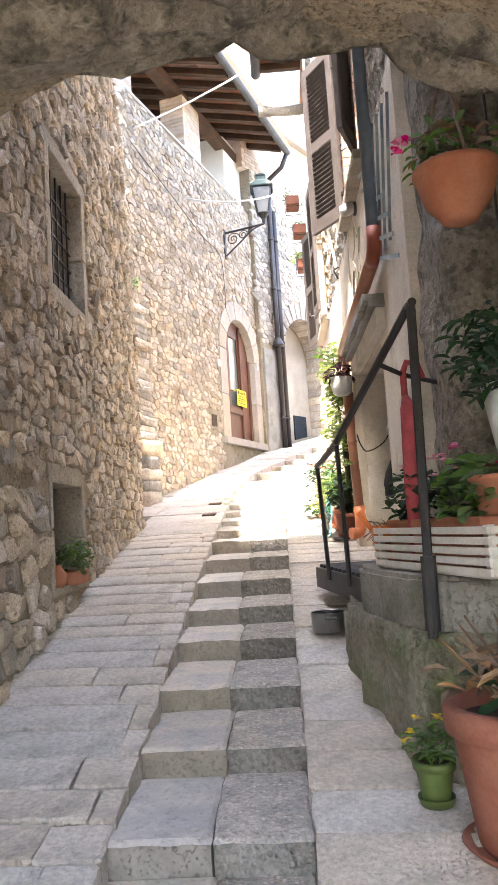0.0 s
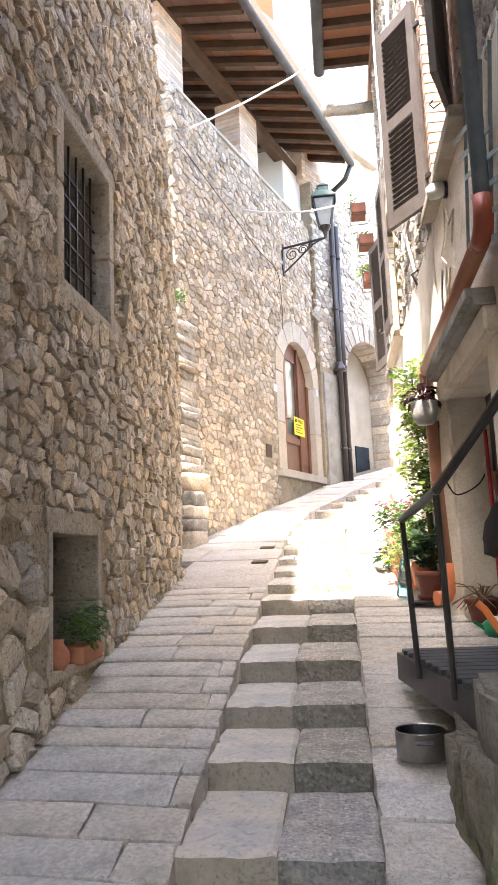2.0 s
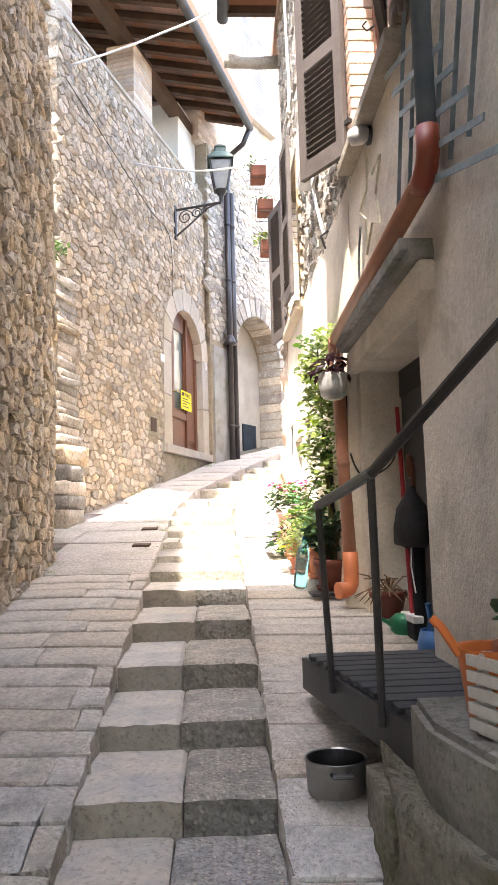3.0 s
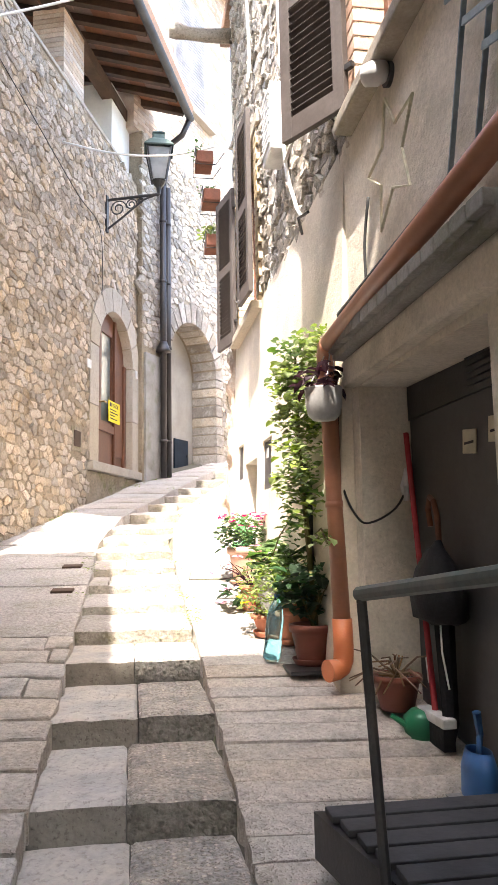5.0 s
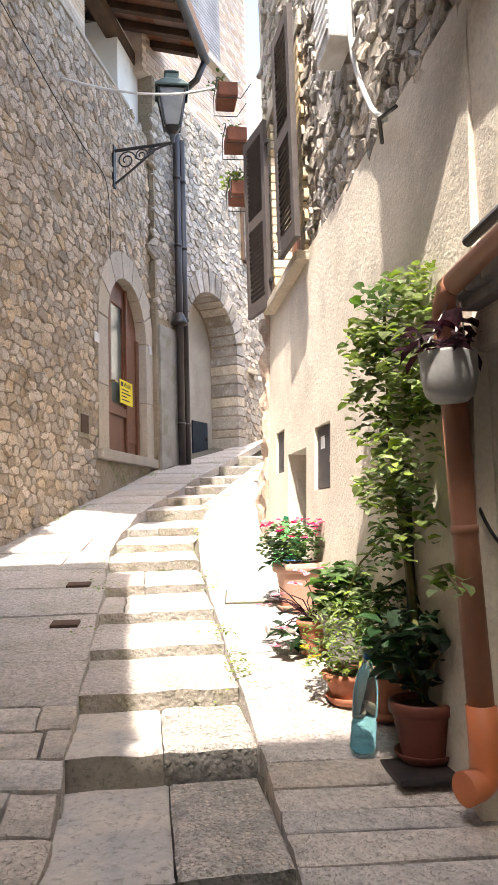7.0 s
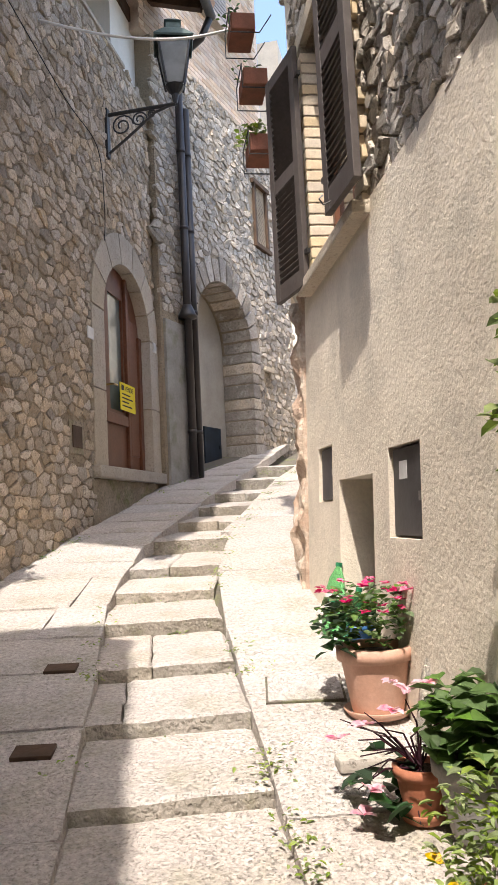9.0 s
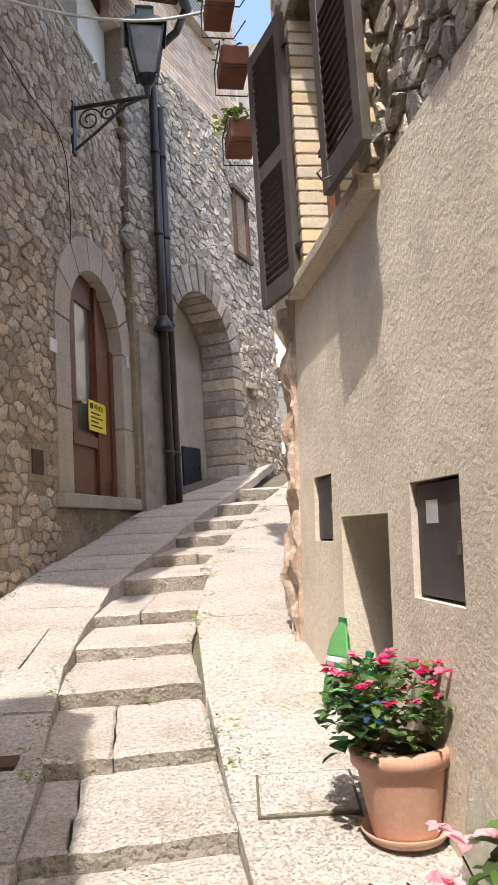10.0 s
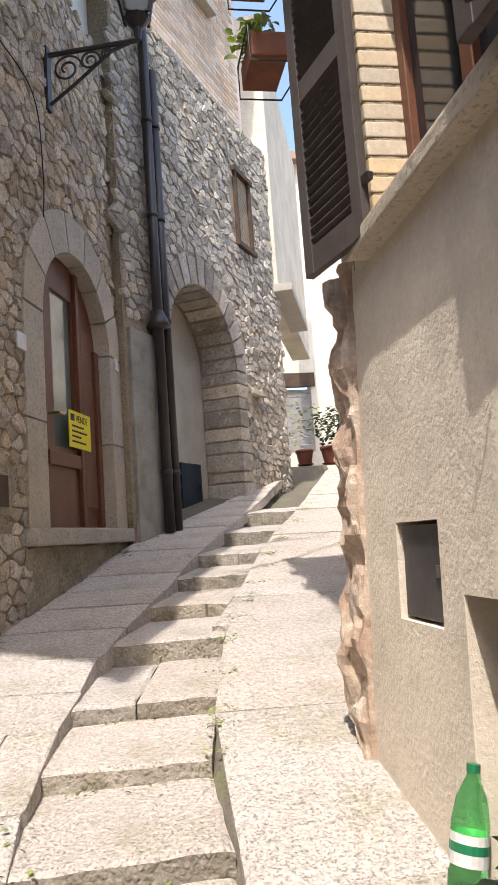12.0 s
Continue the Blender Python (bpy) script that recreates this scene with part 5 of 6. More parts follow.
# ---- canopy, gutter pipe ----
can = thing("canopy", (0, 0, 0), "low concrete and tile canopy above the doorway", "canopy", kind="structure")
bm = bmesh.new()
add_box(bm, (0.66, 4.78, 2.86), (0.80, 6.5, 2.91), bevel=0.006)
part("slab", bm, CONCRETE, can)
for k in range(15):
    part("edge_tile", box((0.625, 4.79 + k * 0.115, 2.895), (0.78, 4.79 + k * 0.115 + 0.108, 2.95), bevel=0.006), CONCRETE, can)
part("soffit", box((0.70, 4.78, 2.72), (0.775, 6.5, 2.858), bevel=0.02), PLASTER_GREY, can)
dn = thing("drain_pipe", (0, 0, 0), "plastic rainwater pipe in blue grey, copper and orange lengths", "pipe")
part("upper_pipe", tube([(0.70, 4.56, 8.3), (0.70, 4.56, 3.27)], 0.04, 16), PIPEBLUE, dn, "blue grey upper pipe", smooth=True)
part("elbow", tube([(0.70, 4.56, 3.31), (0.70, 4.56, 3.22), (0.697, 4.58, 3.165), (0.694, 4.62, 3.13), (0.69, 4.68, 3.115)], 0.047, 16), PIPERED, dn, "red elbow", smooth=True)
part("sloping_pipe", tube([(0.69, 4.66, 3.118), (0.63, 6.52, 2.94)], 0.046, 16), PIPECOPPER, dn, "copper brown pipe", smooth=True)
part("elbow", tube([(0.632, 6.46, 2.945), (0.635, 6.52, 2.935), (0.642, 6.57, 2.91), (0.65, 6.6, 2.87), (0.655, 6.605, 2.8), (0.656, 6.605, 2.74)], 0.048, 14), PIPECOPPER, dn, smooth=True)
part("lower_pipe", tube([(0.655, 6.605, 2.8), (0.685, 6.58, 1.55)], 0.044, 16), PIPECOPPER, dn, smooth=True)
part("collar", tube([(0.669, 6.592, 2.16), (0.670, 6.592, 2.13)], 0.048, 16), PIPECOPPER, dn, smooth=True)
part("foot", tube([(0.685, 6.58, 1.58), (0.687, 6.578, 1.43), (0.682, 6.573, 1.38), (0.665, 6.56, 1.35), (0.645, 6.55, 1.342), (0.59, 6.53, 1.34)], [0.05, 0.05, 0.05, 0.05, 0.05, 0.054], 16), PIPEORANGE, dn, "bright orange outlet", smooth=True)
cable("black_cable", [(0.71, 6.62, 2.6), (0.71, 6.58, 2.25), (0.745, 6.45, 2.07), (0.81, 6.415, 2.05), (0.93, 6.41, 2.12), (1.0, 6.40, 2.25)], 0.006, INK, "black cable with a plug beside the door")

plug = thing("plug", (0.98, 6.41, 2.22), "clear plastic cable plug hanging by the door", "plug")
part("body", tube([(0, 0, -0.07), (0, 0, 0), (0.01, 0, 0.09)], [0.015, 0.028, 0.012], 8), WHITEPL, plug)

# ---- expanding trellis ----
tr = thing("trellis", (0, 0, 0), "expanding blue grey wooden trellis on plaster wall", "trellis")
TRELM = material("blue grey trellis slats", (0.16, 0.21, 0.23), 0.6, vary=0.15, grain=30, blotch=6, bump=0.1, tint=(0.28, 0.33, 0.34))
TRELPALE = material("pale blue trellis slats", (0.34, 0.41, 0.43), 0.6, vary=0.15, grain=30, blotch=6, bump=0.1, tint=(0.24, 0.30, 0.32))
for k in range(6):
    a, b = Vector((0.748, 5.25 - k * 0.2, 3.2 - k * 0.02)), Vector((0.748, 4.95 - k * 0.2, 4.1 - k * 0.05))
    part("slat", box((-0.004, -0.009, 0), (0.004, 0.009, (b - a).length), look(a, b) @ pose(0, 0, 0, 180, 0, 90)), TRELM, tr)
for k in range(6):
    a, b = Vector((0.735, 5.3 - k * 0.12, 4.0 - k * 0.17)), Vector((0.735, 4.55 - k * 0.12, 3.75 - k * 0.17))
    part("slat", box((-0.013, -0.004, 0), (0.013, 0.004, (b - a).length), look(a, b) @ pose(0, 0, 0, 180, 0, 90)), TRELPALE, tr)

# ---- doorway with its things ----
gd = thing("door_2", (0, 0, 0), "dark grey metal door in a deep doorway", "door", kind="structure")
part("leaf", box((1.03, 4.95, 1.0), (1.07, 6.5, 2.55)), GREYDOOR, gd)
part("transom", box((1.02, 5.0, 2.55), (1.07, 6.5, 2.75)), IRON, gd)
for k in range(5):
    part("louvre", box((1.005, 5.4, 2.58 + k * 0.028), (1.02, 5.75, 2.592 + k * 0.028)), IRON, gd)
part("step", box((0.78, 5.05, 0.6), (1.12, 6.48, gz(5.6) + 0.02)), CONCRETE, gd)
for y0, z0 in ((5.78, 2.36), (5.55, 2.38)):
    pp = thing("paper_note", (1.02, y0, z0), "small yellowed paper note taped to the grey door", "paper")
    part("sheet", box((0, -0.06, -0.05), (0.006, 0.06, 0.05), pose(0, 0, 0, 6, 0, 0)), PAPER, pp)
    part("print_line", box((-0.003, -0.04, -0.01), (0, 0.04, 0.0)), INK, pp)
zf = gz(5.9) + 0.02
br = thing("broom", (0, 0, 0), "red handled broom leaning against the grey door", "broom")
part("handle", tube([(0.99, 6.40, 2.48), (0.93, 6.05, zf + 0.12)], 0.014, 8), REDMAT, br)
part("grip", tube([(0.945, 6.13, 1.45), (0.94, 6.10, 1.35)], 0.017, 8), WHITEPL, br)
head = part("head", box((-0.03, -0.14, 0), (0.03, 0.14, 0.04), pose(0.92, 6.02, zf + 0.09), bevel=0.008), WHITEPL, br)
part("bristles", box((-0.025, -0.13, 0), (0.025, 0.13, 0.09), pose(0.92, 6.02, zf), bevel=0.004), BLACKCLOTH, head)
um = thing("umbrella", (0, 0, 0), "closed black umbrella with wooden crook handle", "umbrella")
part("handle", tube([(0.97, 6.10, 2.02), (0.965, 6.11, 2.1), (0.96, 6.07, 2.15), (0.955, 6.02, 2.13), (0.96, 6.0, 2.06), (0.96, 5.99, 1.92)], 0.013, 8), DOORWOOD, um)
part("collar", tube([(0.96, 5.99, 1.94), (0.96, 5.985, 1.88)], 0.015, 8), BRASS, um)
part("cloth", tube([(0.96, 5.98, 1.9), (0.955, 5.97, 1.6), (0.95, 5.94, zf + 0.1), (0.95, 5.94, zf)], [0.02, 0.045, 0.035, 0.008], 8), BLACKCLOTH, um)
bg = thing("cloth_bag", (0.93, 5.96, 1.62), "crumpled dark drawstring bag hanging by the door", "bag")
bmb = lathe([(0.02, 0.30), (0.05, 0.27), (0.10, 0.2), (0.14, 0.1), (0.13, 0.02), (0.08, 0.0), (0, 0.01)], 16, pose(0, 0, 0) @ Matrix.Diagonal((0.7, 1.5, 1.1, 1)))
for v in bmb.verts:
    v.co += 0.02 * noise.noise_vector(v.co * 14)
part("bag", bmb, BLACKCLOTH, bg, smooth=True)
part("cord", tube([(-0.03, -0.08, 0.02), (-0.05, -0.13, -0.1), (-0.04, -0.16, -0.24)], 0.004, 5), WHITECABLE, bg)
dpn = thing("dustpan", (0.88, 5.55, gz(5.6) + 0.03), "blue plastic dustpan standing by the door", "dustpan")
dpn.scale = (0.8, 0.8, 0.8)
part("pan", lathe([(0.13, 0.0), (0.125, 0.12), (0.09, 0.2), (0.085, 0.195), (0.115, 0.12), (0.12, 0.0)], 16, Matrix.Diagonal((0.55, 1, 1, 1))), BLUEPL, dpn, smooth=True)
part("handle", tube([(0, 0, 0.18), (0.02, 0.02, 0.26), (0.0, 0.0, 0.36)], [0.012, 0.016, 0.02], 8), BLUEPL, dpn)
gc = thing("watering_can", (0.90, 6.12, zf), "small dark green plastic watering can", "can")
part("body", lathe([(0, 0), (0.08, 0), (0.085, 0.09), (0.05, 0.12), (0, 0.12)], 16), GREENPL, gc, smooth=True)
part("spout", tube([(-0.06, 0, 0.05), (-0.14, 0, 0.1)], [0.016, 0.01], 8), GREENPL, gc)
rr = random.Random(77)
dpot = thing("potted_plant", (0.86, 6.32, gz(6.3) + 0.01), "withered plant with grey stalks in a dark red pot", "plant")
pot_parts(dpot, 0.11, 0.17, TERRADARK, False)
stems(dpot, [(rr.uniform(-.18, .12), rr.uniform(-.2, .2), rr.uniform(0.08, 0.27)) for _ in range(34)], (0, 0, 0.16), 0.006, rr, LEAFDRY)

# ---- vine, hanging pot ----
vine = thing("climbing_vine", (0, 0, 0), "sunlit green climbing vine on the plaster wall", "plant")
rv = random.Random(90)
part("stem", tube([(0.66, 7.0, gz(7.0)), (0.64, 7.05, 1.9), (0.62, 7.15, 2.5), (0.6, 7.1, 3.05)], [0.02, 0.016, 0.012, 0.006], 6), STEM, vine)
part("stake", tube([(0.66, 7.12, gz(7.1)), (0.665, 7.12, 2.3)], 0.02, 8), GALV, vine)
cl = []
for k in range(40):
    z = 1.8 + 1.3 * rv.random() ** 0.6
    wd = 0.34 if z > 2.3 else 0.22
    cl.append((rv.uniform(0.52, 0.68), 7.08 + rv.uniform(-wd * 1.0, wd * 0.85), z))
pl, pd = [], []
for c in cl:
    P = blob(rv, 34, c, (0.09, 0.13, 0.11), 0.0)
    (pl if rv.random() < 0.78 else pd).extend(P)
leaves("foliage", vine, pl, 0.05, LEAFLIGHT, rv, width=0.85)
leaves("foliage", vine, pd, 0.05, LEAF, rv, width=0.85)
for c0, c1 in (((0.6, 7.3, 2.75), (0.56, 7.55, 2.72)), ((0.58, 7.2, 2.1), (0.5, 7.6, 1.78)), ((0.62, 6.8, 2.0), (0.6, 6.5, 1.95)), ((0.6, 7.2, 2.95), (0.58, 7.5, 3.05))):
    mid = (Vector(c0) + Vector(c1)) / 2 + Vector((0, 0, 0.05))
    part("runner", tube([c0, mid, c1], 0.005, 5), STEM, vine)
    P = [Vector(c0).lerp(Vector(c1), rv.random()) + Vector((rv.uniform(-.03, .03),) * 3) for _ in range(26)]
    leaves("foliage", vine, P, 0.06, LEAFLIGHT, rv, width=0.85)
hp = thing("hanging_pot", (0.605, 6.50, 2.56), "dirty white hanging pot with dark purple leaves", "plant")
hp.scale = (0.8, 0.8, 0.8)
part("pot", lathe([(0, 0), (0.07, 0.0), (0.10, 0.03), (0.115, 0.1), (0.118, 0.19), (0.122, 0.2), (0.11, 0.2), (0.1, 0.15)], 24), POTWHITE, hp, smooth=True)
part("soil", lathe([(0, 0.17), (0.11, 0.17)], 16), SOIL, hp)
leaves("foliage", hp, blob(rv, 60, (0, 0, 0.25), (0.15, 0.15, 0.09), 0.1), 0.12, LEAFPURPLE, rv, droop=0.4, width=0.35)
for a in (0.4, 2.5, 4.6):
    part("cord", tube([(0.11 * math.cos(a), 0.11 * math.sin(a), 0.2), (0.06, 0.0, 0.5)], 0.004, 5), WHITECABLE, hp)

# ---- pots along the wall ----
def flowers(parent, pts, size, mat, rnd, name="flower"):
    for p in pts:
        leaves(name, parent, [p] * 7, size, mat, rnd, droop=-0.3, width=0.8)


def bottle(at, r, h, mat, cap, label, rx=0, ry=0, tag=None):
    b = thing("plastic_bottle", at, label, "bottle")
    m = pose(0, 0, 0, rx, ry, 0)
    body = part("body", lathe([(0, 0.006), (r * 0.6, 0), (r, 0.02), (r, h * 0.3), (r * 0.92, h * 0.34), (r, h * 0.38), (r, h * 0.62), (r * 0.8, h * 0.78), (r * 0.32, h * 0.92), (r * 0.3, h * 0.95)], 20, m), mat, b, smooth=True)
    part("cap", lathe([(0, h), (r * 0.36, h), (r * 0.36, h * 0.945), (0, h * 0.945)], 14, m), cap, body)
    if tag:
        part("label", lathe([(r * 1.012, h * 0.36), (r * 1.012, h * 0.56)], 20, m), tag, body, "white and teal bottle label")
        part("label_band", lathe([(r * 1.02, h * 0.44), (r * 1.02, h * 0.5)], 20, m), GREENPL, body)
    return b


g0 = lambda y: gz(y) + 0.012
rp2 = random.Random(123)
p1 = thing("potted_plant", (0.615, 6.92, g0(6.86) + 0.02), "broad dark leaves in a dark red plastic pot with saucer", "plant")
pot_parts(p1, 0.12, 0.21, TERRADARK)
leaves("foliage", p1, blob(rp2, 130, (0, 0.05, 0.38), (0.17, 0.18, 0.15), 0.2), 0.095, LEAFDARK, rp2, width=0.8)
stems(p1, [(rp2.uniform(-.14, .14), rp2.uniform(-.14, .14), 0.42) for _ in range(14)], (0, 0, 0.2), 0.006, rp2)
trp = thing("black_tray", (0.60, 6.84, g0(6.84)), "flat black plastic tray under a pot", "tray")
part("tray", box((-0.15, -0.12, 0), (0.17, 0.12, 0.022), bevel=0.008), IRON, trp)
bottle((0.40, 7.0, g0(7.0)), 0.048, 0.36, PETBLUE, BLUEPL, "blue tinted plastic water bottle on the paving", -6, 8)
p2 = thing("potted_plant", (0.50, 7.45, g0(7.45)), "bushy light green herbs in a shallow terracotta pot", "plant")
pot_parts(p2, 0.13, 0.13, TERRA)
leaves("foliage", p2, blob(rp2, 620, (-0.03, 0.0, 0.28), (0.21, 0.22, 0.2), 0.1), 0.042, LEAFLIGHT, rp2, width=0.4)
flowers(p2, [(-0.17, -0.02, 0.2), (-0.2, 0.05, 0.23)], 0.03, YELLOW, rp2)
p3 = thing("potted_plant", (0.60, 7.28, g0(7.28)), "spiky grey green herb in a terracotta pot", "plant")
pot_parts(p3, 0.11, 0.22, TERRA)
leaves("foliage", p3, blob(rp2, 260, (0, 0, 0.37), (0.14, 0.15, 0.16), 0.1), 0.06, LEAF, rp2, width=0.25, droop=-0.2)
part("stem", tube([(0, 0, 0.25), (-0.02, 0.05, 0.5), (0.05, -0.1, 0.56), (0.1, -0.22, 0.45)], 0.008, 6), LEAFDARK, p3)
p4 = thing("potted_plant", (0.62, 7.92, g0(7.92)), "round leaved ivy geranium in a grey pot", "plant")
pot_parts(p4, 0.15, 0.25, CONCRETE, False)
leaves("foliage", p4, blob(rp2, 220, (0, 0, 0.36), (0.19, 0.2, 0.14), 0.3), 0.075, LEAF, rp2, width=1.0)
p5 = thing("potted_plant", (0.47, 8.06, g0(8.06)), "pink and white cyclamen in a small terracotta pot", "plant")
pot_parts(p5, 0.085, 0.17, TERRA)
stems(p5, [(rp2.uniform(-.24, .05), rp2.uniform(-.16, .14), rp2.uniform(-0.02, 0.38)) for _ in range(30)], (0, 0, 0.16), 0.004, rp2, LEAFPURPLE)
leaves("foliage", p5, blob(rp2, 26, (-0.1, 0, 0.12), (0.14, 0.15, 0.12), 0.2), 0.09, LEAFDARK, rp2, width=0.9)
flowers(p5, [(-0.02, 0.02, 0.40), (-0.10, -0.05, 0.36), (-0.06, 0.08, 0.42), (-0.17, 0.02, 0.3), (-0.2, -0.12, 0.15), (-0.21, -0.05, 0.05), (0.03, -0.03, 0.43), (-0.24, 0.1, 0.24)], 0.042, PINKWHITE, rp2)
p6 = thing("potted_plant", (0.56, 8.82, g0(8.82)), "red and pink geraniums in a large pale terracotta pot", "plant")
pot_parts(p6, 0.155, 0.29, TERRAPALE, True, 0.03)
leaves("foliage", p6, blob(rp2, 360, (-0.02, 0, 0.42), (0.22, 0.21, 0.14), 0.2), 0.045, LEAF, rp2, width=0.8)
leaves("foliage", p6, blob(rp2, 40, (-0.17, 0.0, 0.36), (0.10, 0.15, 0.1), 0.1), 0.06, LEAFDARK, rp2, width=0.9)
flowers(p6, [(rp2.uniform(-.2, .16), rp2.uniform(-.18, .15), rp2.uniform(0.44, 0.56)) for _ in range(26)], 0.032, PINK, rp2)
bottle((0.66, 8.50, g0(8.5)), 0.058, 0.42, PETCLEAR, GREENPL, "clear plastic bottle with green cap beside pots", -5, 12)
bottle((0.60, 9.84, g0(9.84)), 0.055, 0.41, PETGREEN, GREENPL, "green plastic water bottle with a paper label", -4, 12, WHITEPL)
bottle((0.62, 9.6, g0(9.6)), 0.05, 0.34, PETGREEN, GREENPL, "green plastic bottle standing in the niche", 6, 16)
p7 = thing("potted_plant", (0.70, 9.6, g0(9.6)), "spiky dark green succulent in the niche mouth", "plant")
pot_parts(p7, 0.09, 0.13, BLUEPL, False)
leaves("foliage", p7, blob(rp2, 60, (0, 0, 0.18), (0.07, 0.08, 0.08), 0.0), 0.15, LEAFDARK, rp2, width=0.1, droop=-0.2)
stn = thing("loose_stone", (0.36, 8.4, g0(8.4)), "small loose stones propping the pots", "stone")
part("stone", box((-0.09, -0.05, 0), (0.07, 0.05, 0.05), bevel=0.014), DRESSED, stn)
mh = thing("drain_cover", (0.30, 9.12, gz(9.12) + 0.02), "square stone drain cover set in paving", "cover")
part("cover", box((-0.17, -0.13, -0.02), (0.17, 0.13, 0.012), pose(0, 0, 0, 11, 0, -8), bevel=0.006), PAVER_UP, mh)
# The wider dark sheet draws the shadowed joint round the cover.
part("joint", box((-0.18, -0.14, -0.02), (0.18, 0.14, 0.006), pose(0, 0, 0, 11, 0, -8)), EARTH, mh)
for y0, x0 in ((9.6, -0.86), (8.72, -0.86)):
    dg = thing("drain_grate", (x0, y0, gz(y0) + 0.024), "small rusty iron drain plate in paving", "drain", group="iron drain plates")
    part("plate", box((-0.08, -0.05, -0.01), (0.08, 0.05, 0.008), pose(0, 0, 0, 10, 0, -6), bevel=0.003), DARKWOOD, dg)
# weeds in the joints
wd = thing("weeds", (0, 0, 0), "small green weeds and moss in the paving joints", "weeds", kind="stuff")
rw = random.Random(55)
P = []
for k in range(90):
    y0 = rw.uniform(7.6, 16.5)
    x0 = rw.choice([-0.72 + cx(y0), 0.05 + cx(y0), 0.05 + cx(y0), lerp(LEFT, y0) + 0.06, rw.uniform(-0.6, 0.1) + cx(y0)])
    ni = min(range(len(NOSES)), key=lambda i: abs(NOSES[i][0] - y0))
    yy0 = NOSES[ni][0] - 0.01 if abs(x0 - cx(y0) + 0.3) < 0.35 else y0
    zz = gz(yy0) - (0.1 if yy0 != y0 else 0.0)
    for q in range(rw.randint(5, 22)):
        P.append((x0 + rw.gauss(0, 0.05), yy0 + rw.gauss(0, 0.03), zz + rw.uniform(0.0, 0.035)))
leaves("leaves", wd, P, 0.026, LEAFLIGHT, rw, width=0.5)
wl = thing("weeds", (-1.95, 9.95, 4.85), "tuft of weeds on the broken wall ledge", "weeds", kind="stuff")
leaves("leaves", wl, blob(rw, 120, (0, 0, 0.08), (0.2, 0.15, 0.1), 0), 0.06, LEAF, rw, width=0.5)

# ---- platform, rail, base with planters ----
pf = thing("metal_platform", (0, 0, 0), "dark slatted step platform on a metal frame", "platform")
bm = bmesh.new()
PLX = [(0.21, 5.28), (1.0, 5.2), (1.0, 4.0), (0.40, 4.08)]
lo = [bm.verts.new((x, y, 1.02)) for x, y in PLX]
hi = [bm.verts.new((x, y, 1.155)) for x, y in PLX]
bm.faces.new(hi)
bm.faces.new(lo[::-1])
for i in range(4):
    bm.faces.new((lo[i], lo[(i + 1) % 4], hi[(i + 1) % 4], hi[i]))
part("frame", bm, IRON, pf)
for k in range(11):
    y0 = 4.1 + k * 0.106
    part("slat", box((0.41 - 0.16 * (y0 - 4.08), y0, 1.157), (1.0, y0 + 0.09, 1.178), bevel=0.004), GRATE, pf)
part("prop", box((0.7, 4.7, 0.75), (0.8, 4.8, 1.02)), IRON, pf)
rail = thing("handrail", (0, 0, 0), "black iron handrail with worn green grey top", "railing")
part("top_rail", tube([(0.25, 4.86, 1.835), (0.30, 4.5, 1.88), (0.335, 4.17, 1.92)], 0.02, 10), GREENRAIL, rail, "worn green grey rail")
part("sloping_rail", tube([(0.335, 4.17, 1.92), (0.59, 3.08, 2.36), (0.595, 3.0, 2.36)], 0.019, 10), IRON, rail)
part("post", tube([(0.251, 4.85, 1.83), (0.275, 4.80, 1.1)], 0.014, 8), IRON, rail)
part("post", tube([(0.335, 4.2, 1.91), (0.36, 4.3, 1.1)], 0.014, 8), IRON, rail)
part("post", tube([(0.592, 3.02, 2.36), (0.56, 3.0, 1.0)], 0.02, 10), IRON, rail)
part("post_sleeve", tube([(0.567, 3.0, 1.32), (0.562, 3.0, 1.03)], 0.032, 10), IRON, rail)
part("cross_bar", tube([(0.5, 3.45, 2.2), (0.62, 3.5, 2.15), (0.8, 3.6, 2.12)], 0.012, 8), IRON, rail)
# stone base
base_o = [(0.34, 4.36), (0.31, 4.05), (0.33, 3.7), (0.40, 3.4), (0.47, 3.15), (0.56, 2.98), (0.75, 2.85), (1.35, 2.8), (1.35, 4.36)]
ring_pts = []
for (a, b), (c, d) in zip(base_o, base_o[1:] + base_o[:1]):
    for k in range(6):
        ring_pts.append((a + (c - a) * k / 6, b + (d - b) * k / 6))
V, F = [], []
NR, HZ = len(ring_pts), 12
for j in range(HZ + 1):
    for (x, y) in ring_pts:
        z = 0.25 + (1.02 - 0.25) * j / HZ
        k = 1.0 - 0.03 * j / HZ
        n3 = noise.noise_vector((x * 5, y * 5, z * 5)) * 0.045 + noise.noise_vector((x * 14, y * 14, z * 14)) * 0.012
        V.append(((x - 0.9) * k + 0.9 + n3.x, (y - 3.6) * k + 3.6 + n3.y, z + (n3.z if 0 < j else 0)))
for j in range(HZ):
    for i in range(NR):
        F.append((j * NR + i, j * NR + (i + 1) % NR, (j + 1) * NR + (i + 1) % NR, (j + 1) * NR + i))
F.append(tuple(HZ * NR + i for i in range(NR)))
sb = tagged(obj("stone_base", V, F, MOSSROCK, smooth=True), "rough mossy stone base beside the steps", "base", kind="structure")
bm = bmesh.new()
top = [(0.40, 4.1), (0.37, 3.8), (0.42, 3.5), (0.50, 3.2), (0.62, 3.0), (0.8, 2.9), (1.35, 2.86), (1.35, 4.1)]
f0 = bm.faces.new([bm.verts.new((x, y, 1.0)) for x, y in top])
r = bmesh.ops.extrude_face_region(bm, geom=[f0])
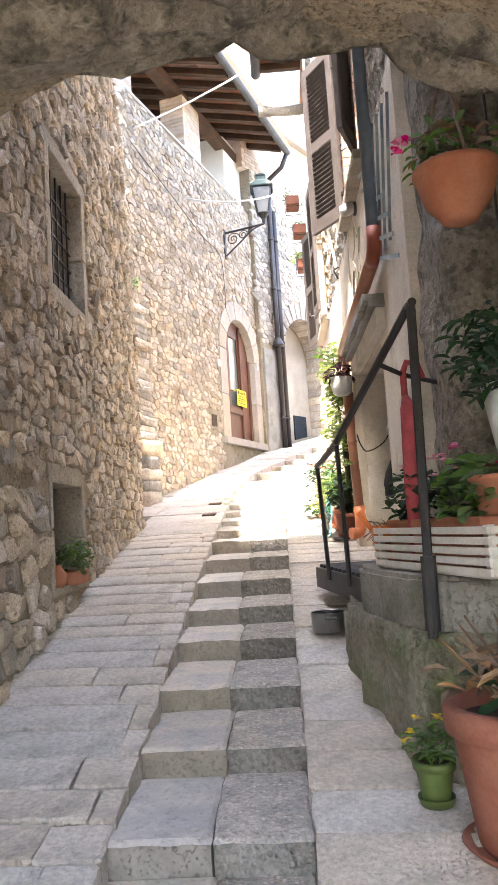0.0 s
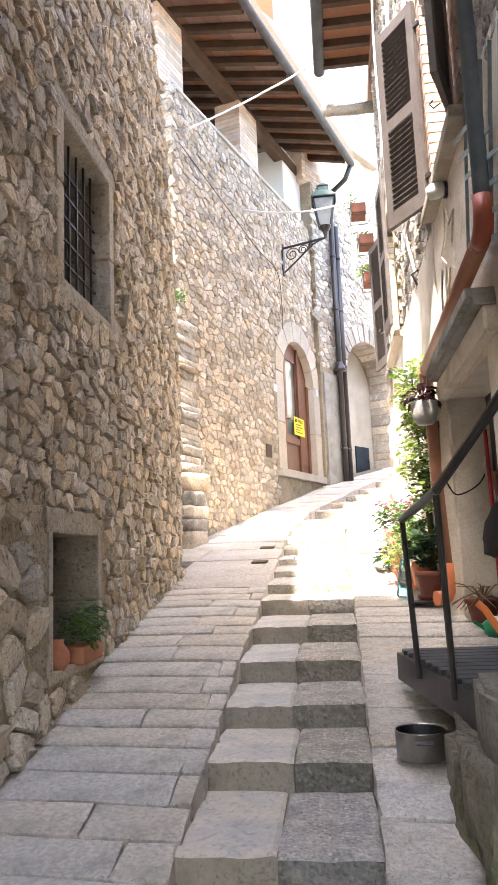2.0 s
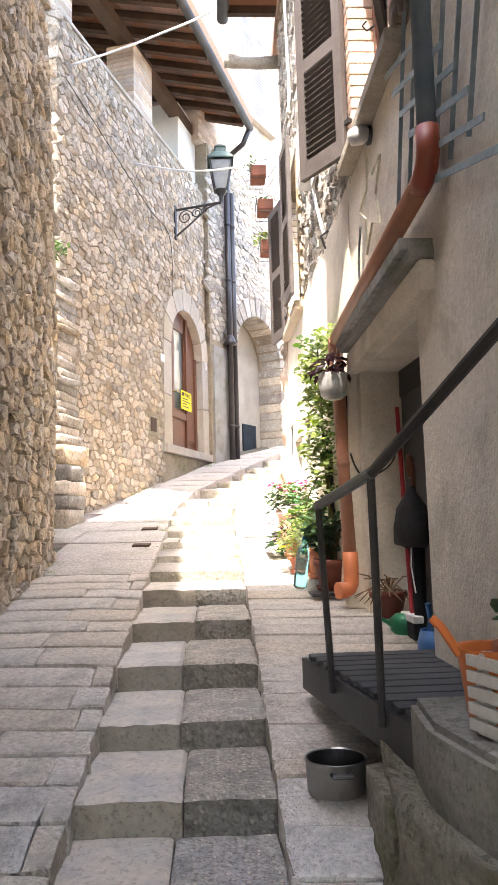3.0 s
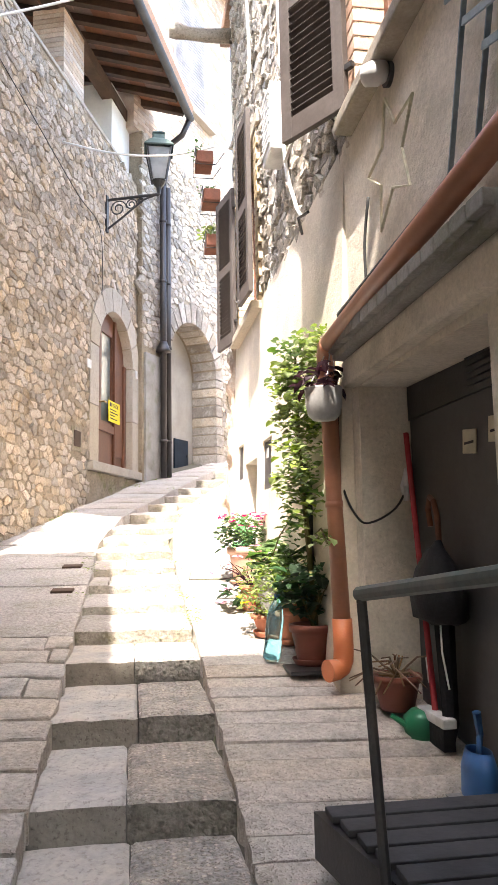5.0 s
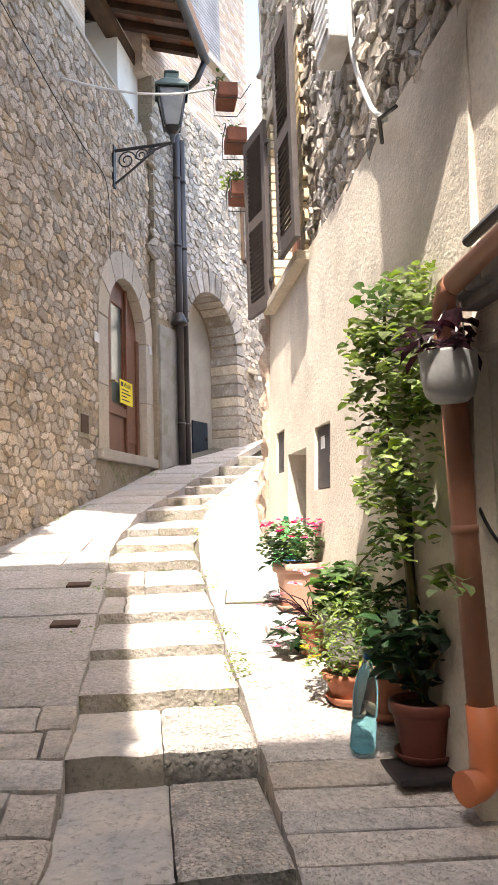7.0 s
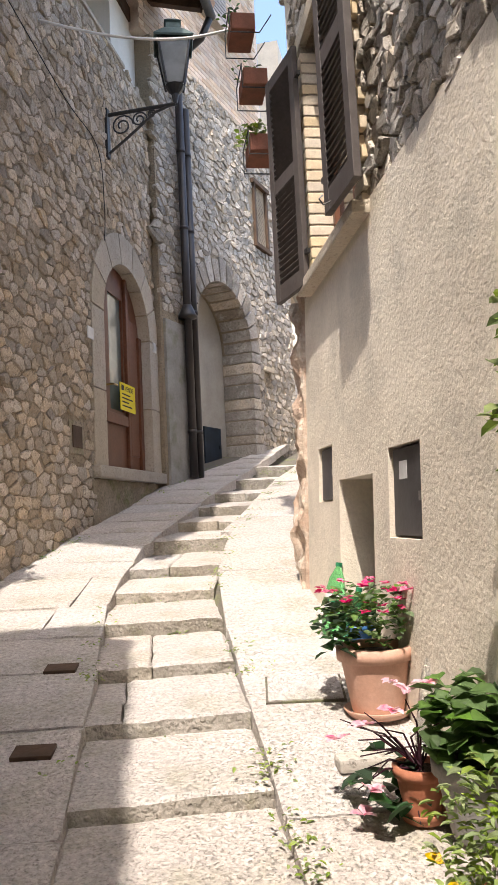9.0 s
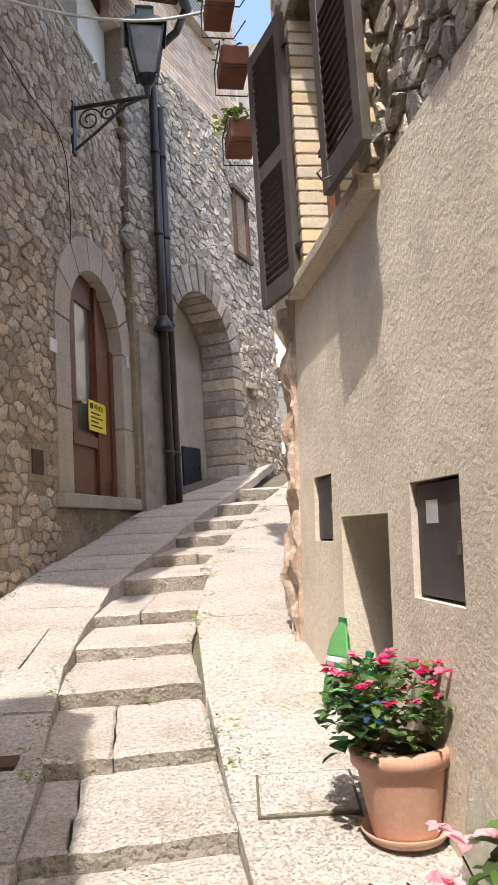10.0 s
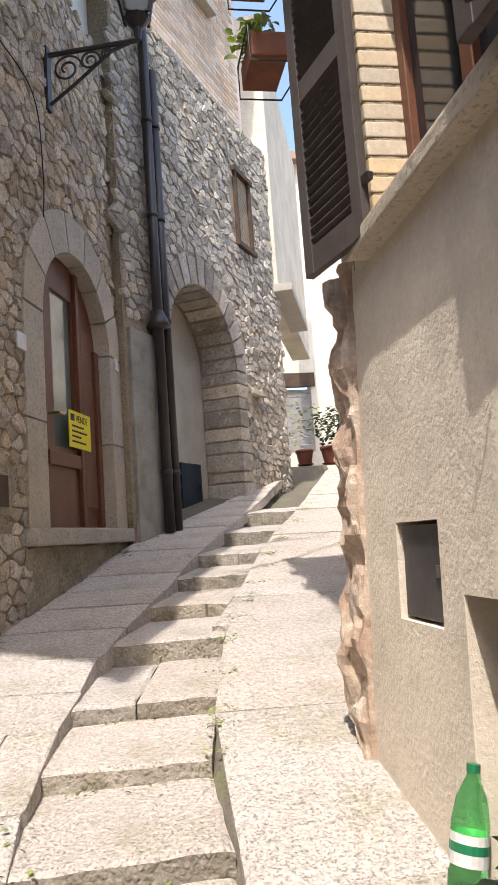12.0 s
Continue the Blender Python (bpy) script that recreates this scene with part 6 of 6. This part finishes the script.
bmesh.ops.translate(bm, verts=[v for v in r["geom"] if isinstance(v, bmesh.types.BMVert)], vec=(0, 0, 0.235))
bmesh.ops.bevel(bm, geom=list(bm.edges), offset=0.02, segments=2, affect="EDGES")
tagged(part("stone_slab", bm, SHADECEMENT), "grey cement slab on the stone base", "slab", kind="structure")
rock = thing("rock_block", (0.30, 4.30, 0.70), "rough low stone block under the platform", "stone")
bmr = box((0.02, -0.25, 0), (0.4, 0.12, 0.25))
bmesh.ops.subdivide_edges(bmr, edges=list(bmr.edges), cuts=3, use_grid_fill=True)
for v in bmr.verts:
    v.co += noise.noise_vector(v.co * 8) * 0.03
part("block", bmr, MOSSROCK, rock, smooth=True)
cs = thing("casserole", (0.24, 4.56, gz(4.56) + 0.02), "steel cooking pot with black inside and handles", "pot")
part("body", lathe([(0, 0.004), (0.095, 0.0), (0.105, 0.01), (0.11, 0.115), (0.115, 0.12), (0.107, 0.12), (0.104, 0.1), (0.1, 0.012), (0, 0.012)], 28), STEEL, cs, smooth=True)
part("lining", lathe([(0.1035, 0.116), (0.0985, 0.016), (0, 0.016)], 28), IRON, cs)
for s in (-1, 1):
    part("handle", tube([(-0.03, s * 0.108, 0.09), (-0.03, s * 0.145, 0.095), (0.03, s * 0.145, 0.095), (0.03, s * 0.108, 0.09)], 0.009, 8), IRON, cs)
# crate planter
crz = math.degrees(math.atan2(2.8 - 3.8, 0.69 - 0.41))
cr = thing("crate_planter", (0.44, 3.68, 1.24), "white slatted wooden crate planter on the base", "planter", rz=crz)
for k in range(5):
    z0 = 0.01 + k * 0.038
    part("slat", box((0, 0.0, z0), (1.04, 0.014, z0 + 0.028), bevel=0.002), WHITEWOOD, cr)
    part("slat", box((0, 0.32, z0), (1.04, 0.334, z0 + 0.028), bevel=0.002), WHITEWOOD, cr)
    part("slat", box((1.026, 0.014, z0), (1.04, 0.32, z0 + 0.028), bevel=0.002), WHITEWOOD, cr)
    part("slat", box((0, 0.014, z0), (0.014, 0.32, z0 + 0.028), bevel=0.002), WHITEWOOD, cr)
for x0, y0 in ((0.016, 0.016), (0.99, 0.016), (0.016, 0.29), (0.99, 0.29)):
    part("corner_post", box((x0, y0, 0), (x0 + 0.03, y0 + 0.03, 0.195)), WHITEWOOD, cr)
part("bottom", box((0.016, 0.016, 0), (1.02, 0.316, 0.012)), WHITEWOOD, cr)
mcr = pose(0.44, 3.68, 1.25, 0, 0, crz)
rc = random.Random(66)
for x0, mt, fm in ((0.22, LEAFDARK, PINKWHITE), (0.70, LEAF, PINK)):
    q = mcr @ Vector((x0, 0.16, 0.015))
    pc = thing("potted_plant", tuple(q), "flowering pink plant in a terracotta trough inside the crate", "plant", rz=crz)
    part("trough", box((-0.2, -0.1, 0), (0.2, 0.1, 0.2), bevel=0.015), TERRA, pc)
    leaves("foliage", pc, blob(rc, 190, (0, 0, 0.3), (0.2, 0.13, 0.13), 0.15), 0.07, mt, rc, width=0.8)
    flowers(pc, [(rc.uniform(-.12, .2), rc.uniform(-.1, .1), rc.uniform(0.38, 0.5)) for _ in range(7)], 0.04, fm, rc)
ur = thing("urn_planter", (0.93, 3.0, 1.235), "terracotta urn with spiky green plant", "planter")
part("urn", lathe([(0, 0), (0.09, 0), (0.1, 0.02), (0.06, 0.06), (0.055, 0.12), (0.1, 0.16), (0.14, 0.24), (0.16, 0.36), (0.18, 0.37), (0.18, 0.39), (0.15, 0.39), (0.13, 0.33)], 24), TERRA, ur, smooth=True)
leaves("foliage", ur, blob(rc, 60, (0, 0, 0.4), (0.06, 0.06, 0.03), 0.0), 0.2, LEAF, rc, width=0.12, droop=-0.2)
pa = thing("parasol", (0, 0, 0), "closed faded red parasol standing by the rail", "parasol")
part("cloth", tube([(0.62, 3.5, 2.05), (0.63, 3.48, 1.98), (0.62, 3.45, 1.6), (0.60, 3.4, 1.25)], [0.015, 0.042, 0.05, 0.03], 10), PARASOL, pa, smooth=True)
part("pole", tube([(0.60, 3.4, 1.25), (0.6, 3.4, 1.235)], 0.014, 8), REDMAT, pa)
part("crook", tube([(0.62, 3.5, 2.04), (0.62, 3.5, 2.16), (0.64, 3.5, 2.21), (0.69, 3.5, 2.2), (0.71, 3.5, 2.13)], 0.016, 8), PARASOL, pa)
ob_ = thing("plastic_basket", (0.53, 3.72, 1.24), "orange plastic basket with holes on the slab", "basket")
# pier of the vault, and a dark wall added where there is a dark opening
V, F = [], []
NZ, NU = 40, 36
for j in range(NZ + 1):
    for i in range(NU):
        a = 2 * math.pi * i / NU
        sx, sy = math.copysign(abs(math.cos(a)) ** 0.5, math.cos(a)), math.copysign(abs(math.sin(a)) ** 0.5, math.sin(a))
        x, y, z = 1.05 + 0.24 * sx, 3.62 + 0.36 * sy, 0.9 + 3.4 * j / NZ
        n3 = noise.noise_vector((x * 4, y * 4, z * 4)) * 0.05 + noise.noise_vector((x * 13, y * 13, z * 13)) * 0.02
        V.append((x + n3.x, y + n3.y, z))
F = [(j * NU + i, j * NU + (i + 1) % NU, (j + 1) * NU + (i + 1) % NU, (j + 1) * NU + i) for j in range(NZ) for i in range(NU)]
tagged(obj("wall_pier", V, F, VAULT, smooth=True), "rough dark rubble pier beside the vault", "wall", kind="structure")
yardw = slab_with_holes("wall_yard", wall_plane((1.75, 4.3), (1.75, 2.0)), rect(0, 2.3, 0, 4.4), [], 0.2, VAULT, "dark stone wall added to close a dark side opening")
# Out of view; added to close the side opening from above.
tagged(part("ceiling_yard", box((0.8, 2.1, 4.06), (1.9, 4.3, 4.2)), MORTAR), "stone soffit added over the side yard", "ceiling", kind="structure")
# hanging bowl and ferns
hb = thing("hanging_basket", (0.715, 2.6, 2.53), "terracotta hanging bowl with trailing plants", "plant")
part("bowl", lathe([(0, 0.0), (0.065, 0.0), (0.07, 0.012), (0.12, 0.07), (0.148, 0.17), (0.156, 0.175), (0.156, 0.195), (0.14, 0.195), (0.11, 0.1)], 30), TERRA, hb, smooth=True)
part("soil", lathe([(0, 0.17), (0.14, 0.17)], 18), SOIL, hb)
leaves("foliage", hb, blob(rc, 160, (0, 0.05, 0.27), (0.17, 0.17, 0.11), 0.1), 0.06, LEAF, rc, width=0.35)
leaves("foliage", hb, blob(rc, 50, (0, 0.0, 0.3), (0.14, 0.1, 0.1), 0.1), 0.07, LEAFDRY, rc, width=0.4)
flowers(hb, [(-0.17, 0.1, 0.36), (-0.14, 0.12, 0.38), (-0.19, 0.12, 0.34)], 0.035, PINK, rc)
for a in (0.5, 2.6, 4.7):
    part("cord", tube([(0.15 * math.cos(a), 0.15 * math.sin(a), 0.19), (0.0, 0.05, 0.62)], 0.006, 6), LEAFDRY, hb)
fe = thing("fern", (0.88, 2.75, 1.95), "dark green feathery fern growing by the pier", "plant")
leaves("foliage", fe, blob(rc, 330, (-0.02, 0, 0.12), (0.2, 0.2, 0.2), 0.1), 0.075, LEAFDARK, rc, width=0.4, droop=0.6)
part("pot", lathe([(0, -0.25), (0.07, -0.25), (0.11, 0.0), (0.1, 0.0), (0, -0.04)], 18), POTWHITE, fe, smooth=True)
part("hanger", tube([(0, 0.0, 0.0), (0.05, 0.1, 0.6), (0.1, 0.3, 2.1)], 0.006, 6), IRON, fe)
# big pot, green pot by the base
bp_ = thing("potted_plant", (0.74, 2.56, gz(2.56) + 0.012), "large terracotta pot with withered stalks and saucer", "plant")
pot_parts(bp_, 0.235, 0.47, material("old red terracotta", (0.23, 0.08, 0.05), 0.8, vary=0.15, grain=60, blotch=6, bump=0.2, tint=(0.27, 0.115, 0.075)), True, 0.04)
stems(bp_, [(rc.uniform(-.25, .2), rc.uniform(-.2, .2), rc.uniform(0.5, 0.85)) for _ in range(18)], (0, 0, 0.4), 0.007, rc, LEAFDRY)
leaves("foliage", bp_, blob(rc, 60, (0, 0, 0.55), (0.24, 0.2, 0.1), 0.1), 0.13, LEAFDRY, rc, width=0.25)
leaves("foliage", bp_, blob(rc, 8, (0.02, 0, 0.5), (0.2, 0.16, 0.05), 0.1), 0.26, LEAFDARK, rc, width=0.2)
gp = thing("potted_plant", (0.49, 2.83, gz(2.83) + 0.012), "yellow flowering plant in an olive green pot", "plant")
pot_parts(gp, 0.072, 0.16, POTGREEN)
leaves("foliage", gp, blob(rc, 130, (0, 0, 0.22), (0.1, 0.1, 0.07), 0.1), 0.045, LEAF, rc, width=0.35)
flowers(gp, [(-0.08, -0.02, 0.26), (-0.05, 0.03, 0.3), (-0.1, 0.03, 0.22), (0.02, -0.02, 0.31)], 0.03, YELLOW, rc)
part("basket", lathe([(0, 0.005), (0.07, 0.0), (0.095, 0.19), (0.1, 0.2), (0.09, 0.195), (0.066, 0.01)], 20), ORANGEPL, ob_, smooth=True)
part("handle", tube([(-0.09, 0, 0.18), (-0.13, 0.02, 0.25), (-0.15, 0.03, 0.27)], 0.012, 8), ORANGEPL, ob_)

# ---- lantern on its bracket ----
ln = thing("street_lantern", (0.03, 13.55, 7.12), "black iron street lantern with frosted panes and verdigris cap", "lamp")
ln.scale = (1.25, 1.25, 1)
part("spike", tube([(0, 0, 0), (0, 0, 0.12)], [0.02, 0.035], 8), IRON, ln)
part("cup", lathe([(0.03, 0.1), (0.07, 0.16), (0.09, 0.2), (0, 0.2)], 12), IRON, ln)
for k in range(4):
    a = math.pi / 4 + k * math.pi / 2
    c, s = math.cos(a), math.sin(a)
    part("bar", tube([(0.11 * c, 0.11 * s, 0.2), (0.2 * c, 0.2 * s, 0.68)], 0.012, 6), IRON, ln)
    a2 = a + math.pi / 2
    c2, s2 = math.cos(a2), math.sin(a2)
    obj("pane", [(0.105 * c, 0.105 * s, 0.21), (0.105 * c2, 0.105 * s2, 0.21), (0.195 * c2, 0.195 * s2, 0.67), (0.195 * c, 0.195 * s, 0.67)], [(0, 1, 2, 3)], FROST, ln, "frosted lantern pane")
part("cap", lathe([(0.24, 0.68), (0.25, 0.70), (0.14, 0.82), (0.09, 0.86), (0.09, 0.92), (0.11, 0.94), (0.05, 0.99), (0.0, 1.02)], 4, pose(0, 0, 0, 0, 0, 45)), COPPERGREEN, ln, "green copper cap")
bk = thing("lantern_bracket", (0, 0, 0), "black wrought iron scroll bracket on the wall", "bracket")
w0 = mB @ Vector((3.75, 7.05, 0.02))
w1 = Vector((0.03, 13.55, 7.12))
part("arm", tube([w0, w1], 0.022, 8), IRON, bk)
part("plate", box((3.71, 6.55, 0.01), (3.79, 7.12, 0.04), mB), IRON, bk)
d = w1 - w0
part("stay", tube([mB @ Vector((3.75, 6.6, 0.04)), w0 + d * 0.3 + Vector((0, 0, -0.3)), w0 + d * 0.7 + Vector((0, 0, -0.06)), w0 + d * 0.95], 0.016, 8), IRON, bk)
for cc, rad in ((0.22, 0.13), (0.47, 0.09), (0.65, 0.05)):
    c0 = w0 + d * cc + Vector((0, 0, -rad - 0.02))
    part("scroll", tube([c0 + (d.normalized() * math.cos(q) + Vector((0, 0, 1)) * math.sin(q)) * rad * (1 - q / 14) for q in [k * 0.45 for k in range(24)]], 0.010, 6), IRON, bk)

# ---- flower boxes on the far side of the right house ----
for k, (x0, y0, z0, fl_) in enumerate(((0.44, 11.5, 6.5, 0), (0.52, 11.5, 6.02, 0), (0.55, 11.5, 5.45, 1))):
    fb = thing("flower_box", (x0 + 0.06, y0, z0), "terracotta flower box on an iron wall rack", "planter", group="flower boxes on the wall")
    fb.scale = (0.7, 0.7, 0.8)
    part("box", box((-0.13, -0.22, 0), (0.16, 0.25, 0.18), bevel=0.012), BOXCLAY, fb)
    part("rack", tube([(-0.15, -0.24, 0.2), (-0.15, -0.24, -0.05), (0.2, -0.24, -0.05), (0.35, -0.24, 0.15)], 0.008, 6), IRON, fb)
    part("rack", tube([(-0.15, 0.27, 0.2), (-0.15, 0.27, -0.05), (0.2, 0.27, -0.05), (0.35, 0.27, 0.15)], 0.008, 6), IRON, fb)
    part("rack", tube([(-0.15, -0.24, 0.2), (-0.15, 0.27, 0.2)], 0.008, 6), IRON, fb)
    n = (30, 30, 160)[k]
    leaves("foliage", fb, blob(rc, n, (-0.05, 0, 0.24), (0.2, 0.25, 0.13), 0.1), 0.08, LEAFLIGHT if k == 2 else LEAF, rc)

# ---- the far end of the lane ----
far = slab_with_holes("wall_far_facade", wall_plane((2.0, 25.5), (12.0, 25.5)), rect(0, 10, 2, 12.5), [rect(1.45, 2.45, 4.9, 6.9)], 0.4, PLASTER, "pale sunlit facade at the end of the lane")
fd = thing("door_3", (0, 0, 0), "weathered grey plank door at the lane's end", "door", kind="structure")
for k in range(8):
    part("plank", box((3.4, 25.55, 4.9 + k * 0.2), (4.5, 25.6, 5.09 + k * 0.2)), GREYWOOD, fd)
part("lintel", box((3.35, 25.45, 6.55), (4.55, 25.6, 6.9)), DARKWOOD, fd)
part("roof_far", box((1.8, 25.2, 12.5), (12, 26, 12.7)), TILE)
tagged(bpy.data.objects["roof_far"], "clay tile roof line of the far facade", "roof", kind="structure")
fp = thing("potted_plant", (4.3, 23.6, gz(23.6) - 0.02), "leafy shrub in a terracotta pot at the lane's end", "plant")
pot_parts(fp, 0.25, 0.4, TERRADARK)
leaves("foliage", fp, blob(rc, 260, (0, 0, 0.8), (0.4, 0.4, 0.5), 0.1), 0.13, LEAFDARK, rc)
fp2 = thing("potted_plant", (3.75, 23.9, gz(23.9) - 0.02), "thin light green shrub in a pot", "plant")
pot_parts(fp2, 0.2, 0.35, TERRADARK)
leaves("foliage", fp2, blob(rc, 120, (0, 0, 1.0), (0.4, 0.3, 0.8), 0.1), 0.11, LEAFLIGHT, rc)
mF = wall_plane((2.35, 19.0), (3.9, 23.4))
fw = slab_with_holes("wall_far_west", mF, rect(-0.25, 5, 6.82, 11.5), [], 0.4, PLASTER, "cream plaster house side beyond the stone wall")
slab_with_holes("wall_far_low", mF @ Matrix.Translation((0, 0, -0.9)), rect(-0.25, 5, 2.5, 6.7), [], 0.3, PLASTER, "set back lower wall under the stone eave")
part("roof_far_eave", box((-0.3, 6.7, -0.1), (2.2, 6.818, 0.22), mF), DRESSED)
tagged(bpy.data.objects["roof_far_eave"], "thin stone eave slab over the far lane", "roof", kind="structure")
fe2 = slab_with_holes("wall_far_east", wall_plane((9.0, 26.0), (4.2, 14.6)), rect(0, 12.4, 2, 7.0), [], 0.3, PLASTER, "plain house wall on the outer side of the bend")
tagged(fe2, "plain house wall on the outer side of the bend", "wall", kind="structure")
